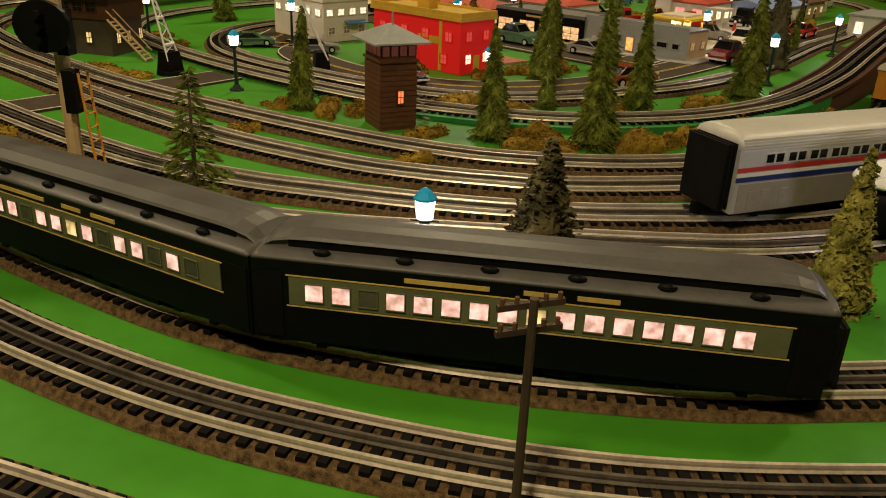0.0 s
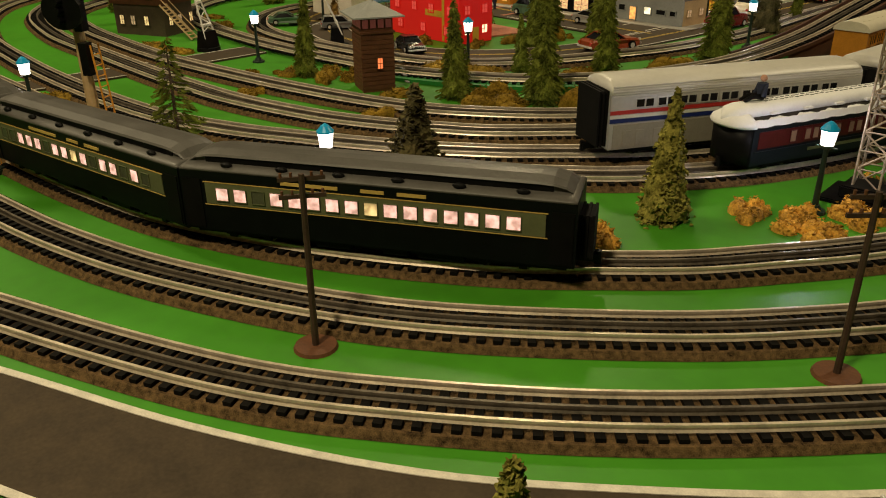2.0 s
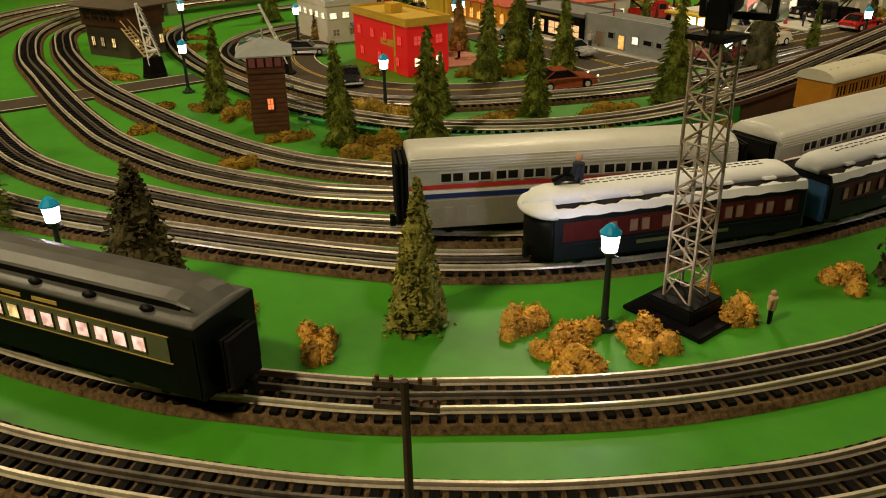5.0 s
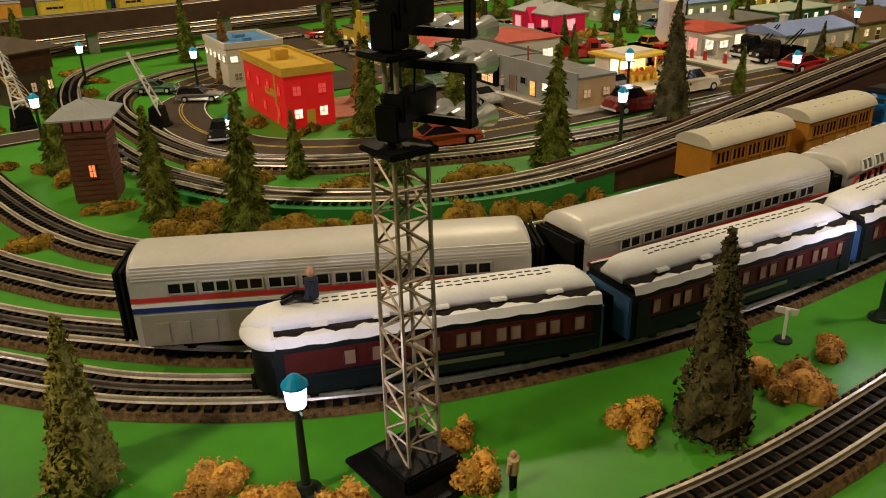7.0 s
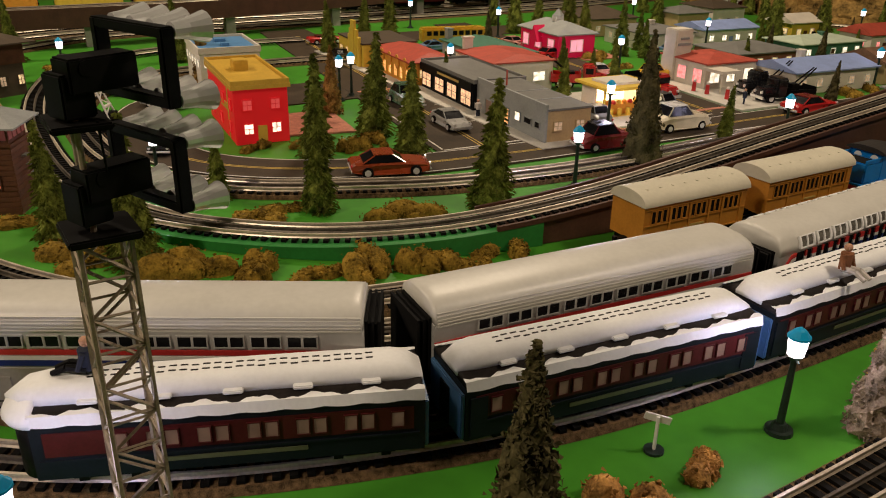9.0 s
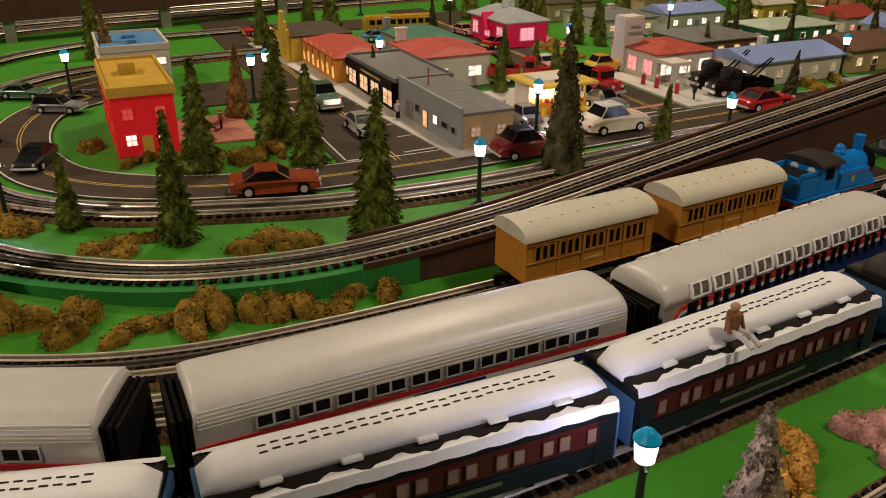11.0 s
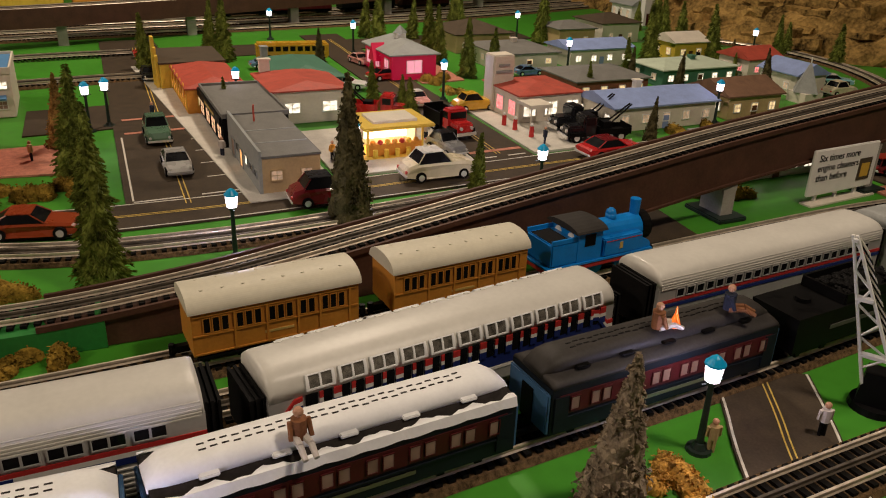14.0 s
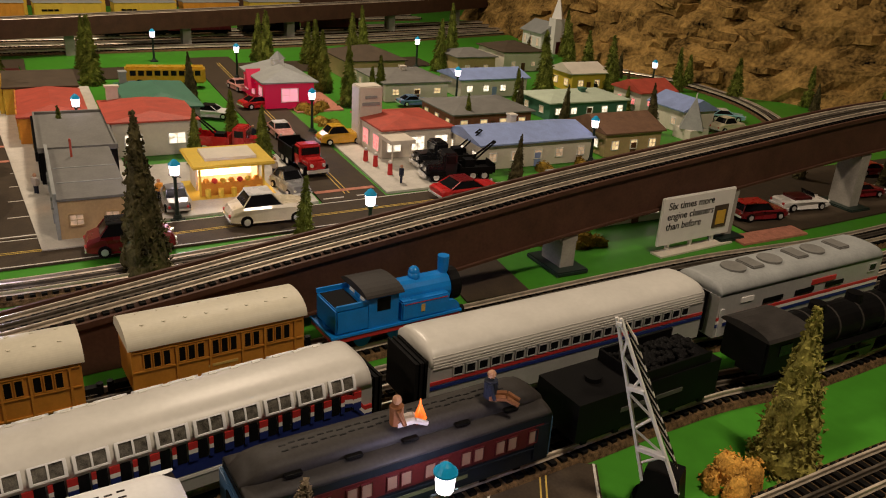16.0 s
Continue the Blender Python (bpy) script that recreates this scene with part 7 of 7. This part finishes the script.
auto("pink and white car behind the hall", -1.276, 2.140, 10, "pink", 0.08)
auto("aqua sedan by the far track", -0.763, 3.124, 60, "aqua", 0.085, "sedan", two="white")
auto("cream sedan by the spire", -0.679, 3.047, 90, "cream", 0.08, "old")
auto("black pickup car on the curved road", -0.637, 1.189, -20, "black", 0.085, "sedan")
auto("dark jeep by the red building", -0.909, 1.226, 60, "grey", 0.08, "wagon", two="black")
auto("olive car on the far curved road", -1.031, 1.174, 60, "green", 0.08, "sedan")
auto("blue car behind the far houses", -1.053, 2.471, 90, "blue", 0.075)
auto("blue car behind the yellow shop", -1.283, 1.918, 90, "blue", 0.08)
auto("red car beyond the bridge piers", -0.353, 3.075, 80, "red", 0.08)
c, W = auto("blue-grey muscle car with orange stripes on the near road", 0.434, 0.702, 232, "blue", 0.108, "sedan", 0.0032)
for s in (-0.006, 0.006):
    part("stripe", one(box, 0.034, s, 0.0236, 0.032, 0.005, 0.0016), "orange", c, "orange bonnet stripe")


def lorry(label, x, y, turn, cab, bed, bed_h, boom=False):
    t = thing("truck", label, "truck", "model trucks", at=pose(x, y, 0.003, 0, 0, turn))
    part("chassis", one(box, 0, 0, 0.008, 0.115, 0.022, 0.005), "black", t)
    bm = one(box, 0.042, 0, 0.010, 0.030, 0.030, 0.018)
    bevelled(bm, 0.003)
    part("bonnet", bm, cab, t)
    bm = one(box, 0.018, 0, 0.010, 0.024, 0.036, 0.036)
    bevelled(bm, 0.003)
    c = part("cab", bm, cab, t)
    part("windscreen", one(box, 0.0302, 0, 0.030, 0.0012, 0.030, 0.011), "darkglass", c)
    for s in (-1, 1):
        part("side_window", one(box, 0.018, s * 0.0182, 0.030, 0.015, 0.0012, 0.011), "darkglass", c)
        part("fender", one(box, 0.040, s * 0.0165, 0.012, 0.026, 0.008, 0.006), "black", t)
        bm = B()
        rod(bm, (0.057, s * 0.010, 0.020), (0.060, s * 0.010, 0.020), 0.0028, n=10)
        part("headlight", bm, "chrome", t)
        part("bed_side", one(box, -0.028, s * 0.019, 0.013, 0.060, 0.002, bed_h), bed, t)
    part("bed_floor", one(box, -0.028, 0, 0.013, 0.060, 0.038, 0.003), bed, t)
    for x2 in (-0.057, 0.001):
        part("bed_end", one(box, x2, 0, 0.013, 0.002, 0.038, bed_h + 0.004), bed, t)
    part("bumper", one(box, 0.060, 0, 0.008, 0.003, 0.036, 0.005), "chrome", t)
    if boom:
        for s in (-1, 1):
            part("boom", one(rod, (-0.012, s * 0.008, 0.020), (-0.062, s * 0.003, 0.060), 0.0016, n=5), "black", t)
        part("winch", one(box, -0.018, 0, 0.016, 0.016, 0.018, 0.016), "black", t)
    wheels(t, 0.11, 0.019, 0.0088, (-0.040, -0.020, 0.042))


lorry("red dump truck with black tipping body", -0.666, 2.093, 5, "paint_red", "black", 0.022)
lorry("black vintage tow truck with raised boom", -0.545, 2.312, 262, "paint_black", "black", 0.010, True)
lorry("black vintage tow truck beside the station", -0.610, 2.326, 268, "paint_black", "black", 0.010, True)
lorry("red fire engine with ladders beside the station house", -0.784, 2.006, 60, "paint_red", "paint_red", 0.016, True)
bus = thing("bus", "long yellow bus parked behind the hall", "bus", at=pose(-1.335, 1.990, 0.003, 0, 0, 82))
bm = one(box, 0, 0, 0.010, 0.17, 0.040, 0.036)
bevelled(bm, 0.004)
part("body", bm, "paint_yellow", bus)
for s in (-1, 1):
    for k in range(9):
        part("window", one(box, -0.068 + k * 0.017, s * 0.0202, 0.028, 0.012, 0.001, 0.011), "darkglass", bus)
wheels(bus, 0.17, 0.020, 0.010, (-0.055, 0.055))


# ---- far side: rock face, far bridge, freight trains, backdrop ----
def rock_face():
    bm = B()
    nx, nz = 150, 26
    p0, p1, p2 = Vector((-2.6, 3.42, 0)), Vector((-1.37, 3.26, 0)), Vector((0.2, 3.88, 0))
    rows = []
    for i in range(nx + 1):
        u = i / nx
        base = p0.lerp(p1, u * 2.2) if u < 0.4545 else p1.lerp(p2, (u - 0.4545) / 0.5455)
        d = Vector((-0.25, 1.0, 0)).normalized()
        col = []
        for j in range(nz + 1):
            v = j / nz
            ledge = noise.noise(Vector((u * 9, v * 3.2, 1))) * 0.5
            step = math.floor(v * 7 + ledge + 0.8 * noise.noise(Vector((u * 22, v * 2, 4)))) / 7
            out = 0.38 * (0.55 * v + 0.45 * step) + 0.035 * noise.noise(Vector((u * 26, v * 8, 7))) + 0.016 * noise.noise(Vector((u * 80, v * 24, 2)))
            z = 0.45 * v + 0.016 * noise.noise(Vector((u * 40, v * 14, 9)))
            col.append(bm.verts.new(base + d * out + Vector((0, 0, max(0.0, z) if j else -0.001))))
        rows.append(col)
    for a, b in zip(rows, rows[1:]):
        for j in range(nz):
            bm.faces.new((a[j], b[j], b[j + 1], a[j + 1]))
    return tagged(part("rock_face", bm, "rock"), "stepped brown rock cliff behind the town", "cliff", "", "structure")


cliff = rock_face()
rr = random.Random(5)
for k in range(130):
    u = rr.random()
    x = -1.95 + 2.05 * u
    y = 3.30 + 0.395 * max(0, x + 1.37)
    v = rr.uniform(0.05, 0.9)
    bm = B()
    bmesh.ops.create_cube(bm, size=1, matrix=pose(0, 0, 0, rr.uniform(-8, 8), rr.uniform(-8, 8), rr.uniform(-20, 25)) @ Matrix.Diagonal((rr.uniform(0.05, 0.19), rr.uniform(0.05, 0.09), rr.uniform(0.014, 0.040), 1)))
    bmesh.ops.subdivide_edges(bm, edges=bm.edges[:], cuts=2, use_grid_fill=True)
    for vtx in bm.verts:
        vtx.co += Vector([noise.noise(vtx.co * 30 + Vector((k, i * 7, 0))) * 0.010 for i in range(3)])
    ob = part("ledge_stone", bm, "rock", cliff)
    ob.matrix_basis = pose(x, y + 0.34 * v, 0.45 * v)
slab("pavement", "ochre plateau above the rock cliff", "plateau", [(-2.7, 3.80), (0.6, 4.42), (0.6, 4.98), (-2.7, 4.98)], 0.37, 0.44, "tanwall")
for k in range(12):
    x = -1.75 + k * 0.16
    tree("pine" if k % 3 else "dark", x, 3.23 + 0.395 * max(0, x + 1.37) - 0.05 * (k % 2), 0.07 + 0.02 * (k % 3), 1.0)

far_b = [(-1.606, 0.946, 0.085), (-1.663, 1.332, 0.085), (-1.762, 1.700, 0.087), (-1.883, 2.097, 0.092), (-2.044, 2.568, 0.097), (-2.245, 3.077, 0.100), (-2.552, 3.623, 0.10)]
track("FB", "three-rail track on the far brown girder bridge", far_b, bed=False)
fb = thing("far_bridge", "long brown girder bridge across the far tracks", "bridge", "", "structure")
line = TRACKS["FB"][::4]
part("girder", one(sweep, line, [(-0.030, -0.036), (0.030, -0.036), (0.030, 0.0055), (-0.030, 0.0055)]), "girder", fb)
for s in (-1, 1):
    part("edge_beam", one(sweep, line, [(s * 0.030, -0.036), (s * 0.034, -0.036), (s * 0.034, 0.010), (s * 0.030, 0.010)]), "girder", fb)
for y in (1.15, 1.5, 1.82, 2.14, 2.48, 2.9, 3.25):
    p = min(TRACKS["FB"], key=lambda q: abs(q.y - y))
    part("pier", one(box, p.x, p.y, 0.0, 0.040, 0.024, p.z - 0.036), "concrete", fb, "grey cast pier")
far_lines = ([(-2.128, 1.986), (-2.223, 2.677), (-2.389, 3.415)], [(-2.029, 1.982), (-2.121, 2.671), (-2.282, 3.406)], [(-1.931, 1.979), (-2.020, 2.666), (-2.190, 3.398)], [(-1.833, 1.975), (-1.926, 2.660), (-2.106, 3.329)], [(-2.252, 0.850), (-2.317, 1.881), (-2.509, 3.178)], [(-2.354, 0.850), (-2.418, 1.884), (-2.611, 3.182)], [(-1.240, 1.794), (-1.286, 1.956)])
for k, pts in enumerate(far_lines[:6]):
    track("F%d" % k, "three-rail track on the far side of the town", pts)


def freight_car(label, key, x, y, body, kind="box", L=0.20):
    t = thing("freight_car", label, "freight car", "far freight cars")
    part("underframe", one(box, 0, 0, 0.009, L, 0.040, 0.006), "black", t)
    for d in (-0.33, 0.33):
        truck(t, d * L)
    bm = one(box, 0, 0, 0.015, L * 0.98, 0.052, 0.048 if kind == "box" else 0.030)
    bevelled(bm, 0.0012)
    part("body", bm, body, t)
    if kind == "box":
        part("roof", one(bar, dome_profile(0.0275, 0.0632, 0.0638, 0.0675, 8), -L / 2, L / 2), "slate", t)
        for s in (-1, 1):
            part("door", one(box, 0, s * 0.0268, 0.017, L * 0.2, 0.0016, 0.043), body, t)
            part("lettering", one(box, -L * 0.27, s * 0.0264, 0.038, L * 0.25, 0.0008, 0.006), "black", t, "dark lettering bars")
    for s in (-1, 1):
        for k in range(12):
            part("rib", one(box, (k / 11 - 0.5) * L * 0.95, s * 0.0266, 0.016, 0.0016, 0.0012, 0.046 if kind == "box" else 0.028), body, t)
    t.matrix_basis = on_track(key, x, y, L)


for k in range(8):
    freight_car("yellow freight car on a far track" if k % 3 else "orange freight car on a far track", "F4", -2.02, 0.95 + 0.235 * k, "yellow" if k % 3 else "orange")
for k in range(6):
    freight_car("blue and silver car on a far track" if k < 3 else "yellow freight car on a far track", "F5", -2.10, 0.95 + 0.24 * k, "blue" if k < 3 else "yellow")
for k in range(4):
    freight_car("brown gondola on the far bridge approach", "F1", -1.80, 2.0 + 0.235 * k, "maroon" if k % 2 else "black", "gondola")
slab("backdrop", "dark brown fascia board behind the far tracks", "backdrop", [(-3.0, -0.3), (-2.88, -0.3), (-2.88, 4.0), (-3.0, 4.0)], 0.0, 0.16, "girder")


# ---- sleepers ----
def tie_data():
    bm = one(box, 0, 0, 0.0048, 0.0054, 0.0440, 0.0030)
    me = bpy.data.meshes.new("tie")
    bm.to_mesh(me)
    bm.free()
    me.materials.append(M["tie"])
    return me


TIE = tie_data()
tracks = [o for o in scene.objects if o.name.startswith("railway_track")]
NEAR = {"T1": (-0.5, 0.45), "T2": (-0.4, 0.45), "T3": (-0.2, 0.5), "A4": (-0.5, 0.2), "A3": (-0.5, -0.05)}
for ob, (key, line) in zip(tracks, TRACKS.items()):
    rest = []
    for i, p in enumerate(line):
        h = heading(line, i)
        m = Matrix.Translation(p) @ pose(0, 0, 0, 0, 0, math.degrees(math.atan2(h.y, h.x)))
        if key in NEAR and NEAR[key][0] < p.x < NEAR[key][1] and p.y < 1.35:
            tie = new("tie", TIE)
            tie.parent = ob
            tie.matrix_basis = m
        else:
            rest.append(m)
    cube = [Vector((sx * 0.0027, sy * 0.022, z)) for z in (0.0048, 0.0078) for sx, sy in ((-1, -1), (1, -1), (1, 1), (-1, 1))]
    quads = ((0, 3, 2, 1), (4, 5, 6, 7), (0, 1, 5, 4), (1, 2, 6, 5), (2, 3, 7, 6), (3, 0, 4, 7))
    verts, faces = [], []
    for m in rest:
        n0 = len(verts)
        verts += [m @ v for v in cube]
        faces += [tuple(n0 + i for i in q) for q in quads]
    me = bpy.data.meshes.new("far_ties")
    me.from_pydata(verts, [], faces)
    me.materials.append(M["tie"])
    far = new("far_ties", me)
    far.parent = ob
    tagged(far, kind="stuff")
